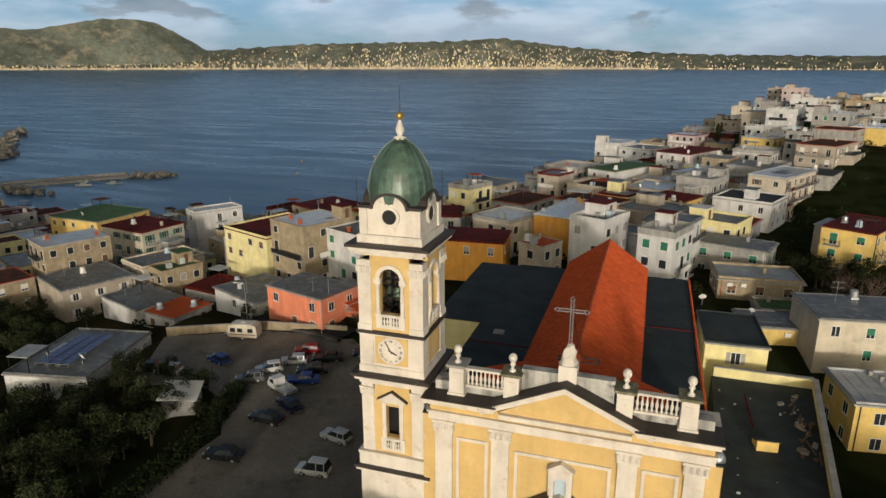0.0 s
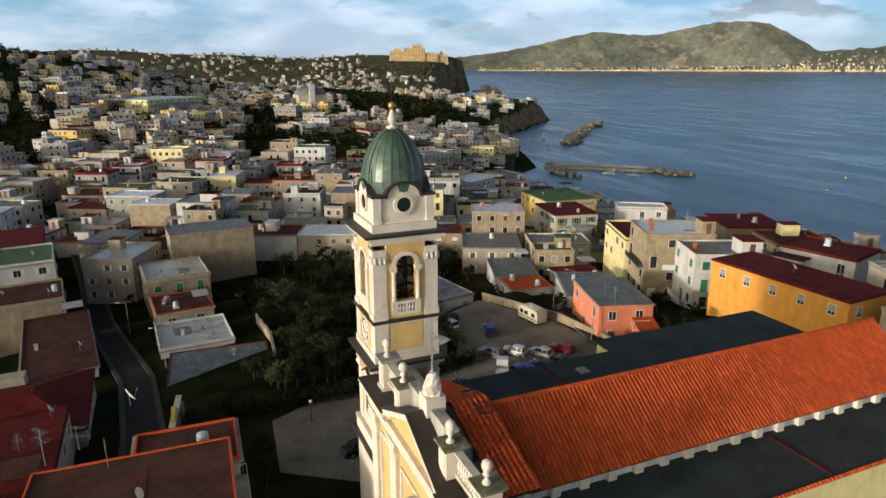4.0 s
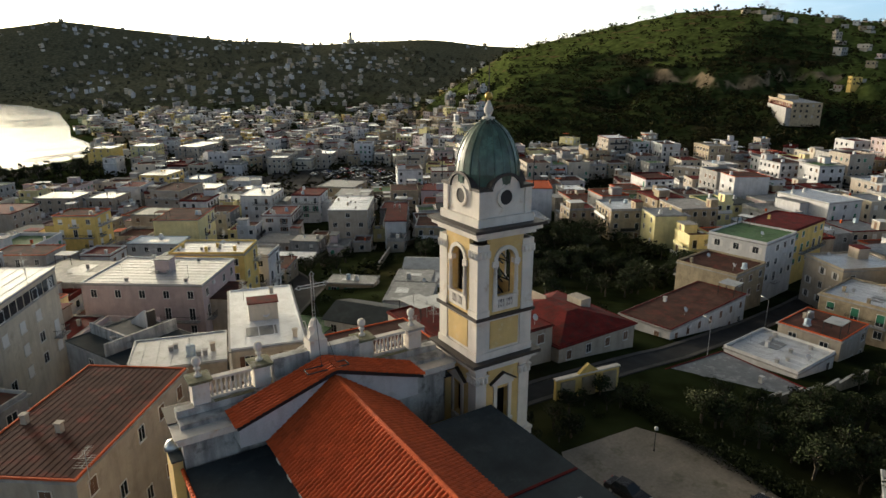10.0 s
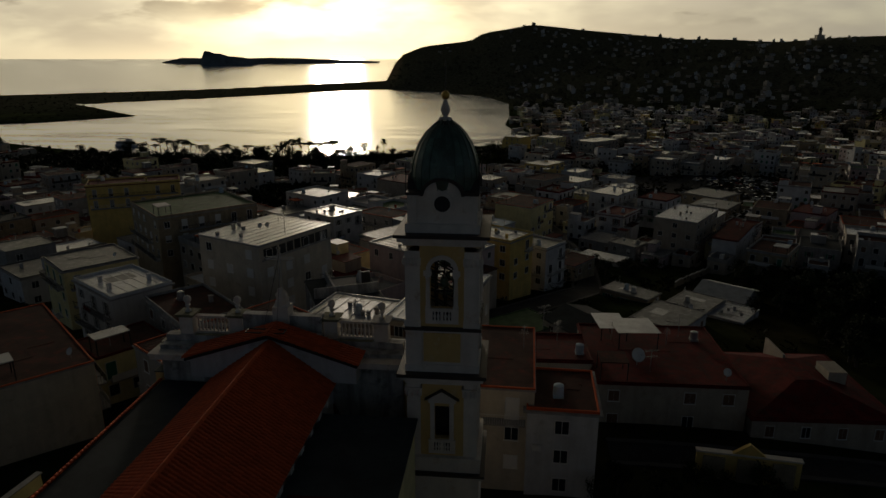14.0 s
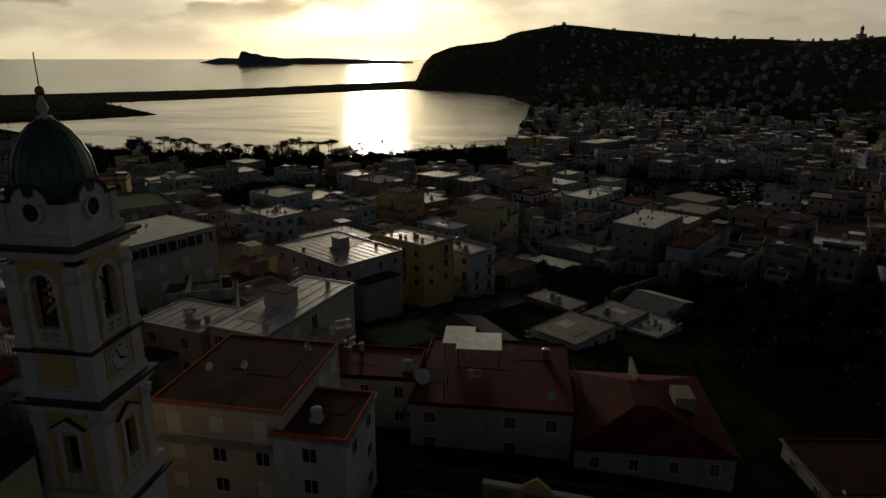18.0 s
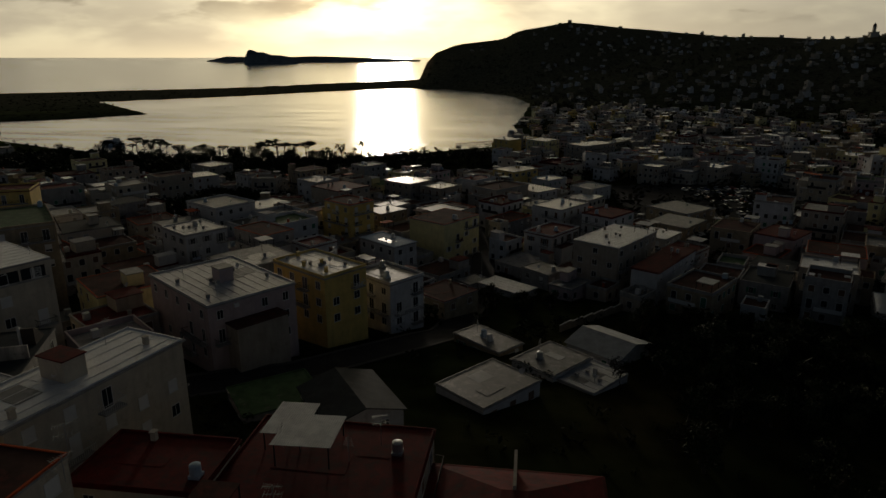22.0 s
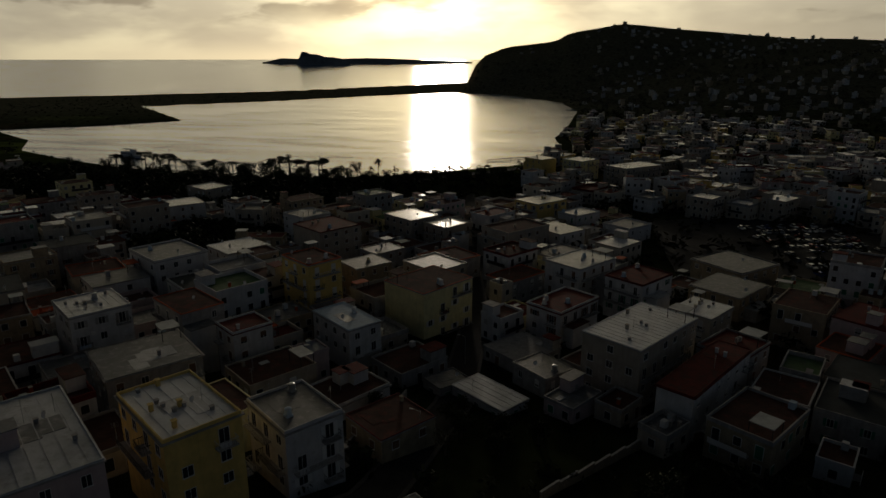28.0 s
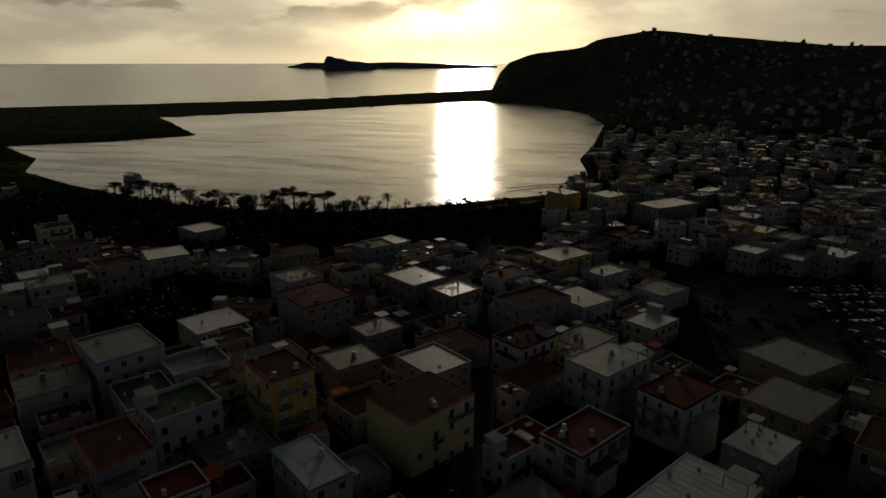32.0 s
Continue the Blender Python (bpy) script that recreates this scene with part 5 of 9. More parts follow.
def window_mesh(w, h, kind, style):
    """Meshes in the xz plane, facing -y: frame with sill, pane, shutters, and all of them in one."""
    key = (round(w, 2), round(h, 2), kind, style)
    if key not in window_meshes:
        f = 0.07
        fr = Build().box(-w / 2 - f, -0.07, -f, -w / 2, 0.02, h + f).box(w / 2, -0.07, -f, w / 2 + f, 0.02, h + f)
        fr.box(-w / 2, -0.07, h, w / 2, 0.02, h + f).box(-w / 2 - 0.1, -0.14, -0.1, w / 2 + 0.1, 0.02, 0.0).box(-0.03, -0.05, 0, 0.03, 0.02, h)
        pane = Build().box(-w / 2, -0.025, 0.0, w / 2, 0.015, h)
        shuts = []
        n = max(4, int(h / 0.16))
        louvre = [(-0.03, 0.0)] + [(y, (i + t) * h / n) for i in range(n) for y, t in ((-0.075, 0.1), (-0.04, 0.95))] + [(-0.03, h)]
        if kind == "open":
            for s in (-1, 1):
                x0, x1 = sorted((s * (w / 2 + 0.08), s * (w / 2 + 0.08 + w * 0.48)))
                shuts.append(Build().extrude_x(louvre, x0, x1))
        elif kind == "closed":
            shuts.append(Build().extrude_x(louvre, -w / 2, w / 2))
        whole = bpy.data.meshes.new("window")
        v, fc, mi = [], [], []
        flat = []
        if kind == "open":
            flat = [Build().box(-w * 0.98 - 0.08, -0.075, 0, -w / 2 - 0.08, -0.03, h), Build().box(w / 2 + 0.08, -0.075, 0, w * 0.98 + 0.08, -0.03, h)]
        elif kind == "closed":
            flat = [Build().box(-w / 2, -0.06, 0.0 if (w * 7) % 1 < 0.5 else h * 0.3, w / 2, -0.03, h)]
        for b, k in [(fr, 0), (pane, 1)] + [(q, 2) for q in flat]:
            fc += [tuple(len(v) + i for i in q) for q in b.f]
            mi += [k] * len(b.f)
            v += b.v
        whole.from_pydata(v, [], fc)
        for k in ("frame", "glass", style):
            whole.materials.append(M[k])
        whole.polygons.foreach_set("material_index", mi)
        window_meshes[key] = (mesh_of(fr, "frame", name="window"), mesh_of(pane, "glass", name="pane"), [mesh_of(q, style, name="shutter") for q in shuts], whole, (v, fc, mi))
    return window_meshes[key]


house_spots = []
house_rects = {}
hand_roofs = []


def claim(x, y, rot, w, d):
    """Note the ground plan of a house, for the ones that are fitted in beside it."""
    a = radians(rot)
    house_rects.setdefault((int(x // 30), int(y // 30)), []).append((x, y, math.cos(a), math.sin(a), w / 2, d / 2))


def clear(x, y, rot, w, d, gap=0.25):
    """Whether a ground plan keeps clear of all the houses so far."""
    a = radians(rot)
    ca, sa, hw, hd = math.cos(a), math.sin(a), w / 2 + gap, d / 2 + gap
    i, j = int(x // 30), int(y // 30)
    for p in (i - 1, i, i + 1):
        for q in (j - 1, j, j + 1):
            for ox, oy, oc, os_, ow, od in house_rects.get((p, q), ()):
                dx, dy = ox - x, oy - y
                c, k = abs(ca * oc + sa * os_), abs(ca * os_ - sa * oc)
                if abs(dx * ca + dy * sa) > hw + ow * c + od * k or abs(-dx * sa + dy * ca) > hd + ow * k + od * c:
                    continue
                if abs(dx * oc + dy * os_) > ow + hw * c + hd * k or abs(-dx * os_ + dy * oc) > od + hw * k + hd * c:
                    continue
                return False
    return True


HOUSE_LABEL = {"white": "white plastered", "cream": "cream plastered", "yellow": "yellow painted", "lemon": "pale yellow", "orange": "bright orange", "coral": "coral red", "pink": "faded pink", "tuff": "bare tuff stone", "concrete": "unpainted grey", "beige": "weathered beige", "blue": "pale blue"}
ROOF_LABEL = {"grey_roof": "flat grey roof", "pale_roof": "pale coated flat roof", "white_roof": "white coated flat roof", "red_roof": "flat red roof", "brown_roof": "flat brown roof", "green_roof": "flat green roof", "terracotta": "orange tiled roof", "corrugated": "corrugated metal roof", "slate": "flat dark roof", "blue": "flat blue-grey terrace"}
rng = random.Random(7)


def house(x, y, rot, w, d, zr, zg, wall, roof, storeys, shutter=None, near=True, edge=None, extras=2, balcony=0.45, gable=False, hand=True, shelter=True):
    name = "house" if storeys < 4 else "apartment_building"
    top = thing(name, f"{HOUSE_LABEL[wall]} {'house' if storeys < 4 else 'apartment block'} of {storeys} storeys, {ROOF_LABEL[roof]}" if storeys > 1 else f"{HOUSE_LABEL[wall]} low house with {ROOF_LABEL[roof]}", "house" if storeys < 4 else "apartment block", "houses of the town", pose(x, y, 0, 0, 0, rot))
    house_spots.append((x, y, math.hypot(w, d) / 2))
    claim(x, y, rot, w, d)
    if hand:
        hand_roofs.append((x, y, zr))
    base = min(zg, gz(x, y)) - 2.0
    hw, hd = w / 2, d / 2
    part("wall", Build().box(-hw, -hd, base, hw, hd, zr - 0.25), wall, top)
    if gable:
        b = Build()
        for s in (-1, 1):
            b.extrude_y([(0, zr + 1.4), (s * (hw + 0.4), zr - 0.2), (s * (hw + 0.4), zr - 0.34), (0, zr + 1.24)], -hd - 0.4, hd + 0.4)
        part("roof", b, roof, top)
        part("gable_wall", Build().extrude_y([(-hw, zr - 0.25), (hw, zr - 0.25), (0, zr + 1.2)], -hd, hd), wall, top)
    else:
        ov = rng.choice((0.12, 0.2, 0.35))
        part("roof_slab", Build().box(-hw - ov, -hd - ov, zr - 0.246, hw + ov, hd + ov, zr - 0.06), "concrete" if roof != "red_roof" else "red_roof", top)
        part("roof", Build().box(-hw + 0.12, -hd + 0.12, zr - 0.056, hw - 0.12, hd - 0.12, zr), roof, top)
        ph = 0.12 if edge else rng.choice((0.08, 0.14, 0.22, 0.4))
        e = edge or (wall if ph > 0.3 else ("terracotta" if roof == "brown_roof" else roof))
        b = Build().frame_ring(-hw - 0.05, -hd - 0.05, hw + 0.05, hd + 0.05, 0.17, zr - 0.056, zr + ph)
        part("parapet", b, e, top)
    if not gable and storeys > 1 and min(w, d) > 8 and rng.random() < (0.45 if hand else 0.55):
        s = rng.choice((-1, 1))
        aw, ad, drop = rng.uniform(0.35, 0.7) * w, rng.uniform(2.5, 4.5), rng.choice((1.2, 2.6, 3.1, 3.4))
        ax = rng.uniform(-hw + aw / 2, hw - aw / 2) * 0.95
        y0, y1 = sorted((s * (hd + 0.003), s * (hd + ad)))
        if zr - drop > zg + 2 and all((x - a) ** 2 + (y - c) ** 2 > (math.hypot(w, d) / 2 + q * 0.8 + 2) ** 2 or (a, c) == (x, y) for a, c, q in house_spots):
            an = part("annex", Build().box(ax - aw / 2, y0, base, ax + aw / 2, y1, zr - drop), rng.choice((wall, "concrete", "beige", "white")), top)
            part("annex_roof", Build().box(ax - aw / 2 - 0.2, y0, zr - drop + 0.004, ax + aw / 2 + 0.2, y1 + 0.2 * (s > 0), zr - drop + 0.18), rng.choice(("corrugated", "grey_roof", "brown_roof", "brown_roof", "slate")), an)
    if not gable and min(w, d) > 8.5 and hand and extras and rng.random() < 0.5:
        aw, ad = rng.uniform(2.4, 4.2), rng.uniform(2.4, 4.6)
        ax, ay = rng.choice((-1, 1)) * (hw - aw / 2 - 0.5), rng.choice((-1, 1)) * (hd - ad / 2 - 0.5)
        cover = rng.choice(("corrugated", "corrugated", "brown_roof", "frame"))
        perg = shelter and part("roof_shelter", Build().box(ax - aw / 2, ay - ad / 2, zr + 2.2, ax + aw / 2, ay + ad / 2, zr + 2.32), cover, top)
        for sx in (-1, 1) if shelter else ():
            for sy in (-1, 1):
                part("post", Build().box(ax + sx * (aw / 2 - 0.1) - 0.05, ay + sy * (ad / 2 - 0.1) - 0.05, zr, ax + sx * (aw / 2 - 0.1) + 0.05, ay + sy * (ad / 2 - 0.1) + 0.05, zr + 2.2), "iron", perg)
    sh = 3.1
    far = math.hypot(x + 20, y + 60)
    tier = 2 if far < 70 and hand else 0
    wv_, wf_, wm_ = [], [], []
    if roof in ("white_roof", "pale_roof", "corrugated") and not gable and hand and far < 135:
        k = int((w - 1) / 1.5)
        for i in range(k):
            sx = -hw + 0.5 + (i + 0.5) * (w - 1) / k
            part("roof_seam", Build().box(sx - 0.06, -hd + 0.2, zr + 0.003, sx + 0.06, hd - 0.2, zr + 0.05), roof, top)
    if hand and not gable and (far < 105 or (x > 25 and y > 0)) and extras:
        for _ in range(rng.randint(1, 3)):
            a, c = rng.uniform(0.15, 0.4) * w, rng.uniform(0.15, 0.4) * d
            ax, ay = rng.uniform(-hw + a, hw - a) if hw > a else 0, rng.uniform(-hd + c, hd - c) if hd > c else 0
            lift = rng.uniform(0.006, 0.05)
            part("roof_patch", Build(pose(ax, ay, 0, 0, 0, rng.choice((0, 0, 90)))).box(-a / 2, -c / 2, zr + 0.003, a / 2, c / 2, zr + lift), roof if roof in ("red_roof", "brown_roof", "slate", "green_roof") else rng.choice((roof, "grey_roof", "pale_roof")), top, "repaired strip of roofing")
        for k in range(rng.randint(0, 2)):
            ax, az_ = rng.uniform(-hw + 1, hw - 1), zr - rng.choice((1.2, 4.2))
            sy = rng.choice((-1, 1))
            part("air_conditioner", Build().box(ax - 0.4, min(sy * hd, sy * (hd + 0.32)), az_, ax + 0.4, max(sy * hd, sy * (hd + 0.32)), az_ + 0.6), "frame", top, "white air conditioner on the wall")
        for sx in (-1, 1):
            part("downpipe", Build().box(sx * (hw - 0.5) - 0.05, -hd - 0.11, zr - 9, sx * (hw - 0.5) + 0.05, -hd - 0.003, zr - 0.3), rng.choice(("terracotta", "iron", "frame")), top)
    if hand and roof in ("white_roof", "pale_roof") and far < 150 and w > 9:
        for k in range(rng.randint(3, 6)):
            ax, ay = rng.uniform(-hw + 1, hw - 1), rng.uniform(-hd + 1, hd - 1)
            part("roof_vent", Build().box(ax - 0.22, ay - 0.22, zr, ax + 0.22, ay + 0.22, zr + 0.5).box(ax - 0.3, ay - 0.3, zr + 0.5, ax + 0.3, ay + 0.3, zr + 0.58), "concrete", top, "small grey roof vent")
    style = shutter or rng.choice(("wood", "green", "wood", "frame", "concrete"))
    kind0 = rng.choice(("open", "closed", "plain", "closed"))
    ww = rng.choice((0.95, 1.1, 1.25))
    for side, (m, span) in enumerate(((pose(0, -hd, 0), w), (pose(hw, 0, 0, 0, 0, 90), d), (pose(0, hd, 0, 0, 0, 180), w), (pose(-hw, 0, 0, 0, 0, 270), d))):
        n = int(span / 3.6)
        if near and rng.random() < 0.08:
            continue
        for s in range(storeys):
            z = zr - 0.25 - (s + 1) * sh + 0.95
            if z < zg - 0.5:
                continue
            has_balcony = near and n >= 2 and s < storeys - 0 and rng.random() < balcony * (0.6 if s == storeys - 1 else 1)
            bx0, bx1 = None, None
            for i in range(n):
                if rng.random() < 0.14:
                    continue
                u = (i + 0.5) * span / n - span / 2
                tall = has_balcony and rng.random() < 0.6
                h = 2.1 if tall else 1.35
                zz = z - 0.75 if tall else z
                fr, pn, shuts, whole, raw = window_mesh(ww, h, kind0 if rng.random() < 0.75 else "plain", style)
                at = m @ pose(u, 0, zz)
                if tier == 2:
                    o = new("window", fr)
                    o.parent, o.matrix_local = top, at
                    new("pane", pn).parent = o
                    for q in shuts:
                        new("shutter", q).parent = o
                else:
                    wf_ += [tuple(len(wv_) + i for i in q) for q in raw[1]]
                    wm_ += raw[2]
                    wv_ += [tuple(at @ Vector(p)) for p in raw[0]]
                if tall:
                    bx0, bx1 = (u if bx0 is None else min(bx0, u)), (u if bx1 is None else max(bx1, u))
            if bx0 is not None:
                x0, x1, zb = bx0 - 1.3, bx1 + 1.3, z - 0.85
                x0, x1 = max(x0, -span / 2), min(x1, span / 2)
                bal = part("balcony", Build(m).box(x0, -1.15, zb - 0.16, x1, 0.0, zb), "concrete", top)
                b = Build(m).box(x0, -1.15, zb + 0.95, x1, -1.1, zb + 1.0).box(x0, -1.15, zb + 0.95, x0 + 0.05, 0, zb + 1.0).box(x1 - 0.05, -1.15, zb + 0.95, x1, 0, zb + 1.0)
                k = max(6, int((x1 - x0) / 0.22))
                for i in range(k + 1):
                    xx = x0 + (x1 - x0 - 0.03) * i / k
                    b.box(xx, -1.14, zb, xx + 0.025, -1.115, zb + 0.95)
                for yy in (-0.85, -0.55, -0.25):
                    b.box(x0, yy, zb, x0 + 0.025, yy + 0.025, zb + 0.95).box(x1 - 0.025, yy, zb, x1, yy + 0.025, zb + 0.95)
                part("railing", b, rng.choice(("iron", "iron", "frame")), bal)
                if rng.random() < 0.16 and hand:
                    b = Build(m)
                    for i in range(rng.randint(3, 6)):
                        xx = x0 + 0.3 + i * 0.5
                        if xx + 0.4 < x1:
                            b.box(xx, -1.2, zb + 0.2, xx + 0.38, -1.17, zb + 0.95 - rng.random() * 0.2)
                    if b.v:
                        part("laundry", b, rng.choice(("cloth", "white", "red_roof", "frame")), bal, "washing hung out to dry")
    if wf_:
        me = bpy.data.meshes.new("windows")
        me.from_pydata(wv_, [], wf_)
        for k in ("frame", "glass", style):
            me.materials.append(M[k])
        me.polygons.foreach_set("material_index", wm_)
        o = new("windows", me)
        o.parent, o["kind"] = top, "stuff"
    if not gable and near:
        for _ in range(rng.randint(min(1, extras), extras + 1)):
            ex, ey = rng.uniform(-hw + 1, hw - 1), rng.uniform(-hd + 1, hd - 1)
            pick = rng.random()
            if pick < 0.3:
                part("chimney", Build().box(ex - 0.25, ey - 0.25, zr - 0.01, ex + 0.25, ey + 0.25, zr + 0.9).box(ex - 0.33, ey - 0.33, zr + 0.9, ex + 0.33, ey + 0.33, zr + 0.98), wall, top)
            elif pick < 0.55:
                b = Build().tube((ex, ey, zr), (ex, ey, zr + 2.6), 0.03)
                for i in range(5):
                    b.tube((ex - 0.5 + 0.06 * i, ey, zr + 1.7 + i * 0.2), (ex + 0.5 - 0.06 * i, ey, zr + 1.7 + i * 0.2), 0.014, 4)
                part("antenna", b, "steel", top)
            elif pick < 0.75:
                b = Build(pose(ex, ey, zr + 0.8, 60, 0, 160 - rot)).turned([(0.0, 0.0), (0.2, 0.02), (0.38, 0.07), (0.45, 0.11), (0.38, 0.085), (0.2, 0.035), (0.0, 0.015)], 12)
                b.m, b.plain = Matrix(), True
                b.tube((ex, ey, zr), (ex, ey, zr + 0.85), 0.03)
                part("satellite_dish", b, "frame", top, "white satellite dish on a short mast")
            elif pick < 0.88 and w > 8 and d > 8 and extras > 2:
                a, c = rng.uniform(2.2, 3.6), rng.uniform(2.2, 4.0)
                ex, ey = max(-hw + a, min(hw - a, ex)), max(-hd + c, min(hd - c, ey))
                hut = part("roof_hut", Build().box(ex - a / 2, ey - c / 2, zr - 0.01, ex + a / 2, ey + c / 2, zr + 2.3), wall, top)
                part("hut_roof", Build().box(ex - a / 2 - 0.15, ey - c / 2 - 0.15, zr + 2.304, ex + a / 2 + 0.15, ey + c / 2 + 0.15, zr + 2.44), rng.choice(("pale_roof", "grey_roof", "red_roof")), hut)
            else:
                b = Build().turned([(0.0, zr + 0.3), (0.5, zr + 0.3), (0.52, zr + 0.6), (0.5, zr + 1.2), (0.2, zr + 1.32), (0, zr + 1.33)], 12, (ex, ey)).box(ex - 0.5, ey - 0.5, zr - 0.01, ex + 0.5, ey + 0.5, zr + 0.3)
                part("water_tank", b, rng.choice(("blue", "steel", "frame")), top)
    return top


# round the car park and towards the bay
house(-104.2, 85.3, 79, 12.2, 15.2, 2.6, -7.0, "cream", "red_roof", 3)
house(-61.0, 79.0, 68, 17.0, 15.5, 7.0, -2.0, "lemon", "red_roof", 2, extras=4)
house(-75.7, 52.7, 71, 9.4, 13.0, -2.2, -5.5, "white", "grey_roof", 1)
house(-64.9, 50.1, 80, 8.6, 7.6, -2.2, -5.5, "white", "terracotta", 1)
house(-66.3, 63.9, 80, 9.4, 9.2, -2.2, -5.5, "white", "red_roof", 1)
coral_house = house(-35.6, 48.6, 73, 8.5, 12.7, 5.8, -0.5, "coral", "grey_roof", 2, balcony=0.9)
part("porch_wall", Build().box(1.2, -9.6, -0.5, 4.2, -6.36, 2.6), "coral", coral_house)
porch_roof = part("porch_roof", Build().extrude_x([(-10.0, 2.60), (-6.36, 3.58), (-6.36, 3.68), (-10.0, 2.70)], 0.95, 4.32), "terracotta", coral_house, "orange tiled porch roof")
for k in range(11):
    part("tile_row", Build().extrude_x([(-10.05, 2.69), (-6.365, 3.682), (-6.365, 3.74), (-10.05, 2.75)], 0.98 + k * 0.305, 1.2 + k * 0.305), "terracotta", porch_roof)
# dark panel on the wall stands for the shade inside the porch
part("porch_opening", Build().box(1.8, -9.66, 0.0, 3.6, -9.604, 2.0), "glass", coral_house, "dark porch opening")
for k in range(27):
    part("eave_tile", Build().box(-4.3 + k * 0.32, -6.6, 5.76, -4.06 + k * 0.32, -6.2, 5.86), "terracotta", coral_house)
solar_house = house(-61.4, 25.3, -79, 15.7, 12.3, 0.3, -3.0, "white", "grey_roof", 1)
house(-99.3, 107.2, 59, 13.4, 6.5, 2.4, -6.0, "white", "pale_roof", 2)
house(-137.9, 104.7, 85, 18.3, 19.1, -1.0, -9.0, "yellow", "green_roof", 2)
house(-152.7, 90.8, 75, 10.0, 12.0, -6.0, -13.0, "white", "pale_roof", 2)
house(-133.3, 75.8, 79, 20.0, 11.1, -9.0, -13.0, "tuff", "grey_roof", 1)
house(21.2, 80.8, -20, 7.9, 9.0, 14.2, 2.0, "white", "grey_roof", 4)
house(13.6, 82.6, -10, 5.5, 7.0, 11.0, 2.0, "white", "grey_roof", 3)
house(32.6, 85.4, -20, 13.0, 8.0, 9.5, 3.0, "concrete", "grey_roof", 2)
house(50.3, 148.6, 60, 21.0, 9.4, 13.7, 1.5, "cream", "pale_roof", 4, shutter="wood", balcony=0.8)
house(21.3, 119.3, 63, 16.2, 9.3, 10.6, 2.0, "yellow", "red_roof", 2)
house(3.1, 90.0, 75, 18.6, 11.0, 12.8, 3.0, "orange", "white_roof", 3, balcony=0.8)
house(-17.3, 66.3, 4, 21.4, 9.0, 11.9, 5.0, "orange", "red_roof", 1, balcony=0.0, extras=0)
house(-27.2, 86.6, 15, 12.1, 10.0, 11.0, 5.0, "white", "red_roof", 2)
house(-63.2, 107.3, 65, 13.5, 13.8, 6.0, -1.0, "tuff", "red_roof", 2)
house(-28.3, 117.9, 65, 11.4, 6.8, 8.0, 2.0, "lemon", "green_roof", 2)
house(-14.2, 121.0, 68, 14.6, 9.8, 8.0, 2.0, "white", "brown_roof", 2)
house(8.3, 157.4, 60, 21.0, 9.3, 12.0, 4.0, "white", "green_roof", 2)
house(28.6, 195.8, 60, 22.0, 12.0, 13.0, 5.0, "white", "red_roof", 2)
house(56.2, 97.7, 60, 16.0, 9.0, 12.0, 4.0, "yellow", "red_roof", 2)
house(31.3, 163.8, 60, 18.0, 10.0, 11.0, 3.0, "white", "pale_roof", 2)
house(56.0, 214.0, 60, 22.0, 11.0, 17.0, 9.0, "yellow", "pale_roof", 2)
house(68.0, 186.1, 60, 20.0, 11.0, 18.0, 8.0, "beige", "brown_roof", 3)
house(86.0, 248.0, 60, 22.0, 13.0, 22.0, 10.0, "tuff", "grey_roof", 3)
house(90.0, 218.0, 60, 20.0, 12.0, 21.0, 10.0, "yellow", "white_roof", 3, balcony=0.8)
house(34.2, 54.6, 8, 7.4, 6.6, 6.2, 1.0, "yellow", "grey_roof", 2, balcony=0.3, extras=1)
house(27.4, 37.0, 2, 6.6, 10.0, 11.0, 2.0, "lemon", "slate", 2, balcony=0.0, extras=0)
house(34.6, 71.0, 4, 12.6, 8.2, 8.0, 2.0, "tuff", "corrugated", 2, balcony=0.0, extras=1)
house(44.6, 36.6, 8, 10.4, 8.4, 6.0, -1.0, "yellow", "pale_roof", 2, balcony=0.1, extras=1)
house(54.0, -46.0, 55, 9.0, 13.0, 7.5, -3.0, "white", "white_roof", 3)
house(70.0, -62.0, 50, 12.0, 12.0, 6.0, -3.0, "lemon", "grey_roof", 3)
house(44.2, 51.8, 9, 12.4, 9.6, 10.2, 0.0, "cream", "grey_roof", 3, shutter="green", balcony=0.0, extras=0)
house(57.0, 55.0, 10, 12.0, 10.0, 8.0, 2.0, "concrete", "grey_roof", 2)
house(36.8, 62.6, 8, 6.0, 5.4, 5.6, 1.0, "beige", "green_roof", 1, balcony=0.0, extras=0)
house(12.5, 62.0, 5, 9.0, 8.0, 7.5, 2.0, "concrete", "slate", 2)
# front square and the street to the west
def facade_windows(owner, m, across, heights, shutters, style):
    """Rows of windows on one face of a house."""
    for u in across:
        for z in heights:
            fr, pn, shuts, whole, raw = window_mesh(1.1, 1.35, shutters, style)
            o = new("window", fr)
            o.parent, o.matrix_local = owner, m @ pose(u, 0, z)
            new("pane", pn).parent = o
            for q in shuts:
                new("shutter", q).parent = o


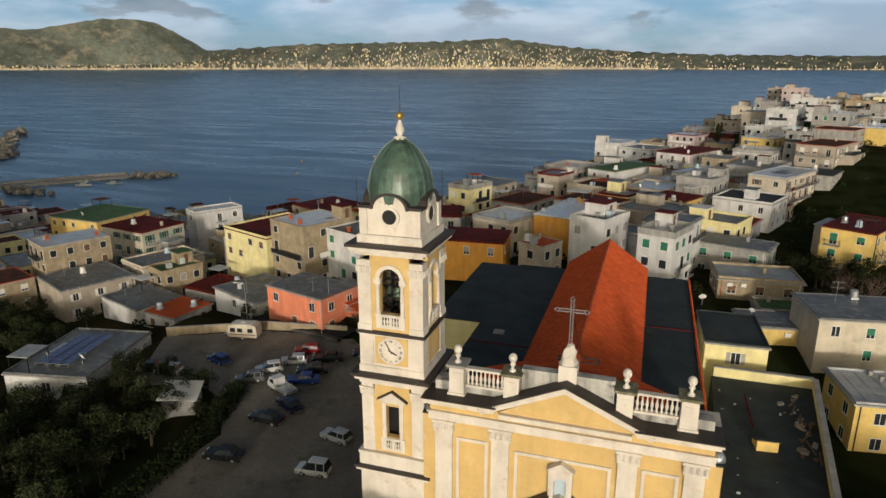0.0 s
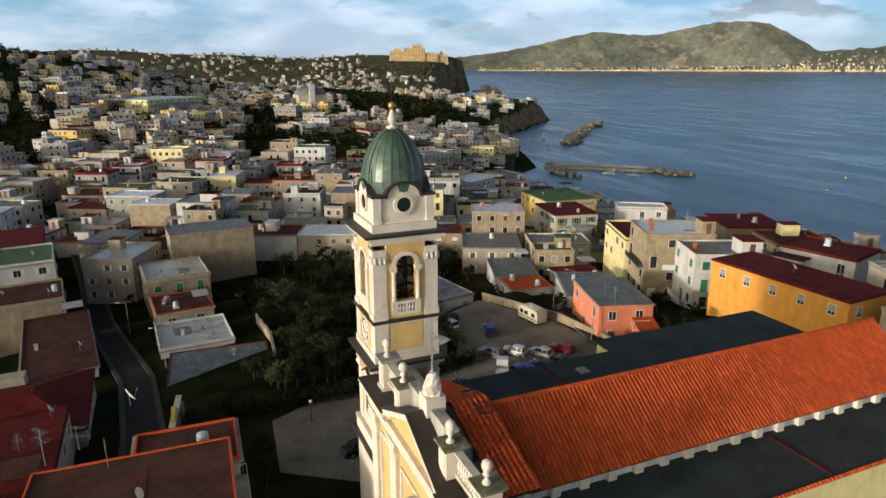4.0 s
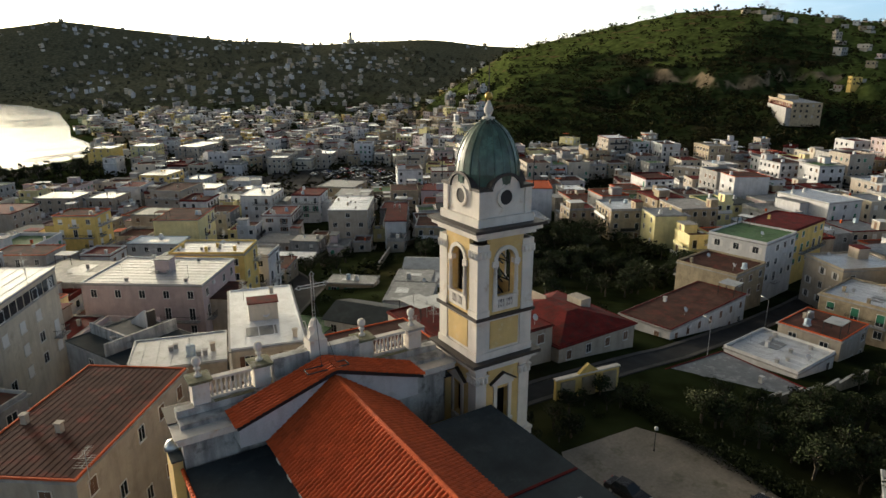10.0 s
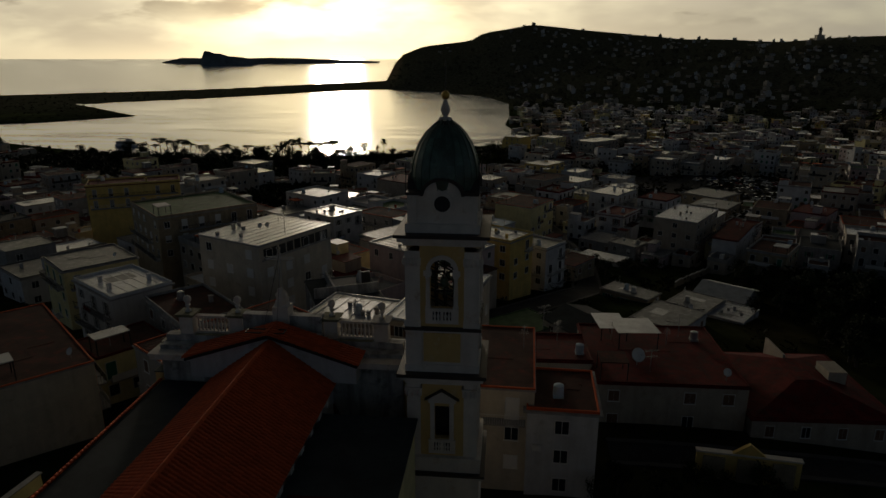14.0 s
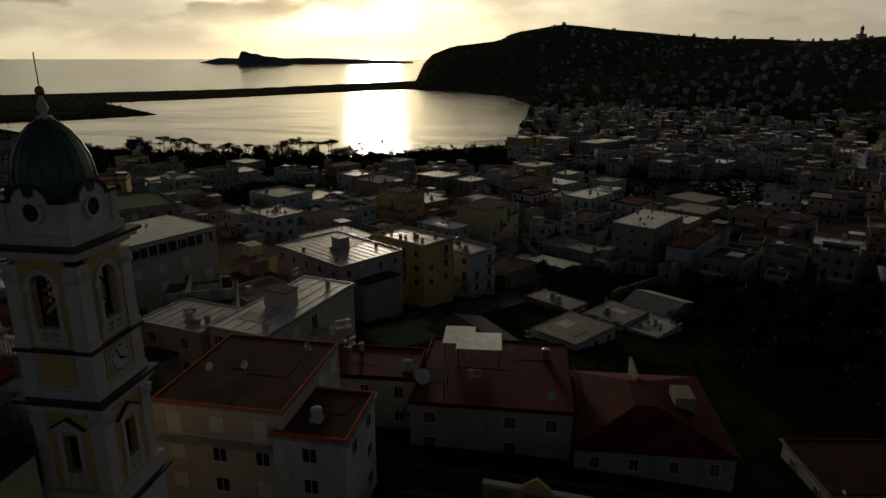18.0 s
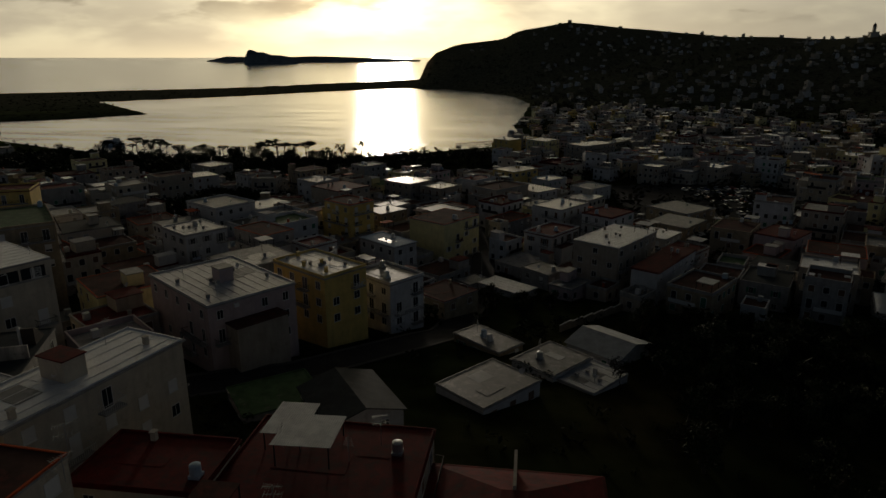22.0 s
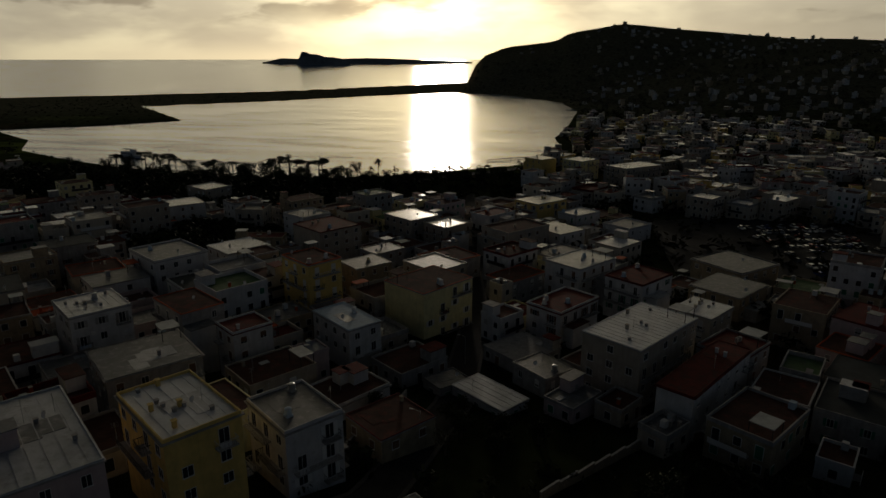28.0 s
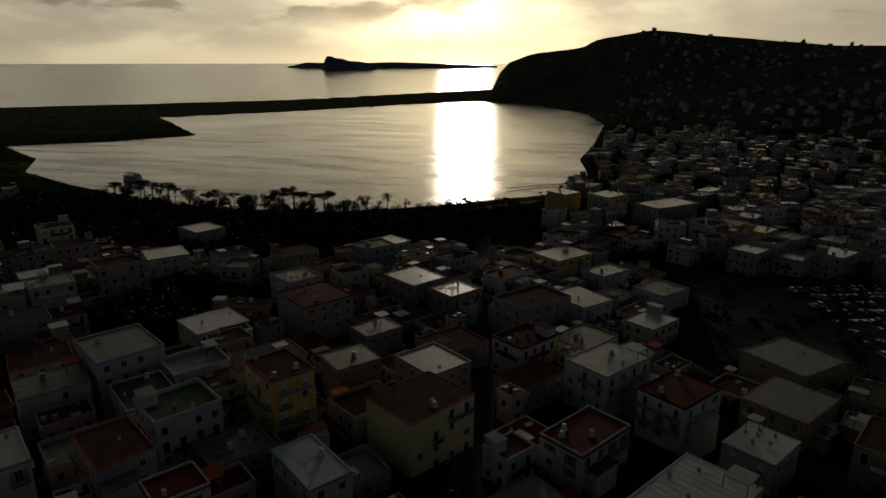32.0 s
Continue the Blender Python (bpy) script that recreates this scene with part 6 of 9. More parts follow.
brown_house = house(-1.2, -20.0, -2, 12.4, 14.4, 10.5, -1.0, "cream", "brown_roof", 3, edge="terracotta", shutter="frame", balcony=0.4, shelter=False)
facade_windows(brown_house, pose(6.2, 0, 0, 0, 0, 90), (-5.2, -1.8, 1.8, 5.2), (8.1, 5.0, 1.9), "open", "frame")
house(-9.9, -16.0, -2, 6.6, 8.3, 8.8, -2.0, "white", "brown_roof", 3, balcony=0.0, extras=1)
sheet_house = house(26.7, -23.8, -36, 10.3, 18.4, 10.0, -1.0, "beige", "brown_roof", 3, edge="terracotta", extras=1, shutter="wood", balcony=0.3)
for i in range(16):
    part("roof_sheet", Build().box(-4.95 + i * 0.62, -8.9, 10.004, -4.45 + i * 0.62, 8.9, 10.05), "brown_roof", sheet_house, "strip of brown roofing")
house(53.3, -23.1, -42, 23.8, 10.3, 8.0, -1.0, "cream", "brown_roof", 3, balcony=0.6)
house(39.4, -39.0, -43, 14.0, 8.5, 7.0, -3.0, "concrete", "brown_roof", 3)
house(16.0, -38.6, -14, 10.5, 8.5, 7.6, -3.0, "beige", "pale_roof", 3)
house(-9.0, -35.2, 2, 12.0, 8.0, 4.5, -3.0, "cream", "red_roof", 2, balcony=0.0, extras=1)
house(-23.8, -36.8, 1, 17.6, 17.4, 3.6, -5.0, "beige", "red_roof", 3, extras=3, balcony=0.8)
hip_house = house(-41.0, -36.0, 2, 16.4, 17.4, 0.4, -7.0, "beige", "red_roof", 2, extras=0, balcony=0.2)
hip = Build().add([(-8.6, -9.1, 0.34), (8.6, -9.1, 0.34), (8.6, 9.1, 0.34), (-8.6, 9.1, 0.34), (-1.2, -3.0, 2.5), (1.2, -3.0, 2.5), (1.2, 3.0, 2.5), (-1.2, 3.0, 2.5)], [(0, 3, 2, 1), (4, 5, 6, 7), (0, 1, 5, 4), (1, 2, 6, 5), (2, 3, 7, 6), (3, 0, 4, 7)])
part("hip_roof", hip, "red_roof", hip_house, "low hipped roof coated dark red")
part("roof_stair", Build().box(-5.6, -1.6, 0.9, -3.4, 1.6, 2.9), "beige", hip_house)
part("roof_divider", Build().box(-0.15, -8.6, 0.45, 0.15, -3.1, 2.9), "beige", hip_house)
house(-72.0, -35.0, 8, 27.0, 10.0, -3.4, -9.0, "white", "brown_roof", 2, balcony=0.7, edge="red_roof")
house(-93.5, -43.0, 8, 13.0, 13.0, -1.2, -9.0, "tuff", "brown_roof", 2)
house(-108.5, -46.0, 8, 15.0, 13.0, 2.6, -10.0, "white", "green_roof", 3)
house(-128.0, -50.0, 8, 18.0, 12.0, 2.2, -10.0, "yellow", "red_roof", 3, balcony=0.9)
house(-51.8, -10.9, -3, 12.6, 14.5, -3.0, -6.5, "white", "grey_roof", 1, edge="red_roof")
house(-67.5, -14.0, 4, 11.7, 11.5, -3.5, -7.0, "white", "pale_roof", 1)
house(-83.0, -15.5, 6, 11.0, 10.0, -3.0, -8.0, "beige", "brown_roof", 2)
house(-100.5, -16.3, 6, 13.9, 12.3, -1.5, -9.0, "tuff", "pale_roof", 2, shutter="green")
house(-116.5, -7.7, -85, 18.7, 10.0, 3.6, -9.0, "tuff", "grey_roof", 4, shutter="green", balcony=0.1)
house(-142.9, 18.5, 75, 15.7, 14.0, -4.0, -13.0, "white", "grey_roof", 3)
house(-138.6, -1.0, -75, 8.6, 10.0, -3.0, -13.0, "blue", "pale_roof", 3)
house(-139.9, 38.6, -70, 15.5, 10.0, -6.0, -13.0, "cream", "brown_roof", 2, balcony=0.9)
house(-206.0, 69.3, 79, 28.0, 14.0, -8.0, -15.0, "blue", "red_roof", 2, balcony=0)
house(-286.2, 116.8, -60, 26.0, 13.6, -6.0, -18.0, "cream", "grey_roof", 4, balcony=0.8)
house(-222.1, 113.1, -60, 22.8, 15.2, -9.0, -17.0, "white", "pale_roof", 2, balcony=0.8)
house(-183.3, 33.2, -60, 14.9, 13.8, -5.0, -14.0, "white", "grey_roof", 3)
house(-183.7, -71.3, 78, 19.2, 14.0, -1.5, -12.0, "white", "pale_roof", 3)
house(-285.7, -82.5, -66, 26.1, 14.0, -2.0, -13.0, "yellow", "pale_roof", 3)
house(-131.0, -150.0, 55, 16.0, 13.0, -5.0, -15.0, "white", "terracotta", 3)
# between church and lake
house(10.8, -84.2, 55, 15.1, 21.0, 3.8, -8.0, "pink", "pale_roof", 3, extras=4, shutter="wood")
house(-1.5, -97.5, 58, 9.5, 15.0, 3.0, -9.0, "yellow", "white_roof", 3, extras=4)
house(-11.6, -108.5, 55, 8.7, 11.3, -2.0, -12.0, "white", "grey_roof", 3, balcony=0.9)
house(-60.6, -159.8, 58, 22.0, 12.5, -5.8, -18.5, "beige", "white_roof", 4, balcony=0.1)
house(-78.5, -163.0, 55, 12.0, 9.0, -9.5, -18.5, "concrete", "red_roof", 3)
house(-35.2, -74.4, 52, 11.9, 9.6, -6.0, -11.5, "white", "grey_roof", 2, balcony=0, extras=1)
house(-44.3, -89.0, 52, 10.0, 8.5, -8.5, -12.0, "white", "grey_roof", 1)
house(-50.6, -85.2, 53, 9.6, 7.4, -9.2, -12.5, "white", "pale_roof", 1)
house(-54.4, -100.4, 53, 10.3, 10.6, -10.0, -13.5, "white", "corrugated", 1, gable=True)
house(-32.8, -98.6, 51, 6.3, 11.5, -10.0, -13.0, "tuff", "grey_roof", 1)
house(-33.3, -143.6, 56, 7.0, 13.3, -15.6, -19.0, "white", "white_roof", 1, extras=0)
long_house = house(4.6, -42.9, -14, 8.4, 20.5, 8.3, -3.0, "cream", "white_roof", 3, extras=4)
facade_windows(long_house, pose(0, 10.25, 0, 0, 0, 180), (-2.2, 2.2), (5.9, 2.8, -0.3), "open", "wood")
ribbon_house = house(37.0, -62.4, -25.5, 14.0, 17.0, 12.0, -2.0, "cream", "white_roof", 4, extras=4, balcony=0.4)
for i in range(9):
    part("loggia_window", Build().box(-7.06, -7.6 + i * 1.72, 9.6, -6.98, -6.2 + i * 1.72, 11.2), "glass", ribbon_house)
part("loggia_band", Build().box(-7.12, -8.0, 9.25, -7.003, 8.0, 9.55), "concrete", ribbon_house)
yard_house = house(19.5, -47.0, 25, 10.0, 15.0, 6.5, -3.0, "concrete", "slate", 3, extras=1)
part("divider_wall", Build().box(-4.8, 1.0, 6.5, 4.8, 1.3, 8.1), "stained", yard_house, "rain-streaked wall across the roof")
part("divider_wall", Build().box(1.6, -7.2, 6.5, 1.9, 0.99, 7.9), "stained", yard_house)
for k in range(9):
    part("stair_step", Build().box(-4.4, -5.6 + k * 0.34, 6.5, -3.0, -5.26 + k * 0.34, 6.72 + k * 0.24), "lead", yard_house)
part("stair_wall", Build().extrude_x([(-5.7, 6.5), (-2.3, 6.5), (-2.3, 9.0), (-2.6, 9.0), (-5.7, 6.9)], -2.98, -2.75), "white", yard_house)
house(102.5, -132.2, 28, 24.1, 10.0, 6.5, -4.0, "yellow", "red_roof", 2)
house(68.0, -98.1, 45, 22.0, 20.0, 8.0, -4.0, "tuff", "green_roof", 3)
house(44.8, -133.8, 57, 10.9, 12.3, -1.5, -10.0, "white", "pale_roof", 2)
house(32.2, -146.4, 60, 9.1, 13.5, -4.5, -12.0, "concrete", "brown_roof", 2)
house(18.1, -176.7, 58, 9.5, 12.0, -2.7, -17.0, "yellow", "brown_roof", 4, balcony=0.9)
house(-11.0, -181.4, 60, 17.0, 13.8, -7.7, -20.0, "lemon", "brown_roof", 4, balcony=0.6)
house(-43.9, -183.4, 58, 15.3, 9.8, -11.0, -20.0, "white", "red_roof", 3, balcony=0.7)
house(-46.6, -214.4, 55, 16.4, 12.0, -9.8, -20.0, "white", "pale_roof", 3, balcony=0.8)
house(-62.0, -203.0, 55, 14.0, 11.0, -9.4, -20.0, "white", "red_roof", 3, balcony=0.8)
house(-76.6, -192.1, 57, 11.5, 9.9, -13.0, -20.0, "cream", "white_roof", 2)
house(4.0, -262.3, 57, 13.6, 12.0, -14.0, -25.0, "beige", "white_roof", 3, balcony=0.6)
house(20.0, -268.0, 57, 13.6, 16.0, -13.0, -25.0, "beige", "pale_roof", 3, balcony=0.8)
house(-22.2, -256.0, 52, 19.8, 13.6, -12.0, -24.0, "beige", "brown_roof", 3)
house(55.6, -322.3, 59, 26.1, 13.6, -19.0, -25.0, "blue", "pale_roof", 2, balcony=0)
house(-25.2, -313.0, 52, 17.9, 13.8, -14.0, -25.0, "yellow", "pale_roof", 3)
house(-42.1, -305.3, 52, 14.5, 10.2, -17.0, -25.0, "white", "pale_roof", 2)
house(-61.4, -293.6, 52, 14.2, 12.6, -18.0, -24.0, "white", "grey_roof", 2)
house(-12.2, -437.0, 52, 12.6, 14.2, -14.0, -26.5, "yellow", "pale_roof", 4)
house(-36.7, -436.9, 55, 16.5, 14.7, -14.0, -26.5, "lemon", "pale_roof", 4, balcony=0.9)
house(-67.4, -420.6, 45, 28.6, 15.4, -14.0, -26.0, "beige", "pale_roof", 4, balcony=0.9)
house(-96.6, -404.8, 55, 17.0, 11.5, -19.0, -26.0, "yellow", "grey_roof", 2)
house(56.0, -252.0, 60, 12.3, 13.0, -11.0, -22.0, "white", "grey_roof", 3)
house(40.3, -234.9, 58, 16.4, 16.9, -10.0, -22.0, "beige", "red_roof", 3)
house(141.6, -317.7, 65, 14.5, 16.9, -17.0, -26.0, "beige", "pale_roof", 3)
house(122.9, -270.0, 50, 15.0, 15.1, -14.0, -22.0, "white", "pale_roof", 2)
house(63.6, -182.0, 60, 14.5, 17.0, -6.0, -14.0, "white", "grey_roof", 2)
house(17.7, -227.6, 56, 11.5, 9.1, -15.0, -20.0, "concrete", "grey_roof", 1)
house(0.9, -156.9, 55, 8.0, 14.6, -9.0, -16.0, "white", "blue", 2)
house(24.0, -122.3, 53, 15.3, 14.1, -4.5, -11.0, "concrete", "grey_roof", 2)
house(16.2, -141.5, 57, 8.3, 7.5, -6.0, -14.0, "white", "red_roof", 2)
house(-24.0, -147.3, 50, 7.3, 5.8, -16.0, -19.0, "concrete", "grey_roof", 1)
house(-42.3, -153.8, 50, 7.9, 9.3, -14.0, -19.0, "concrete", "grey_roof", 1)
house(-36.0, -268.8, 50, 12.6, 15.2, -15.0, -21.0, "white", "pale_roof", 2)
house(-92.0, -240.3, 45, 17.9, 17.4, -15.0, -20.0, "tuff", "grey_roof", 1)
house(-86.0, -214.0, 55, 16.0, 14.0, -14.0, -20.0, "tuff", "grey_roof", 2)
house(-71.5, -148.5, 60, 25.0, 6.4, -8.0, -18.0, "white", "red_roof", 3, balcony=0.8)
house(-21.0, -122.0, 55, 10.5, 9.8, -10.0, -14.0, "tuff", "brown_roof", 1, edge="red_roof")
house(-7.4, -63.4, 40, 11.0, 9.0, -4.2, -8.0, "concrete", "green_roof", 1, extras=0)
house(-18.6, -61.2, 37, 10.0, 11.2, -2.6, -8.0, "white", "slate", 1, gable=True)


# ---- plants ----
def leaf_cloud(b, c, r, n, size, squash=1.0, rg=None):
    rg = rg or rng
    for _ in range(n):
        d = Vector((rg.gauss(0, 1), rg.gauss(0, 1), rg.gauss(0, 1)))
        if d.length < 1e-3:
            continue
        p = Vector(c) + Vector((d.normalized().x, d.normalized().y, d.normalized().z * squash)) * r * (0.55 + 0.5 * rg.random())
        u = Vector((rg.uniform(-1, 1), rg.uniform(-1, 1), rg.uniform(-0.6, 0.6))).normalized()
        v = u.orthogonal().normalized()
        s = size * rg.uniform(0.6, 1.3)
        b.add([tuple(p - u * s), tuple(p + v * s * 0.6), tuple(p + u * s), tuple(p - v * s * 0.6)], [(0, 1, 2, 3)])


def tree_template(name, kind, seed, label):
    rg = random.Random(seed)
    top = thing(name, label, "tree", "trees")
    tb, cb = Build(), Build()
    if kind == "round":
        h, n = rg.uniform(1.4, 2.2), 16
        pts = [(0, 0, -0.5), (rg.uniform(-0.15, 0.15), 0.1, h * 0.6), (rg.uniform(-0.2, 0.2), 0.1, h)]
        tb.tube(pts[0], pts[1], 0.17, 7).tube(pts[1], pts[2], 0.13, 7)
        for i in range(n):
            a, rr, zz = rg.uniform(0, 6.28), rg.uniform(0.3, 1.5), h + rg.uniform(0.0, 1.9)
            c = (rr * math.cos(a), rr * math.sin(a), zz)
            tb.tube(pts[2], c, 0.045, 4)
            leaf_cloud(cb, c, rg.uniform(0.6, 1.0), 46, 0.16, 0.8, rg)
    elif kind == "pine":
        h = 8.0
        tb.tube((0, 0, -0.5), (0.2, 0.1, h * 0.6), 0.3, 8).tube((0.2, 0.1, h * 0.6), (0.1, 0.0, h), 0.2, 7)
        for i in range(20):
            a, rr = rg.uniform(0, 6.28), 3.6 * math.sqrt(rg.random())
            c = (rr * math.cos(a), rr * math.sin(a), h + 1.3 - rr * 0.22 + rg.uniform(-0.3, 0.5))
            tb.tube((0.15, 0.05, h * rg.uniform(0.75, 1.0)), c, 0.07, 4)
            leaf_cloud(cb, c, rg.uniform(0.9, 1.4), 60, 0.2, 0.5, rg)
    elif kind == "palm":
        h = 9.0
        tb.tube((0, 0, -0.5), (0.25, 0.0, h * 0.5), 0.24, 8).tube((0.25, 0, h * 0.5), (0.3, 0.1, h), 0.2, 8)
        for i in range(34):
            a, el = rg.uniform(0, 6.28), rg.uniform(-0.5, 1.2)
            d = Vector((math.cos(a) * math.cos(el), math.sin(a) * math.cos(el), math.sin(el)))
            side = d.cross(Vector((0, 0, 1))).normalized()
            p0 = Vector((0.3, 0.1, h))
            for k in range(9):
                t0, t1 = k / 9 * 2.3, (k + 1) / 9 * 2.3
                q0, q1 = p0 + d * t0 - Vector((0, 0, 0.16 * t0 * t0)), p0 + d * t1 - Vector((0, 0, 0.16 * t1 * t1))
                for s in (-1, 1):
                    cb.add([tuple(q0), tuple(q1), tuple(q1 + side * s * 0.5 - Vector((0, 0, 0.22)))], [(0, 1, 2)])
    elif kind == "cypress":
        tb.tube((0, 0, -0.5), (0, 0, 6.5), 0.14, 6)
        for i in range(22):
            z = 0.6 + i * 0.31
            leaf_cloud(cb, (rg.uniform(-0.15, 0.15), rg.uniform(-0.15, 0.15), z), 0.85 * (1 - (z / 7.8) ** 2) + 0.12, 46, 0.15, 1.1, rg)
    elif kind == "bare":
        tb.tube((0, 0, -0.5), (0.1, 0, 2.2), 0.16, 7)
        for i in range(22):
            a, e = rg.uniform(0, 6.28), rg.uniform(0.5, 1.3)
            p = Vector((0.1, 0, rg.uniform(1.6, 2.3)))
            q = p + Vector((math.cos(a) * math.cos(e), math.sin(a) * math.cos(e), math.sin(e))) * rg.uniform(1.2, 2.6)
            tb.tube(p, q, 0.045, 4)
            for _ in range(9):
                q2 = q + Vector((rg.uniform(-0.9, 0.9), rg.uniform(-0.9, 0.9), rg.uniform(-0.1, 1.0)))
                cb.tube(q, q2, 0.014, 3)
    part("trunk", tb, "bark", top)
    part("crown", cb, {"bare": "dry", "palm": "leaf2"}.get(kind, "leaf" if seed % 3 else "leaf2"), top)
    return top


T_ROUND = [tree_template("tree", "round", s, "dark evergreen garden tree with dense crown") for s in (1, 2, 3, 4, 5)]
T_PINE = [tree_template("umbrella_pine", "pine", s, "dark umbrella pine with flat spreading crown") for s in (11, 13)]
T_PALM = tree_template("palm_tree", "palm", 21, "slender palm tree with drooping fronds")
T_CYP = tree_template("cypress", "cypress", 31, "narrow dark cypress tree")
T_BARE = tree_template("bare_tree", "bare", 41, "leafless winter tree with fine twigs")
tree_spots = []


orchard = {"leaf": ([], []), "leaf2": ([], []), "bark": ([], []), "dry": ([], [])}
NAME_OF = {M[k].name: k for k in orchard}


def merge_tree(t, x, y, s=1.0):
    """A tree of a dense grove, laid into the one mesh of the grove."""
    m = np.array(pose(x, y, gz(x, y), 0, 0, rng.uniform(0, 360)))[:3]
    sc = s * rng.uniform(0.9, 1.15)
    for c in t.children:
        me = c.data
        co = np.empty(len(me.vertices) * 3)
        me.vertices.foreach_get("co", co)
        co = co.reshape(-1, 3) * sc
        vs, fs = orchard[NAME_OF[me.materials[0].name]]
        o = sum(len(q) for q in vs)
        vs.append(co @ m[:, :3].T + m[:, 3])
        fs.extend(tuple(o + i for i in p.vertices) for p in me.polygons)


def plant(t, x, y, s=1.0, z=None):
    tree_spots.append((x, y))
    o = copy_thing(t, pose(x, y, gz(x, y) if z is None else z, 0, 0, rng.uniform(0, 360)))
    o.scale = (s * rng.uniform(0.9, 1.15), s * rng.uniform(0.9, 1.15), s * rng.uniform(0.9, 1.1))
    return o


def free(x, y, r, gap=0.5):
    if -5 - r < x < 24 + r and -8 - r < y < 46 + r:
        return False
    return all((x - a) ** 2 + (y - c) ** 2 > (r + q + gap) ** 2 for a, c, q in house_spots)


for i, (x, y, t) in enumerate(((-80, 30, 0), (-55, -85, 1), (-70, -78, 2), (-60, -66, 3), (-44, 4, 4))):
    T_ROUND[i].matrix_basis = pose(x, y, gz(x, y))
T_PINE[0].matrix_basis, T_PINE[1].matrix_basis = pose(150, -392, gz(150, -392)), pose(190, -388, gz(190, -388))
T_PALM.matrix_basis, T_CYP.matrix_basis, T_BARE.matrix_basis = pose(83, -394, gz(83, -394)), pose(176, -390, gz(176, -390)), pose(60, 205, gz(60, 205))


def grove(x0, x1, y0, y1, n, templates, smin, smax, gap=1.0, single=True):
    k = 0
    for _ in range(n * 6):
        x, y = rng.uniform(x0, x1), rng.uniform(y0, y1)
        if k < n and free(x, y, gap, 0) and shore(x, y) > 8 and lake(x, y) < -6:
            (plant if single else merge_tree)(rng.choice(templates), x, y, rng.uniform(smin, smax))
            k += 1


# citrus grove, garden by the tower, lakeside
grove(-118, -62, -122, -56, 170, T_ROUND, 0.9, 1.35, 0.2, False)
grove(-56, -33, -8, 19, 95, T_ROUND, 0.55, 0.95, 0.1, False)
grove(-34, -13, -16, -9, 16, T_ROUND, 0.5, 0.8, 0.2)
grove(-80, -52, -2, 16, 40, T_ROUND, 0.6, 1.0, 0.4, False)
grove(-112, -78, 0, 48, 60, T_ROUND, 0.9, 1.4, 0.4, False)
grove(-62, -33, 20, 26, 10, T_ROUND, 0.5, 0.8, 0.3, False)
grove(-48, -22, 42, 62, 14, T_ROUND, 0.6, 0.9, 0.6)
grove(34, 60, 60, 90, 30, T_ROUND + [T_BARE], 0.8, 1.2, 0.6)
grove(-90, -110, 55, 78, 20, T_ROUND, 0.7, 1.1, 0.5)
grove(-12, -45, -120, -135, 18, T_ROUND, 0.8, 1.1, 0.6)
grove(20, 75, 215, 262, 26, [T_BARE, T_CYP, T_ROUND[0]], 1.2, 1.9, 1.0)
for i in range(62):
    x = 265 - i * 4.9 + rng.uniform(-2, 2)
    t = rng.choice([T_PINE[0], T_PINE[1], T_PINE[0], T_ROUND[1], T_ROUND[3]]) if x > 105 else rng.choice(T_ROUND)
    plant(t, x, -392 - 0.12 * max(0, 60 - x) - rng.uniform(0, 7), rng.uniform(0.9, 1.35) if t in T_PINE else rng.uniform(1.5, 2.5))
for x, y in ((79, -395), (140, -400), (152, -398)):
    plant(T_PALM, x, y, rng.uniform(1.2, 1.45))
for x, y in ((-67, 6), (-70, 9), (-86, 4)):
    plant(T_PALM, x, y, 0.45)
grove(30, 300, -392, -330, 60, T_ROUND, 1.4, 2.3, 1.0, False)

for k, (vs, fs) in orchard.items():
    if fs:
        me = bpy.data.meshes.new("orchard")
        me.from_pydata(np.concatenate(vs).tolist(), [], fs)
        me.materials.append(M[k])
        tagged(new("orchard_" + {"leaf": "foliage", "leaf2": "olive_foliage", "bark": "trunks", "dry": "twigs"}[k], me), "dense dark grove of citrus and olive trees in the gardens", "grove", kind="stuff")
# clipped hedge beside the car park
hb_ = Build()
rh = random.Random(61)
HEDGE = [(-30.2, -11.5), (-29.4, -4), (-29.2, 6), (-29.6, 13), (-31.0, 18), (-32.6, 23.2)]
for (xa, ya), (xb, yb) in zip(HEDGE, HEDGE[1:]):
    q = math.hypot(xb - xa, yb - ya)
    for i in range(int(q / 0.5)):
        t = i * 0.5 / q
        for side in (-0.75, 0.0, 0.75):
            hx, hy = xa + (xb - xa) * t + side * (yb - ya) / q, ya + (yb - ya) * t - side * (xb - xa) / q
            for up in (0.45, 1.25):
                leaf_cloud(hb_, (hx + rh.uniform(-0.15, 0.15), hy, gz(hx, hy) + up + rh.uniform(-0.1, 0.2)), 0.6, 26, 0.15, 1.0, rh)
tagged(part("hedge", hb_, "leaf", None), "tall clipped dark green hedge beside the car park", "hedge")
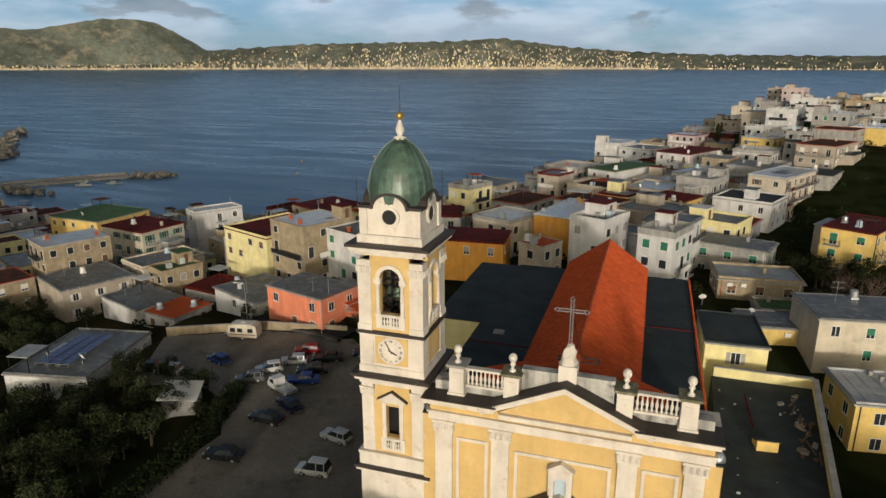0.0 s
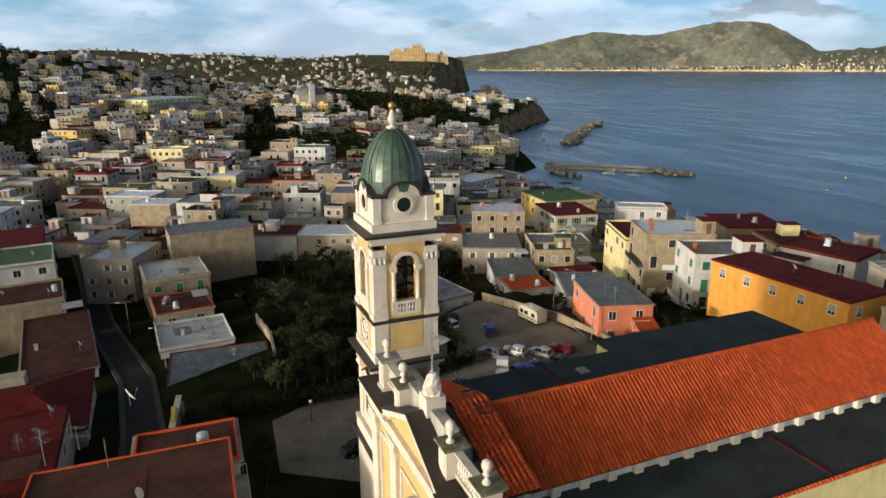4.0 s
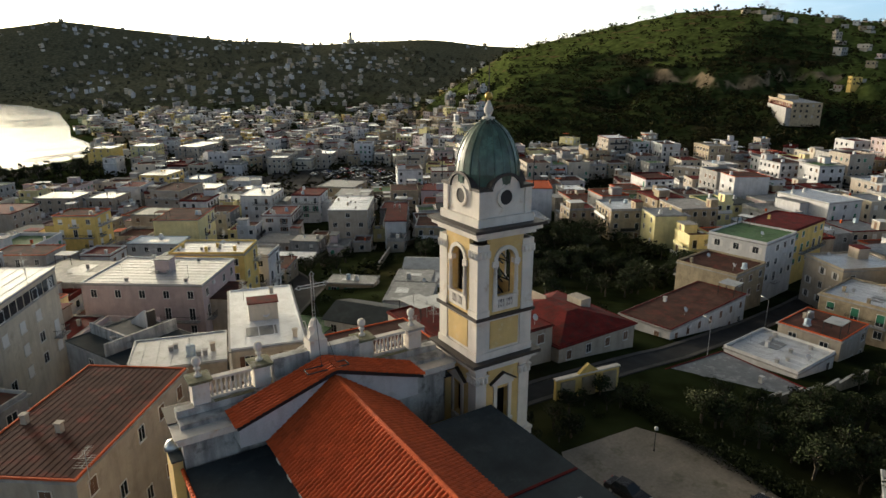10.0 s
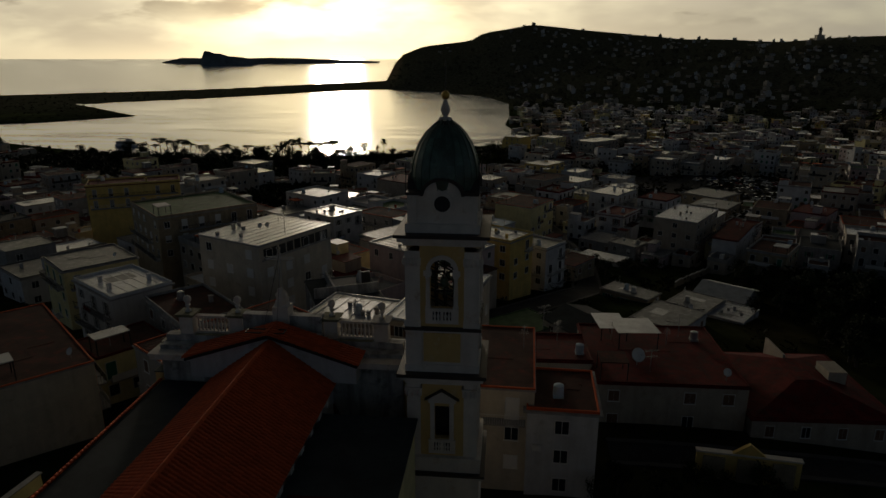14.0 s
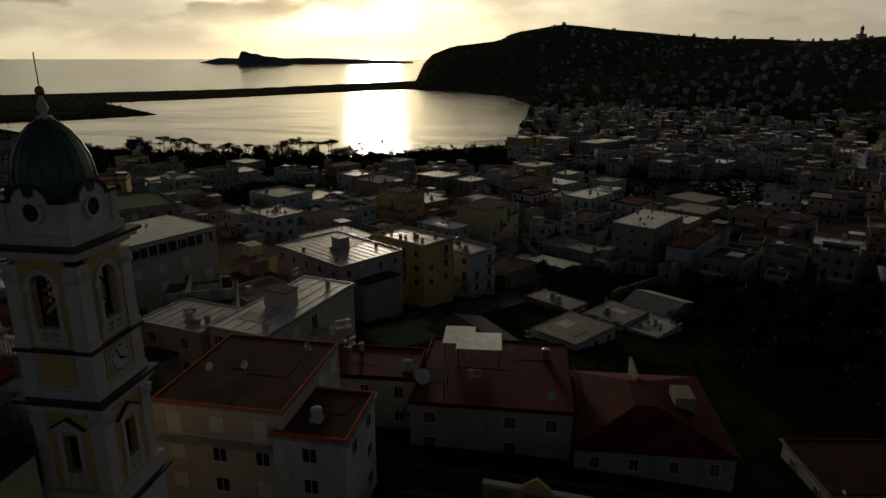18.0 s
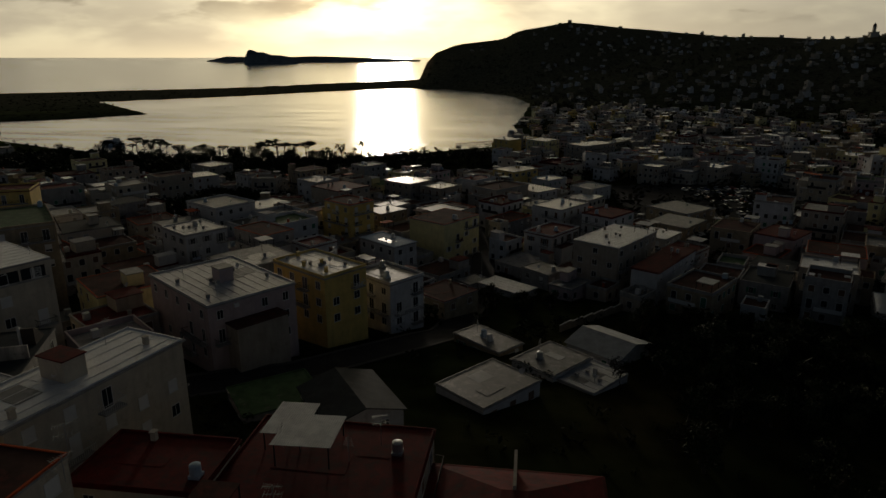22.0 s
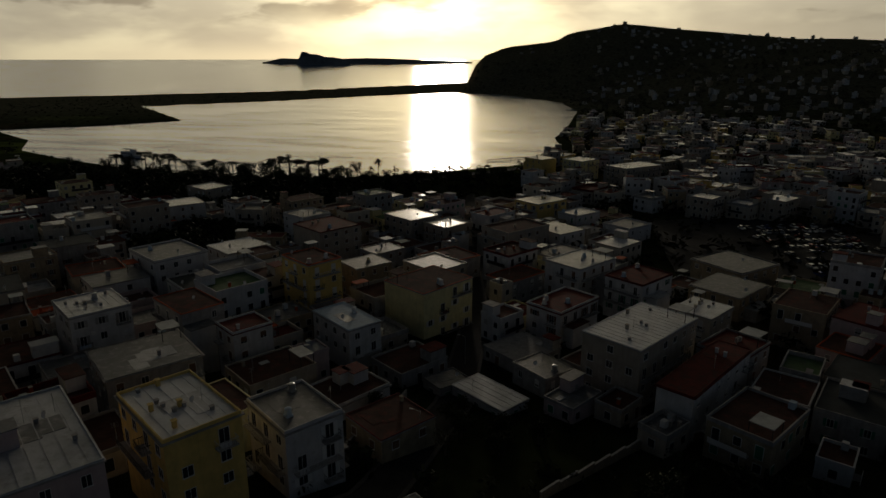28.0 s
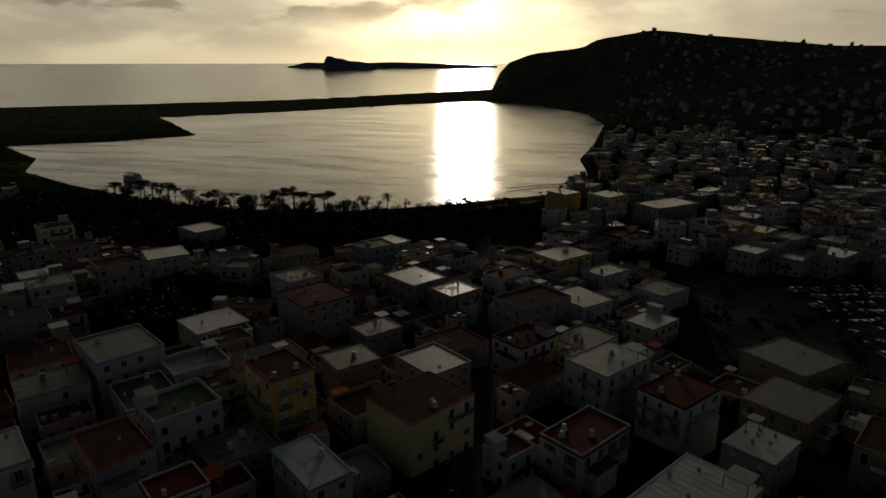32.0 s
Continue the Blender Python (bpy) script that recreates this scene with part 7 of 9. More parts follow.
# scrub and woods on the slopes, far off
wood, far_wood = Build(), Build()
rw = random.Random(5)
for _ in range(5200):
    a, r = math.radians(rw.uniform(62, 192)), 260 + 1500 * rw.random() ** 1.4
    x, y = -r * math.sin(a), r * math.cos(a)
    z = gz(x, y)
    if z < SEA + 2 or shore(x, y) < 15 or lake(x, y) > -12 or south_sea(x, y) > -30:
        continue
    if float(meadow(x, y)) > rw.uniform(0.25, 0.8):
        continue
    s = rw.uniform(1.6, 3.6) * (1 + r / 2200)
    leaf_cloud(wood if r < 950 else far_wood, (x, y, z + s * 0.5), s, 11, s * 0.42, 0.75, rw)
for _ in range(4200):
    a, r = math.radians(rw.uniform(64, 190)), rw.uniform(340, 1700)
    x, y = -r * math.sin(a), r * math.cos(a)
    if gz(x, y) < SEA + 2 or shore(x, y) < 15 or lake(x, y) > -12 or south_sea(x, y) > -30:
        continue
    s = rw.uniform(1.8, 3.4) * (1 + r / 2500)
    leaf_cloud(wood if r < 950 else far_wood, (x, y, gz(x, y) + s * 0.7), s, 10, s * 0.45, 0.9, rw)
for _ in range(4200):
    a, r = math.radians(rw.uniform(98, 147)), rw.uniform(320, 830)
    x, y = -r * math.sin(a), r * math.cos(a)
    if float(meadow(x, y)) > 0.35 + rw.uniform(-0.1, 0.45):
        continue
    s = rw.uniform(1.2, 3.0)
    leaf_cloud(wood, (x, y, gz(x, y) + s * 0.5), s, 11, s * 0.42, 0.75, rw)
for _ in range(1500):
    x, y = rw.uniform(-20, 900), rw.uniform(-1500, -430)
    z = gz(x, y)
    if z < SEA + 0.6 or lake(x, y) > -3 or south_sea(x, y) > -8:
        continue
    leaf_cloud(wood, (x, y, z + 0.6), 1.8, 9, 1.0, 0.8, rw)
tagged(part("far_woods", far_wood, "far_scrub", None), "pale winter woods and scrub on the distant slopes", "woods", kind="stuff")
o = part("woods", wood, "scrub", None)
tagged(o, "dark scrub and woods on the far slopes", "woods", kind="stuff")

ROADS = {
    "road_west": ([(-16, -21), (-32, -21), (-53, -22.6), (-95, -31), (-136, -37), (-165, -42), (-230, -62)], 3.6),
    "road_lake": ([(15, -60), (-5, -75), (-24, -104), (-27, -140), (-23, -178), (-14, -226), (3, -300), (20, -372)], 6.0),
    "road_north": ([(-26, 43), (-46, 48), (-56, 62), (-84, 92), (-118, 128), (-165, 150)], 5.0),
}
ROAD_POINTS = [(xa + (xb - xa) * i / 16, ya + (yb - ya) * i / 16) for pts_, _w in ROADS.values() for (xa, ya), (xb, yb) in zip(pts_, pts_[1:]) for i in range(17)]


# ---- infill houses along the streets, then the far town ----
WALLS = ["white", "concrete", "white", "cream", "beige", "beige", "concrete", "pink", "tuff", "lemon", "tuff", "concrete"]
ROOFS = ["grey_roof", "grey_roof", "pale_roof", "brown_roof", "white_roof", "red_roof", "brown_roof", "slate", "grey_roof"]
rf = random.Random(17)


def open_land(x, y):
    """Gardens, squares and car parks that stay free of houses."""
    if -62 < x < 30 and -12 < y < 48 or -125 < x < -55 and -132 < y < -45 or -62 < x < 36 and -62 < y < -10 or -115 < x < -52 and 0 < y < 45:
        return True
    if -160 < x < -60 and -345 < y < -235 or -22 < x < 75 and -395 < y < -330 or -14 < x < 60 and -12 < y < 60:
        return True
    if abs(y + 25 + (x + 60) * -0.19) < 6 and x < -15 or -60 < x < -12 and -138 < y < -100 or -40 < x < 14 and -82 < y < -46:
        return True
    if -408 < x < -300 and 22 < y < 112 or -820 < x < -470 and 168 < y < 262 or -560 < x < -420 and 40 < y < 75:
        return True
    return shore(x, y) < 22 or lake(x, y) > -16 or y < -385 and x > -8


def lake_grove(x, y):
    """Dark groves without houses behind the lake promenade."""
    return 60 < x < 320 and -392 < y < -284 or 70 < x < 112 and -262 < y < -214


def modest(x, y, z, storeys):
    """Storeys of a house of the lake quarter: lower than the tall ones it stands among."""
    if not (-115 < x < 110 and -330 < y < -95):
        return storeys
    cap = min([zr - 1.2 for a, c, zr in hand_roofs if (x - a) ** 2 + (y - c) ** 2 < 23 ** 2], default=99)
    while storeys > 1 and z + storeys * 3.1 + 0.6 > cap:
        storeys -= 1
    return storeys


for gxi in range(-30, 28):
    for gyi in range(-38, 26):
        u, v = gxi * 14.5 + rf.uniform(-1.5, 1.5), gyi * 13.5 + rf.uniform(-1.5, 1.5)
        rot = 56 if gyi < 0 else 66
        ca, sa = math.cos(radians(rot)), math.sin(radians(rot))
        x, y = u * ca - v * sa, u * sa + v * ca
        r, az = math.hypot(x, y), float(azimuth(x, y))
        if r > 235 or 236 < az < 338 or (az > 300 and r < 60) or open_land(x, y):
            continue
        w, d = rf.uniform(10, 15.5), rf.uniform(9, 14.5)
        tight = -95 < x < 75 and -215 < y < -30
        if not free(x, y, math.hypot(w, d) / 2 * (0.9 if tight else 0.70), 0.3 if tight else -1.0) or rf.random() < 0.1:
            continue
        z = gz(x, y)
        if z < SEA + 1 or lake_grove(x, y):
            continue
        st = rf.choice((1, 2, 2, 2, 3, 3, 3, 4) if y < -90 else (1, 2, 2, 2, 3))
        st, turn, wall, roof = modest(x, y, z, st), rot + rf.choice((0, 0, 3, -4)), rf.choice(WALLS), rf.choice(ROOFS)
        if y < -95 and roof in ("grey_roof", "pale_roof", "white_roof") and int(x) % 3:
            roof = "brown_roof"
        house(x, y, turn, w, d, z + st * 3.1 + 0.6, z, wall, roof, st, extras=3, balcony=0.08, hand=False)

FAR_MATS = ["white", "cream", "beige", "lemon", "pink", "yellow", "pale_roof", "grey_roof", "red_roof", "glass", "tuff", "concrete", "brown_roof", "white_roof", "green_roof", "terracotta", "frame", "iron", "corrugated", "blue", "wood", "green", "orange", "coral"]
fv, ff, fm = [], [], []


def far_box(m, x0, y0, z0, x1, y1, z1, mi, top=None):
    o = len(fv)
    for z in (z0, z1):
        for yy in (y0, y1):
            for xx in (x0, x1):
                fv.append((m[0] + xx * m[2] - yy * m[3], m[1] + xx * m[3] + yy * m[2], z))
    for q, t in (((4, 5, 7, 6), 1), ((0, 1, 5, 4), 0), ((2, 6, 7, 3), 0), ((0, 4, 6, 2), 0), ((1, 3, 7, 5), 0)):
        ff.append(tuple(o + i for i in q))
        fm.append(mi if not t or top is None else top)


def far_house(x, y, z, w, d, st, rot, wi, ri, wins=True, rich=False):
    """A house of the joined town: block, parapet, roof hut, windows; balconies and roof things where it is near."""
    m = (x, y, math.cos(rot), math.sin(rot))
    zt = z + st * 3.1 + rf.uniform(0.2, 1.0)
    far_box(m, -w / 2, -d / 2, z - 4, w / 2, d / 2, zt, wi, ri)
    hw, hd = w / 2, d / 2
    if rich:
        ph, e = rf.choice((0.15, 0.3, 0.5, 0.9)), rf.choice((wi, wi, wi, wi, 8, 11, 11))
        for x0, y0, x1, y1 in ((-hw - 0.1, -hd - 0.1, hw + 0.1, -hd + 0.15), (-hw - 0.1, hd - 0.15, hw + 0.1, hd + 0.1), (-hw - 0.1, -hd + 0.15, -hw + 0.15, hd - 0.15), (hw - 0.15, -hd + 0.15, hw + 0.1, hd - 0.15)):
            far_box(m, x0, y0, zt - 0.2, x1, y1, zt + ph, e)
        if min(w, d) > 6 and rf.random() < 0.75:
            a, c = rf.uniform(2.2, 4.5), rf.uniform(2.2, 5.0)
            a, c = min(a, w * 0.6), min(c, d * 0.6)
            ex, ey = rf.choice((-1, 1)) * (hw - a / 2 - 0.2), rf.choice((-1, 1)) * (hd - c / 2 - 0.2)
            if rf.random() < 0.6:
                far_box(m, ex - a / 2, ey - c / 2, zt, ex + a / 2, ey + c / 2, zt + 2.4, wi, rf.choice((ri, 6, 11, 8)))
                far_box(m, ex - a / 2 - 0.2, ey - c / 2 - 0.2, zt + 2.4, ex + a / 2 + 0.2, ey + c / 2 + 0.2, zt + 2.55, rf.choice((11, ri, 16, 8)))
                far_box(m, ex - 0.45, ey - c / 2 - 0.05, zt, ex + 0.45, ey - c / 2, zt + 2.0, 20)
            else:
                far_box(m, ex - a / 2, ey - c / 2, zt + 2.2, ex + a / 2, ey + c / 2, zt + 2.32, rf.choice((18, 18, 15, 6)))
                for sx in (-1, 1):
                    for sy in (-1, 1):
                        far_box(m, ex + sx * (a / 2 - 0.1) - 0.06, ey + sy * (c / 2 - 0.1) - 0.06, zt, ex + sx * (a / 2 - 0.1) + 0.06, ey + sy * (c / 2 - 0.1) + 0.06, zt + 2.2, 17)
        for _ in range(rf.randint(1, 4)):
            ex, ey, k = rf.uniform(-hw + 0.7, hw - 0.7), rf.uniform(-hd + 0.7, hd - 0.7), rf.random()
            if k < 0.35:
                far_box(m, ex - 0.25, ey - 0.25, zt, ex + 0.25, ey + 0.25, zt + 1.0, rf.choice((wi, 11, 15)))
                far_box(m, ex - 0.33, ey - 0.33, zt + 1.0, ex + 0.33, ey + 0.33, zt + 1.1, 11)
            elif k < 0.6:
                far_box(m, ex - 0.5, ey - 0.5, zt + 0.1, ex + 0.5, ey + 0.5, zt + 1.3, rf.choice((19, 16, 18)))
            elif k < 0.8:
                far_box(m, ex - 0.025, ey - 0.025, zt, ex + 0.025, ey + 0.025, zt + 2.8, 18)
                for q in (2.1, 2.4, 2.7):
                    far_box(m, ex - 0.5, ey - 0.015, zt + q, ex + 0.5, ey + 0.015, zt + q + 0.03, 18)
            else:
                far_box(m, ex - 0.9, ey - 0.6, zt + 0.003, ex + 0.9, ey + 0.6, zt + 0.12, rf.choice((6, 11, 13, 18)))
    else:
        far_box(m, -hw - 0.2, -hd - 0.2, zt - 0.3, hw + 0.2, -hd, zt + 0.5, wi)
        if rf.random() < 0.55:
            k = rf.choice((-1, 1))
            far_box(m, -w * 0.3, k * hd - 3, z - 4, w * rf.uniform(0.2, 0.5), k * hd + 3, zt - rf.choice((1.5, 3.0, 3.2)), rf.choice((0, 1, 2, 11)), rf.choice((7, 7, 6, 8)))
        if st > 1 and rf.random() < 0.45:
            far_box(m, -w * 0.4, -d / 4, zt, -w * rf.uniform(-0.1, 0.2), d / 4, zt + 2.3, wi, ri)
    if wins:
        shut = rf.choice((16, 20, 20, 21, 11))
        for side in range(4):
            span, off = (w, hd) if side % 2 == 0 else (d, hw)
            a = rot + side * math.pi / 2
            q = (x, y, math.cos(a), math.sin(a))
            n = max(1, int(span / 2.8))
            for s in range(st):
                zz = zt - 0.35 - (s + 1) * 3.1 + 1.05
                rail = rich and n > 1 and rf.random() < 0.35
                if rail:
                    x0 = -span / 2 + rf.uniform(0, 0.3) * span
                    x1 = span / 2 - rf.uniform(0, 0.3) * span
                    far_box(q, x0, -off - 1.1, zz - 1.05, x1, -off, zz - 0.9, 11)
                    far_box(q, x0, -off - 1.1, zz - 0.9, x1, -off - 1.03, zz + (0.0 if rf.random() < 0.7 else 0.1), rf.choice((17, 17, wi, 16)))
                for i in range(n):
                    if rf.random() < (0.2 if rich else 0.1):
                        continue
                    xx = (i + 0.5) * span / n - span / 2
                    lo = zz - 0.8 if rail and rf.random() < 0.6 else zz
                    if rich:
                        far_box(q, xx - 0.68, -off - 0.05, lo - 0.08, xx + 0.68, -off, zz + 1.48, 16)
                    far_box(q, xx - 0.58, -off - 0.08, lo, xx + 0.58, -off, zz + 1.4, 9 if rf.random() < 0.7 else shut)


def town_density(x, y, r, az, z):
    patch = math.sin(x * 0.012 + 2) * math.cos(y * 0.010 + 1) + 0.6 * math.sin(x * 0.031 - y * 0.027)
    if 117 < az < 144 and r > 360:
        return 0.0
    if 104 < az <= 117 and r > 360:
        return (0.55 if patch > 0.25 else 0.06) * (1 if r < 700 else 0.6)
    if 138 < az < 151 and r > 640:
        return 0.12
    if az >= 144 and r > 900:
        return (1.0 - 0.6 * (r - 900) / 1100) * (0.95 if patch > 0.2 else 0.5 if patch > -0.3 else 0.12)
    if az < 73.5 and r > 1330:
        return 0.0
    if az < 105:
        return 0.95 + 0.35 * patch if r < 1300 else 0.45
    if az > 165 and r > 1450:
        return 0.16 + 0.1 * patch
    return 1.05 + 0.3 * patch


# houses, wings and sheds that stand wall to wall in what is left between the others
ROAD_CELLS = {}
for xa, ya in ROAD_POINTS:
    ROAD_CELLS.setdefault((int(xa // 12), int(ya // 12)), []).append((xa, ya))


def on_road(x, y, reach):
    i, j = int(x // 12), int(y // 12)
    return any((x - a) ** 2 + (y - c) ** 2 < reach * reach for p in (i - 1, i, i + 1) for q in (j - 1, j, j + 1) for a, c in ROAD_CELLS.get((p, q), ()))


lots = []
for gxi in range(-80, 76):
    for gyi in range(-80, 50):
        rot = 56 if gyi < 0 else 66
        ca, sa = math.cos(radians(rot)), math.sin(radians(rot))
        u, v = gxi * 5.6 + rf.uniform(-1, 1), gyi * 5.6 + rf.uniform(-1, 1)
        x, y = u * ca - v * sa, u * sa + v * ca
        r, az = math.hypot(x, y), float(azimuth(x, y))
        if r > 400 or r < 40 or 236 < az < 340 or open_land(x, y) or 108 < az < 145 and r > 330:
            continue
        if -36 < x < 60 and -14 < y < 62 or -66 < x < 0 and -118 < y < -56 or -114 < x < -36 and -36 < y < 50 or 28 < x < 66 and 56 < y < 92 or math.sin(x * 0.043 + 1.1) + math.sin(y * 0.037 + x * 0.01) < -1.15:
            continue
        lots.append((x, y, rot))
rf.shuffle(lots)
for w0, d0, share in ((13.5, 11.0, 0.5), (10.5, 9.0, 0.5), (8.5, 7.0, 0.5), (6.5, 5.5, 0.45), (4.6, 4.2, 0.3)):
    for x, y, rot in lots:
        if rf.random() > share:
            continue
        w, d, turn = w0 * rf.uniform(0.88, 1.1), d0 * rf.uniform(0.88, 1.1), rot + rf.choice((0, 0, 0, 2, -3))
        if lake_grove(x, y) or not clear(x, y, turn, w, d) or on_road(x, y, 3.2 + d / 2):
            continue
        z = gz(x, y)
        if z < SEA + 1:
            continue
        claim(x, y, turn, w, d)
        st = rf.choice((2, 2, 3, 3, 4) if w0 > 12 else (1, 2, 2, 3, 3) if w0 > 10 else (1, 2, 2, 3) if w0 > 8 else (1, 1, 2))
        wall, roof = rf.choice((0, 0, 0, 1, 2, 2, 11, 11, 10, 10, 4, 3, 1, 2)), rf.choice((7, 7, 7, 6, 12, 12, 11, 8, 13, 13, 14) if w0 > 7 else (18, 18, 15, 7, 12, 12, 11, 8))
        if y < -95 and roof in (6, 7, 11, 13, 18) and int(x) % 3:
            roof = 12
        far_house(x, y, z, w, d, modest(x, y, z, st), radians(turn), wall, roof, True, True)

r = 232.0
while r < 2050:
    step = 11.0 + r * 0.0075
    n = int(2 * math.pi * r * (186 / 360) / step)
    for i in range(n):
        az = 50 + 186 * (i + rf.random()) / n
        rr = r + rf.uniform(-5, 5)
        x, y = -rr * math.sin(radians(az)), rr * math.cos(radians(az))
        z = gz(x, y)
        if open_land(x, y) or z < SEA + 1.2 or lake(x, y) > -14 or south_sea(x, y) > -25 or (x > 20 and y < -380):
            continue
        if rf.random() > town_density(x, y, rr, az, z) * (0.75 if rr < 800 else 0.6):
            continue
        grow = 0.62 if 100 < az < 145 and rr > 330 else 1.0 if rr < 560 else 0.8 if rr < 900 else 0.6
        if lake_grove(x, y) or not clear(x, y, 60, 10, 10, 0.0):
            continue
        st = rf.choice((1, 1, 2, 2, 2, 3))
        # past 900 m greyer wall colours are picked to suggest haze
        far_house(x, y, z, rf.uniform(8, 18) * grow, rf.uniform(7, 12) * grow, (1 if rf.random() < 0.6 else 2) if grow < 1 else st, radians(rf.choice((10, 55, 60, 100)) + rf.uniform(-8, 8)), rf.choice((0, 0, 0, 0, 1, 2, 2, 4, 11, 11, 3, 5, 10, 2, 10) if rr < 900 else (1, 2, 2, 10, 11, 11, 0)), rf.choice((6, 7, 7, 7, 12, 12, 8, 8, 13)), rr < 900, rr < 520)
    r += step * 1.05
# crest houses on the two hills
for k in range(46):
    az = rf.choice((rf.uniform(112, 123), rf.uniform(158, 186), rf.uniform(158, 186)))
    rr = rf.uniform(730, 790) if az < 130 else rf.uniform(1800, 1950)
    x, y = -rr * math.sin(radians(az)), rr * math.cos(radians(az))
    far_house(x, y, gz(x, y) - 1.0, rf.uniform(6, 10), 6, 1, rf.uniform(0, 3), rf.choice((1, 2, 10, 11)), 7, False)
# long buildings that stand out on the west slope
far_house(-384, -199, gz(-384, -199), 66, 16, 3, radians(-47 + 90), 10, 7)
zb_ = gz(-384, -199)
for i in range(14):
    for side in (-8.15, 8.05):
        far_box((-384, -199, math.cos(radians(43)), math.sin(radians(43))), -31 + i * 4.6, side, zb_ + 0.8, -29.2 + i * 4.6, side + 0.1, zb_ + 8.8, 8)
far_house(-528, -20, gz(-528, -20), 62, 40, 3, radians(-41), 3, 6)
me = bpy.data.meshes.new("far_town")
me.from_pydata(fv, [], ff)
for k in FAR_MATS:
    me.materials.append(M[k])
me.polygons.foreach_set("material_index", fm)
tagged(new("far_town", me), "dense pale flat-roofed town spread over the far slopes", "town", kind="stuff")

# shrubs and small trees in the gardens between the houses
shrubs = Build()
rs = random.Random(41)
count = 0
for _ in range(9000):
    a, r = rs.uniform(0, 2 * math.pi), 12 + 330 * math.sqrt(rs.random())
    x, y = r * math.cos(a), r * math.sin(a)
    if count > 2600 or -33 < x < 26 and -10 < y < 50 or shore(x, y) < 6 or lake(x, y) > -5 or float(azimuth(x, y)) > 240 and float(azimuth(x, y)) < 335:
        continue
    if -58 < x < -3 and -9 < y < 45 or -172 < x < -70 and -348 < y < -236:
        continue
    if any(abs(x - xa) < 4.6 and abs(y - ya) < 4.6 for xa, ya in ROAD_POINTS) or not free(x, y, 0.2, -1.5):
        continue
    k = rs.uniform(0.6, 1.7)
    leaf_cloud(shrubs, (x, y, gz(x, y) + k * 0.55), k, 20, k * 0.34, 0.85, rs)
    count += 1
for _ in range(5200):
    a, r = radians(rs.uniform(62, 238)), 110 + 560 * rs.random()
    x, y = -r * math.sin(a), r * math.cos(a)
    k = rs.uniform(1.4, 3.4)
    if math.sin(x * 0.05 + 0.4) + math.sin(y * 0.045 + x * 0.015) < -0.2 or not clear(x, y, 0, k, k, 0.3) or on_road(x, y, 4.5) or shore(x, y) < 10 or lake(x, y) > -6 or -172 < x < -70 and -348 < y < -236:
        continue
    for _k in range(3):
        leaf_cloud(shrubs, (x + rs.uniform(-0.5, 0.5) * k, y + rs.uniform(-0.5, 0.5) * k, gz(x, y) + k * rs.uniform(0.5, 1.3)), k * 0.75, 12, k * 0.3, 0.9, rs)
for _ in range(1500):
    x, y = (rs.uniform(-820, -470), rs.uniform(168, 262)) if rs.random() < 0.75 else (rs.uniform(-560, -395), rs.uniform(30, 80))
    k = rs.uniform(1.6, 4.2)
    if shore(x, y) > 12:
        leaf_cloud(shrubs, (x, y, gz(x, y) + k * 0.6), k, 14, k * 0.4, 0.85, rs)
for _ in range(1300):
    x, y = (rs.uniform(60, 320), rs.uniform(-388, -284)) if rs.random() < 0.86 else (rs.uniform(70, 112), rs.uniform(-262, -214))
    k = rs.uniform(1.8, 3.8)
    if clear(x, y, 0, k, k, 0.3) and lake(x, y) < -6 and not on_road(x, y, 4.5):
        for _k in range(3):
            leaf_cloud(shrubs, (x + rs.uniform(-0.5, 0.5) * k, y + rs.uniform(-0.5, 0.5) * k, gz(x, y) + k * rs.uniform(0.5, 1.3)), k * 0.75, 14, k * 0.3, 0.9, rs)
tagged(part("garden_shrubs", shrubs, "leaf", None), "dark shrubs and small trees in the gardens between houses", "shrubs", kind="stuff")


# ---- car park, its cars and the yards round the church ----
def sheet(name, pts, lift, material, label, category):
    """A thin slab of paving laid on the ground, cut along its outline, finely split to follow the slope."""
    b = Build()
    xs, ys = [p[0] for p in pts], [p[1] for p in pts]
    n = 10
    top, low = [], []
    for (xa, ya), (xb, yb) in zip(pts, pts[1:] + pts[:1]):
        for i in range(n):
            x, y = xa + (xb - xa) * i / n, ya + (yb - ya) * i / n
            top.append((x, y, gz(x, y) + lift))
            low.append((x, y, gz(x, y) - 0.4))
    k = len(top)
    b.add(top + low, [tuple(range(k))] + [(i, k + i, k + (i + 1) % k, (i + 1) % k) for i in range(k)])
    return tagged(part(name, b, material), label, category, kind="structure")


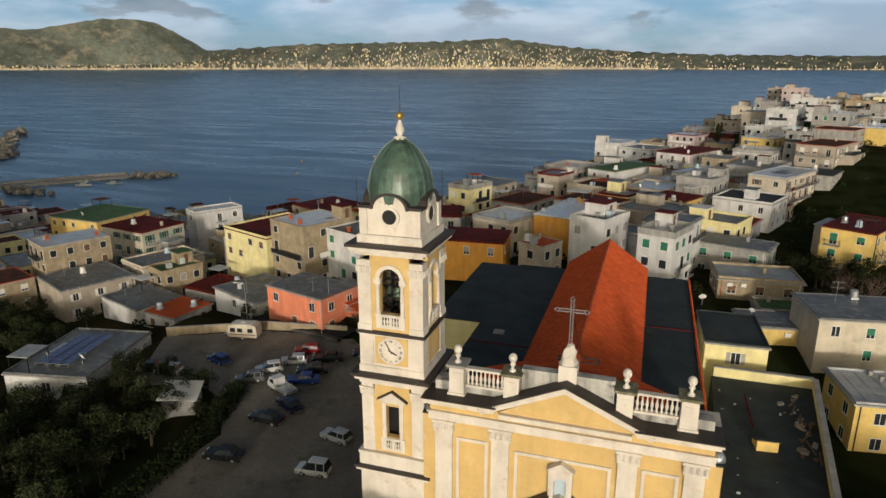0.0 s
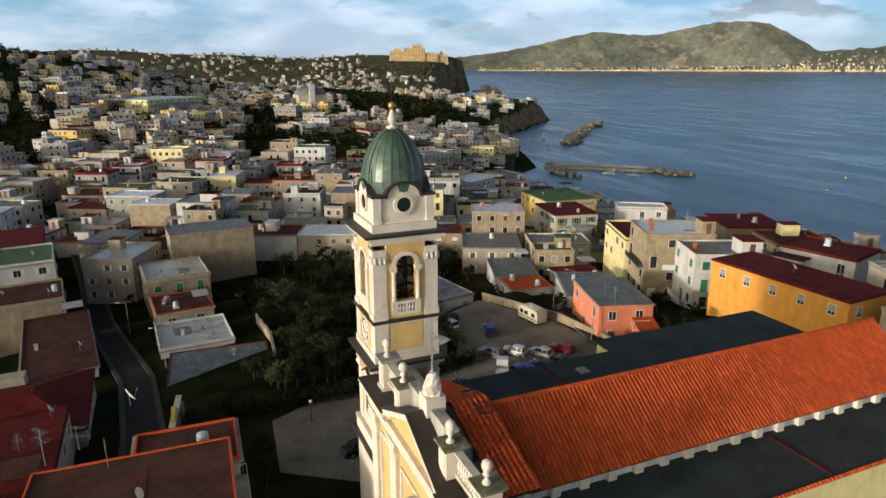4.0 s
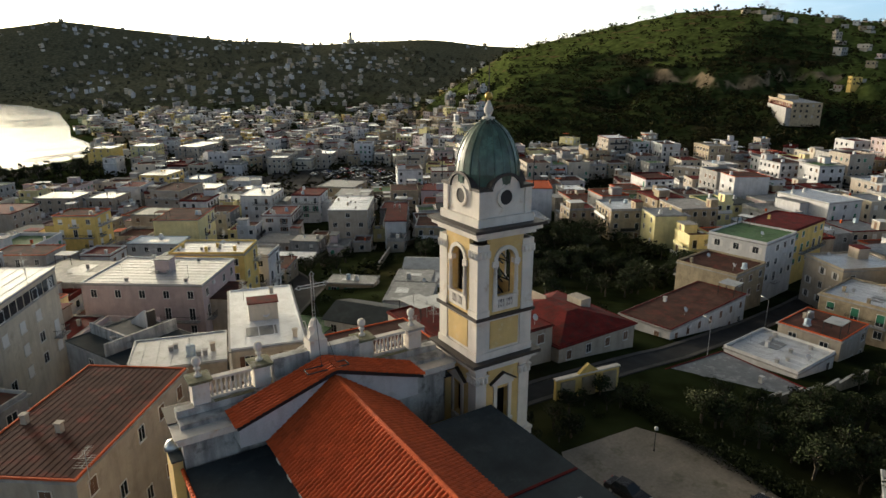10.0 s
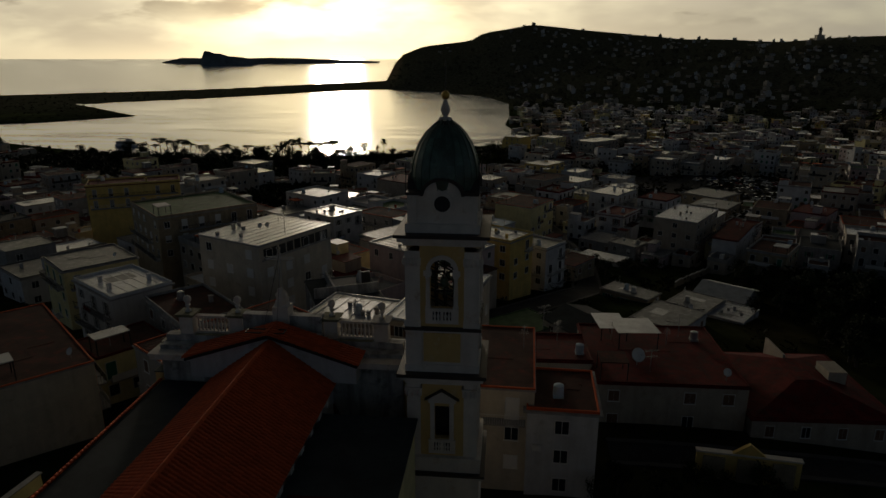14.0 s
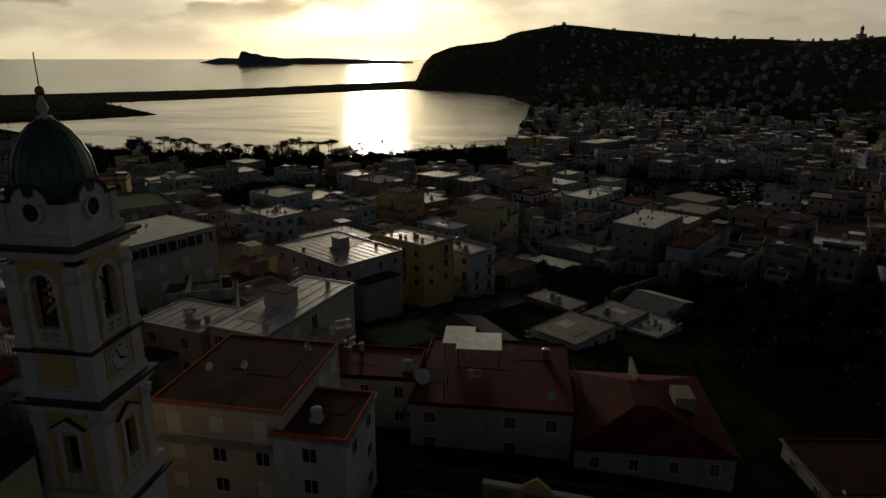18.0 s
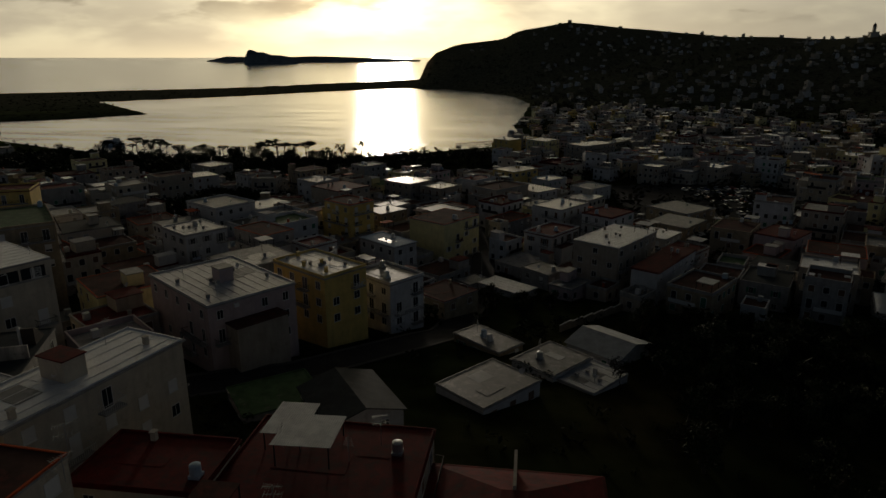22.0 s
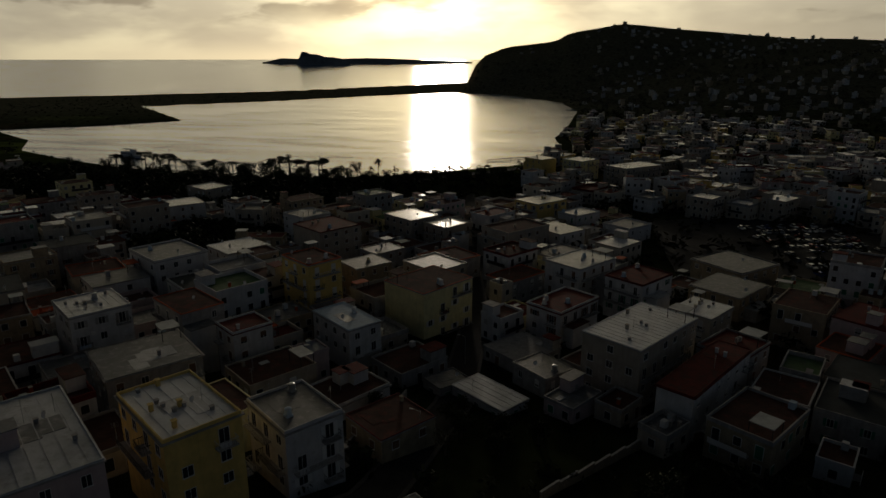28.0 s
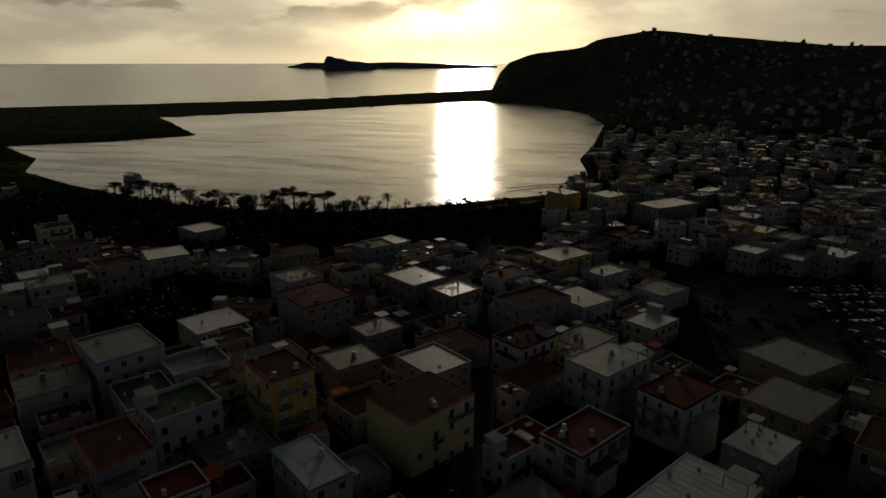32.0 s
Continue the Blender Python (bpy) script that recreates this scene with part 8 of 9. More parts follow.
def road(name, pts, width, material="asphalt", lift=0.06, kerb=True, label="worn grey asphalt street between the houses"):
    """A strip of roadway that follows the slope, with a raised kerb on both sides."""
    fine = []
    for (xa, ya), (xb, yb) in zip(pts, pts[1:]):
        n = max(2, int(math.hypot(xb - xa, yb - ya) / 5))
        fine += [(xa + (xb - xa) * i / n, ya + (yb - ya) * i / n) for i in range(n)]
    fine.append(pts[-1])
    left, right = [], []
    for i, (x, y) in enumerate(fine):
        a, c = fine[max(0, i - 1)], fine[min(len(fine) - 1, i + 1)]
        d = math.hypot(c[0] - a[0], c[1] - a[1])
        nx, ny = -(c[1] - a[1]) / d, (c[0] - a[0]) / d
        left.append((x + nx * width / 2, y + ny * width / 2, nx, ny))
        right.append((x - nx * width / 2, y - ny * width / 2, -nx, -ny))
    b = Build()
    v = []
    for (lx, ly, _, _), (rx, ry, _, _) in zip(left, right):
        z = max(gz(lx, ly), gz(rx, ry), gz((lx + rx) / 2, (ly + ry) / 2)) + lift
        v += [(lx, ly, z), (rx, ry, z), (lx, ly, z - 0.6), (rx, ry, z - 0.6)]
    f = []
    for i in range(len(fine) - 1):
        a, c = 4 * i, 4 * i + 4
        f += [(a, a + 1, c + 1, c), (a, c, c + 2, a + 2), (a + 1, a + 3, c + 3, c + 1)]
    b.add(v, f)
    tagged(part(name, b, material), label, "street", kind="structure")
    if kerb:
        for side, k in ((left, 0), (right, 1)):
            b, vv, ff_ = Build(), [], []
            for i, (x, y, nx, ny) in enumerate(side):
                z = v[4 * i + k][2]
                vv += [(x, y, z - 0.3), (x, y, z + 0.13), (x + nx * 0.7, y + ny * 0.7, z + 0.14), (x + nx * 0.7, y + ny * 0.7, z - 0.5)]
            for i in range(len(side) - 1):
                a, c = 4 * i, 4 * i + 4
                ff_ += [(a, a + 1, c + 1, c), (a + 1, a + 2, c + 2, c + 1), (a + 2, a + 3, c + 3, c + 2)]
            b.add(vv, ff_)
            tagged(part("pavement", b, "paving"), "narrow grey stone pavement along the street", "pavement", kind="structure")


sheet("car_park", [(-5, 9), (-11, 0), (-16, -7.6), (-26.5, -6.8), (-30, 0), (-28, 13), (-33, 20), (-37, 22), (-47, 20), (-54, 34), (-40, 41), (-26, 43), (-14, 32)], 0.07, "gravel", "dusty bare gravel car park with weedy patches", "car park")
sheet("church_square", [(-9, -4), (-9, -9.5), (19, -9.5), (24, -4.5)], 0.06, "paving", "worn stone paving in front of the church", "square")
for name_, (pts_, width_) in ROADS.items():
    road(name_, pts_, width_)
road("road_shore", [(-250, 150), (-330, 190), (-400, 235), (-470, 262), (-540, 285)], 7.0, label="grey shore road along the beach")
road("promenade", [(280, -405), (200, -386), (120, -386), (60, -405), (0, -470)], 6.0, label="dark lakeside promenade behind the trees")

CAR_PAINT = {}


def paint(name, col, metal=0.3):
    if name not in CAR_PAINT:
        CAR_PAINT[name] = M[name + "_paint"] = mat(name + "_car_paint", col, rough=0.3, var=0.08, bump=0, metal=metal)
    return name + "_paint"


COLOURS = {"silver": (0.50, 0.52, 0.54), "white": (0.75, 0.75, 0.74), "black": (0.015, 0.016, 0.02), "red": (0.30, 0.015, 0.02), "blue": (0.02, 0.06, 0.28), "grey": (0.16, 0.17, 0.18), "navy": (0.012, 0.02, 0.06)}
for k_, c_ in COLOURS.items():
    paint(k_, c_)
car_templates = {}


def wheel_parts(top, x, y, r=0.31):
    t = part("tyre", Build(pose(x, y, r, 0, 90, 0)).turned([(0.18, -0.1), (r - 0.03, -0.1), (r, -0.06), (r, 0.06), (r - 0.03, 0.1), (0.18, 0.1)], 14), "tyre", top)
    part("rim", Build(pose(x + (0.085 if x > 0 else -0.085), y, r, 0, 90, 0)).turned([(0.05, -0.03), (0.185, -0.03), (0.185, 0.03), (0.05, 0.03)], 10), "steel", t)


def car(colour, x, y, rot, style="hatch", z=None):
    key = (colour, style)
    z = gz(x, y) + 0.07 if z is None else z
    if key in car_templates:
        return copy_thing(car_templates[key], pose(x, y, z, 0, 0, rot))
    kinds = {"hatch": "small hatchback", "saloon": "saloon car", "van": "boxy small van"}
    top = thing("car", f"{colour} {kinds[style]} parked on the gravel", "car", "parked cars", pose(x, y, z, 0, 0, rot))
    L, W = {"hatch": (3.8, 1.62), "saloon": (4.4, 1.72), "van": (3.7, 1.62)}[style]
    h = L / 2
    lower = [(-h, 0.35), (-h + 0.08, 0.2), (-h + 0.45, 0.2), (-h + 0.5, 0.42), (-h + 0.68, 0.58), (-h + 0.98, 0.58), (-h + 1.16, 0.42), (-h + 1.2, 0.2), (h - 1.2, 0.2), (h - 1.16, 0.42), (h - 0.98, 0.58), (h - 0.68, 0.58), (h - 0.5, 0.42), (h - 0.45, 0.2), (h - 0.08, 0.2), (h, 0.35), (h - 0.02, 0.62), (h - 0.25, 0.74), (h - 1.0, 0.84), (-h + 0.15, 0.88), (-h + 0.02, 0.75)]
    b = Build().extrude_x(lower, -W / 2 + 0.06, W / 2 - 0.06)
    b.extrude_x([(-h + 0.1, 0.45), (h - 0.12, 0.45), (h - 0.2, 0.68), (-h + 0.1, 0.78)], -W / 2, -W / 2 + 0.058).extrude_x([(-h + 0.1, 0.45), (h - 0.12, 0.45), (h - 0.2, 0.68), (-h + 0.1, 0.78)], W / 2 - 0.058, W / 2)
    part("body", b, colour + "_paint", top)
    rear = {"hatch": -h + 0.12, "saloon": -h + 0.75, "van": -h + 0.1}[style]
    nose = {"hatch": h - 1.0, "saloon": h - 1.25, "van": h - 0.75}[style]
    rt = 1.42 if style != "van" else 1.7
    w0, w1 = W / 2 - 0.08, W / 2 - 0.2
    cab = [(-w0, rear, 0.85), (w0, rear, 0.85), (w0, nose, 0.83), (-w0, nose, 0.83), (-w1, rear + 0.3, rt - 0.05), (w1, rear + 0.3, rt - 0.05), (w1, nose - 0.75, rt - 0.05), (-w1, nose - 0.75, rt - 0.05)]
    box6 = [(0, 3, 2, 1), (4, 5, 6, 7), (0, 1, 5, 4), (2, 3, 7, 6), (1, 2, 6, 5), (3, 0, 4, 7)]
    part("window_glass", Build().add(cab, box6), "glass", top, "dark car windows")
    r0, r1 = rear + 0.28, nose - 0.72
    part("roof", Build().add([(-w1, r0, rt - 0.05), (w1, r0, rt - 0.05), (w1, r1, rt - 0.05), (-w1, r1, rt - 0.05), (-w1 + 0.08, r0 + 0.1, rt + 0.02), (w1 - 0.08, r0 + 0.1, rt + 0.02), (w1 - 0.08, r1 - 0.15, rt + 0.02), (-w1 + 0.08, r1 - 0.15, rt + 0.02)], box6), colour + "_paint", top)
    for s in (-1, 1):
        for yy in ((rear + 0.3 + nose - 0.75) / 2, rear + 0.32):
            part("pillar", Build().tube((s * (w0 + 0.005), yy, 0.85), (s * (w1 + 0.005), yy, rt - 0.03), 0.045, 4), colour + "_paint", top)
        part("headlight", Build().box(s * 0.52 - 0.16, h - 0.12, 0.56, s * 0.52 + 0.16, h - 0.0, 0.7), "frame", top, "clear headlight")
        part("tail_light", Build().box(s * 0.62 - 0.1, -h - 0.01, 0.6, s * 0.62 + 0.1, -h + 0.1, 0.82), "red_paint", top, "red tail light")
        part("mirror", Build().box(s * (W / 2 + 0.06) - 0.08, nose - 0.35, 0.86, s * (W / 2 + 0.06) + 0.08, nose - 0.25, 0.98), colour + "_paint", top)
        wheel_parts(top, s * (W / 2 - 0.1), h - 0.83)
        wheel_parts(top, s * (W / 2 - 0.1), -h + 0.83)
    part("bumper", Build().box(-W / 2 + 0.12, h - 0.04, 0.3, W / 2 - 0.12, h + 0.06, 0.5), "grey_paint", top)
    part("bumper", Build().box(-W / 2 + 0.12, -h - 0.06, 0.3, W / 2 - 0.12, -h + 0.04, 0.5), "grey_paint", top)
    car_templates[key] = top
    return top


for c, x, y, r, s in (("silver", -14.8, 16.2, 78, "hatch"), ("white", -14.2, 9.8, 95, "van"), ("black", -24.8, 9.2, 98, "saloon"), ("black", -24.6, 17.2, 85, "saloon"), ("navy", -23.6, 20.8, 60, "saloon"),
                      ("blue", -25.4, 27.2, 110, "saloon"), ("black", -25.6, 30.2, 112, "saloon"), ("black", -25.4, 34.2, 112, "saloon"), ("red", -29.5, 35.6, 112, "hatch"), ("silver", -29.6, 32.0, 112, "hatch"),
                      ("white", -31.6, 28.7, 125, "hatch"), ("grey", -32.5, 25.4, 120, "hatch"), ("blue", -40.0, 28.9, 72, "hatch"), ("white", -44.6, 24.0, 100, "hatch"), ("black", -47.8, 23.6, 110, "saloon"),
                      ("black", -16.4, 1.2, 10, "saloon"), ("navy", -20.6, 37.6, 112, "saloon"), ("black", -57.5, 62.5, 20, "saloon"), ("blue", -86.5, 78.5, 40, "hatch"), ("black", -80.5, 86.5, 55, "saloon")):
    car(c, x, y, r, s)

# small flat-bed truck
truck = thing("pickup_truck", "white pickup truck with an empty flat bed", "truck", "", pose(-26.6, 24.0, 0.07, 0, 0, 62))
part("cab", Build().extrude_x([(0.6, 0.4), (2.4, 0.4), (2.45, 1.0), (2.2, 1.15), (1.85, 1.85), (0.65, 1.85)], -0.8, 0.8), "white_paint", truck)
part("windscreen", Build().extrude_x([(2.16, 1.18), (2.24, 1.18), (1.93, 1.8), (1.86, 1.8)], -0.7, 0.7), "glass", truck)
for s in (-1, 1):
    part("side_window", Build().box(s * 0.81 - 0.012, 0.85, 1.15, s * 0.81 + 0.012, 1.75, 1.7), "glass", truck)
    part("drop_side", Build().box(s * 0.85 - 0.03, -2.3, 0.76, s * 0.85 + 0.03, 0.55, 1.12), "steel", truck)
    for y in (1.7, -1.4):
        wheel_parts(truck, s * 0.7, y, 0.3)
part("bed", Build().box(-0.85, -2.3, 0.62, 0.85, 0.57, 0.756), "steel", truck)
part("tailboard", Build().box(-0.82, -2.36, 0.76, 0.82, -2.3, 1.12), "steel", truck)

# touring caravan
caravan = thing("caravan", "old cream-white touring caravan with brown stripes", "caravan", "", pose(-41.6, 37.6, 0.07, 0, 0, 100))
b = Build().extrude_x([(-2.3, 0.45), (2.3, 0.45), (2.42, 1.2), (2.2, 2.3), (1.6, 2.52), (-1.7, 2.52), (-2.25, 2.35), (-2.4, 1.3)], -1.05, 1.05)
part("body", b, "cream", caravan)
part("roof_panel", Build().box(-0.85, -1.6, 2.524, 0.85, 1.5, 2.6), "frame", caravan)
part("roof_hatch", Build().box(-0.3, -0.3, 2.604, 0.3, 0.3, 2.75), "frame", caravan)
for s in (-1, 1):
    part("stripe", Build().box(s * 1.056 - 0.006, -2.25, 0.85, s * 1.056 + 0.006, 2.25, 1.0), "wood", caravan, "brown painted stripe")
    for y in (-1.35, 0.35, 1.5):
        part("window", Build().box(s * 1.06 - 0.012, y - 0.42, 1.3, s * 1.06 + 0.012, y + 0.42, 1.95), "glass", caravan)
    wheel_parts(caravan, s * 0.95, 0, 0.3)
part("front_window", Build().box(-0.8, 2.28, 1.35, 0.8, 2.42, 1.95), "glass", caravan)
part("drawbar", Build().tube((-0.5, 2.3, 0.5), (0, 3.5, 0.5), 0.04).tube((0.5, 2.3, 0.5), (0, 3.5, 0.5), 0.04), "steel", caravan)
part("jockey_wheel", Build().tube((0, 3.3, 0.0), (0, 3.3, 0.6), 0.05), "tyre", caravan)


def corrugated(x0, y0, x1, y1, za, zb, pitch=0.22, m=None):
    """Wavy sheet over a rectangle, sloping from za at y0 to zb at y1."""
    b = Build(m)
    n = max(4, int((x1 - x0) / pitch) * 2)
    v = []
    for i in range(n + 1):
        x = x0 + (x1 - x0) * i / n
        up = 0.05 if i % 2 else 0.0
        v += [(x, y0, za + up), (x, y1, zb + up), (x, y0, za + up - 0.03), (x, y1, zb + up - 0.03)]
    f = []
    for i in range(n):
        a, c = 4 * i, 4 * i + 4
        f += [(a, c, c + 1, a + 1), (a + 2, a + 3, c + 3, c + 2), (a, a + 2, c + 2, c), (a + 1, c + 1, c + 3, a + 3)]
    f += [(0, 1, 3, 2), (4 * n, 4 * n + 2, 4 * n + 3, 4 * n + 1)]
    return b.add(v, f)


# white shed among the trees
shed = thing("shed", "low garden shed with white corrugated roof", "shed", "", pose(-36.6, 17.0, 0, 0, 0, -62))
part("wall", Build().box(-2.3, -1.9, -1.5, 2.3, 1.9, 2.0), "concrete", shed)
part("roof", corrugated(-2.7, -2.3, 2.7, 2.3, 2.55, 2.05), "frame", shed, "white corrugated metal sheets")

# solar panels and satellite dish on the flat roof
array = thing("solar_array", "rows of dark blue solar panels on a flat roof", "solar panels", "", pose(-62.2, 24.6, 0.3, 0, 0, -79))
for j in range(3):
    for i in range(8):
        x0, y0 = -5.6 + i * 1.28, -2.6 + j * 1.75
        p = part("solar_panel", Build(pose(x0, y0, 0.35, 4)).box(0, 0, 0, 1.22, 1.68, 0.04), "solar", array)
        part("panel_frame", Build(pose(x0, y0, 0.35, 4)).box(-0.03, -0.03, -0.02, 1.25, 0.0, 0.05).box(-0.03, 1.68, -0.02, 1.25, 1.71, 0.05).box(-0.03, 0, -0.02, 0, 1.68, 0.05).box(1.22, 0, -0.02, 1.25, 1.68, 0.05).box(0.0, 0.82, 0.041, 1.22, 0.84, 0.046).box(0.6, 0, 0.041, 0.62, 1.68, 0.047), "steel", p)
    part("mounting_rail", Build().box(-5.7, -2.5 + j * 1.75, 0.0, 4.7, -2.44 + j * 1.75, 0.34).box(-5.7, -1.1 + j * 1.75, 0.0, 4.7, -1.04 + j * 1.75, 0.43), "steel", array)


def dish(x, y, z, r=0.6, turn=160, lift=1.1):
    top = thing("satellite_dish", "white satellite dish on a short mast", "satellite dish", "satellite dishes", pose(x, y, z))
    k = r / 0.45
    part("reflector", Build(pose(0, 0, lift, 60, 0, turn)).turned([(0.0, 0.0), (0.2 * k, 0.02 * k), (0.38 * k, 0.07 * k), (0.45 * k, 0.11 * k), (0.38 * k, 0.085 * k), (0.2 * k, 0.035 * k), (0.0, 0.015 * k)], 16), "frame", top, smooth=True)
    part("mast", Build().tube((0, 0, 0), (0, 0, lift), 0.035), "steel", top)
    part("feed_arm", Build(pose(0, 0, lift, 60, 0, turn)).tube((0, -0.4 * k, 0.08), (0, -0.05, 0.5 * k), 0.02).box(-0.05, -0.1, 0.46 * k, 0.05, 0.0, 0.56 * k), "steel", top)
    return top


dish(-57.8, 22.0, 0.3, 0.6)
dish(-18.0, -20.6, 9.6, 0.75, 200)
dish(-30.5, -29.6, 3.6, 0.5, 190)
dish(-91.0, -38.5, -1.2, 0.5, 190)
dish(-66.8, -31.2, -3.4, 0.5, 190)
dish(46.0, 37.0, 6.0, 0.5, 190)
dish(24.5, 44.0, 11.0, 0.5, 190)


def roof_antenna(x, y, z, h=3.2, turn=20):
    top = thing("antenna", "thin grey television aerial on a tall mast", "antenna", "roof antennas", pose(x, y, z, 0, 0, turn))
    part("mast", Build().tube((0, 0, 0), (0, 0, h), 0.03), "steel", top)
    for k, (zz, n, w) in enumerate(((h - 0.15, 9, 0.4), (h - 0.9, 6, 0.7))):
        b = Build().tube((-0.8, 0, zz), (0.8, 0, zz), 0.016, 4)
        for i in range(n):
            b.tube((-0.75 + i * 1.5 / (n - 1), -w * (0.6 + 0.05 * i), zz), (-0.75 + i * 1.5 / (n - 1), w * (0.6 + 0.05 * i), zz), 0.01, 4)
        part("aerial", b, "steel", top)


for x, y, z, h in ((-8.6, -26.2, 10.5, 3.2), (-10.0, -24.0, 10.5, 2.2), (30.0, -52.0, 14.0, 3.5), (5.5, -49.0, 8.3, 3.0), (-22.0, -31.0, 3.6, 3.0), (-28.0, -42.0, 3.6, 3.4), (-58.0, 73.0, 7.0, 3.0), (42.0, 53.0, 10.2, 3.0), (12.0, -88.0, 3.8, 3.2), (-4.0, -99.0, 3.0, 3.0), (27.0, -10.0, 11.4, 2.8), (-34.0, 46.0, 5.8, 2.4)):
    roof_antenna(x, y, z, h, rng.uniform(0, 90))

# canopies of pale corrugated sheet on the red terraces
for x, y, rot, w, d, z, zt in ((-21.6, -40.2, 4, 5.6, 6.0, 3.6, 5.6), (-18.8, -42.6, 4, 4.0, 6.4, 3.6, 5.2)):
    top = thing("canopy", "pale corrugated sheet canopy on thin posts over a terrace", "canopy", "", pose(x, y, 0, 0, 0, rot))
    part("roof_sheet", corrugated(-w / 2, -d / 2, w / 2, d / 2, zt, zt + 0.4), "corrugated", top)
    for sx in (-1, 1):
        for sy in (-1, 1):
            part("post", Build().box(sx * (w / 2 - 0.3) - 0.05, sy * (d / 2 - 0.3) - 0.05, z, sx * (w / 2 - 0.3) + 0.05, sy * (d / 2 - 0.3) + 0.05, zt + (0.02 if sy < 0 else 0.3)), "iron", top)
    part("beam", Build().box(-w / 2 + 0.1, -d / 2 + 0.22, zt - 0.12, w / 2 - 0.1, -d / 2 + 0.34, zt - 0.005), "iron", top)

# yellow arcaded wall at the end of the garden
arcade = thing("arcade_wall", "weathered yellow garden wall with arched niches and gable", "wall", "", pose(-24.2, -17.7, 0, 0, 0, 173))
for i in range(3):
    x0 = i * 3.3
    part("arch_bay", Build().holed(x0, x0 + 3.3, -3.5, 1.6, x0 + 0.7, x0 + 2.6, -2.2, 0.0, 0.0, 0.5), "yellow", arcade)
    part("niche_back", Build().box(x0 + 0.6, -0.3, -2.4, x0 + 2.7, -0.05, 1.3), "tuff", arcade)
    part("arch_ring", Build().arch_ring(x0 + 1.65, 0.0, 0.96, 1.16, 0.503, 0.6), "lemon", arcade)
part("coping", Build().box(-0.1, -0.1, 1.604, 10.0, 0.6, 1.78), "trim", arcade)
part("gable", Build().extrude_y([(3.4, 1.784), (6.5, 1.784), (4.95, 3.0)], 0.0, 0.45), "yellow", arcade)

# flat roof terrace east of the church, with its yellow parapet and rubble
terrace = thing("roof_terrace", "dark flat roof terrace with yellow parapet walls", "terrace", "")
part("deck", Build().prism([(24.2, 2), (31.6, 2), (35.0, 29.4), (25.0, 29.4)], -1.0, 8.0), "slate", terrace)
for a, c in (((31.6, 2), (35.0, 29.4)), ((35.0, 29.4), (25.2, 29.4))):
    dx, dy = c[0] - a[0], c[1] - a[1]
    q = math.hypot(dx, dy)
    m = pose(a[0], a[1], 0, 0, 0, math.degrees(math.atan2(dy, dx)))
    part("parapet", Build(m).box(0, -0.35, 6.5, q, 0.0, 9.1), "lemon", terrace)
    part("coping", Build(m).box(-0.1, -0.45, 9.104, q + 0.1, 0.1, 9.2), "concrete", terrace, "grey coping")
part("red_seam", Build().box(27.9, 19, 8.004, 28.1, 26, 8.02), "red_roof", terrace)
rr4 = random.Random(9)
heap = ["concrete", "tuff", "white", "wood", "rock", "terracotta"]
for i in range(46):
    if i < 30:
        x, y = 32.4 + rr4.gauss(0, 0.6), rr4.uniform(14, 28)
        x = min(x, 31.0 + (y - 2) * 0.124)
    else:
        x, y = rr4.uniform(25.5, 31), rr4.uniform(6, 27)
    s = rr4.uniform(0.12, 0.45) if i < 30 else rr4.uniform(0.08, 0.2)
    b = Build(pose(x, y, 8.0, 0, 0, rr4.uniform(0, 90)))
    b.prism([(-s, -s * 0.5), (s * 0.6, -s * 0.7), (s, s * 0.3), (-s * 0.3, s * 0.6)], 0.0, s * rr4.uniform(0.3, 1.0))
    tagged(part("rubble_block", b, rr4.choice(heap)), "broken building rubble lying on the dark terrace", "rubble", "rubble on the terrace")
for i in range(7):
    a = rr4.uniform(60, 100)
    tagged(part("plank", Build(pose(32.6 + rr4.uniform(-0.6, 0.4), 15 + i * 1.6, 8.25 + 0.05 * i, 0, 4, a)).box(-1.3, -0.08, 0, 1.3, 0.08, 0.05), "wood"), "weathered loose plank on a rubble heap", "plank", "planks on the terrace")

# street and yard lamps
def lamp_post(x, y, h=7.0, turn=0):
    z = gz(x, y)
    top = thing("street_lamp", "grey steel street lamp on a slim pole", "street lamp", "street lamps", pose(x, y, z, 0, 0, turn))
    part("pole", Build().turned([(0.11, -0.3), (0.10, 0.8), (0.06, 0.85), (0.045, h)], 8), "steel", top)
    part("arm", Build().tube((0, 0, h - 0.05), (1.2, 0, h + 0.25), 0.035), "steel", top)
    part("lamp_head", Build(pose(1.45, 0, h + 0.25)).prism([(-0.3, -0.1), (0.25, -0.13), (0.33, 0), (0.25, 0.13), (-0.3, 0.1)], -0.06, 0.06), "frame", top)


for x, y, t in ((-46, 44.5, 200), (-51, 52, 240), (-66, 74, 240), (-30, 41, 250), (-56, -18.6, 260), (-82, -25, 260), (-110, -30, 260), (-26, -122, 0), (-25, -160, 0), (-12, -200, 0), (-5, -250, 10), (8, -300, 10), (150, -388, 90), (100, -391, 90), (200, -390, 90)):
    lamp_post(x, y, 6.5, t)


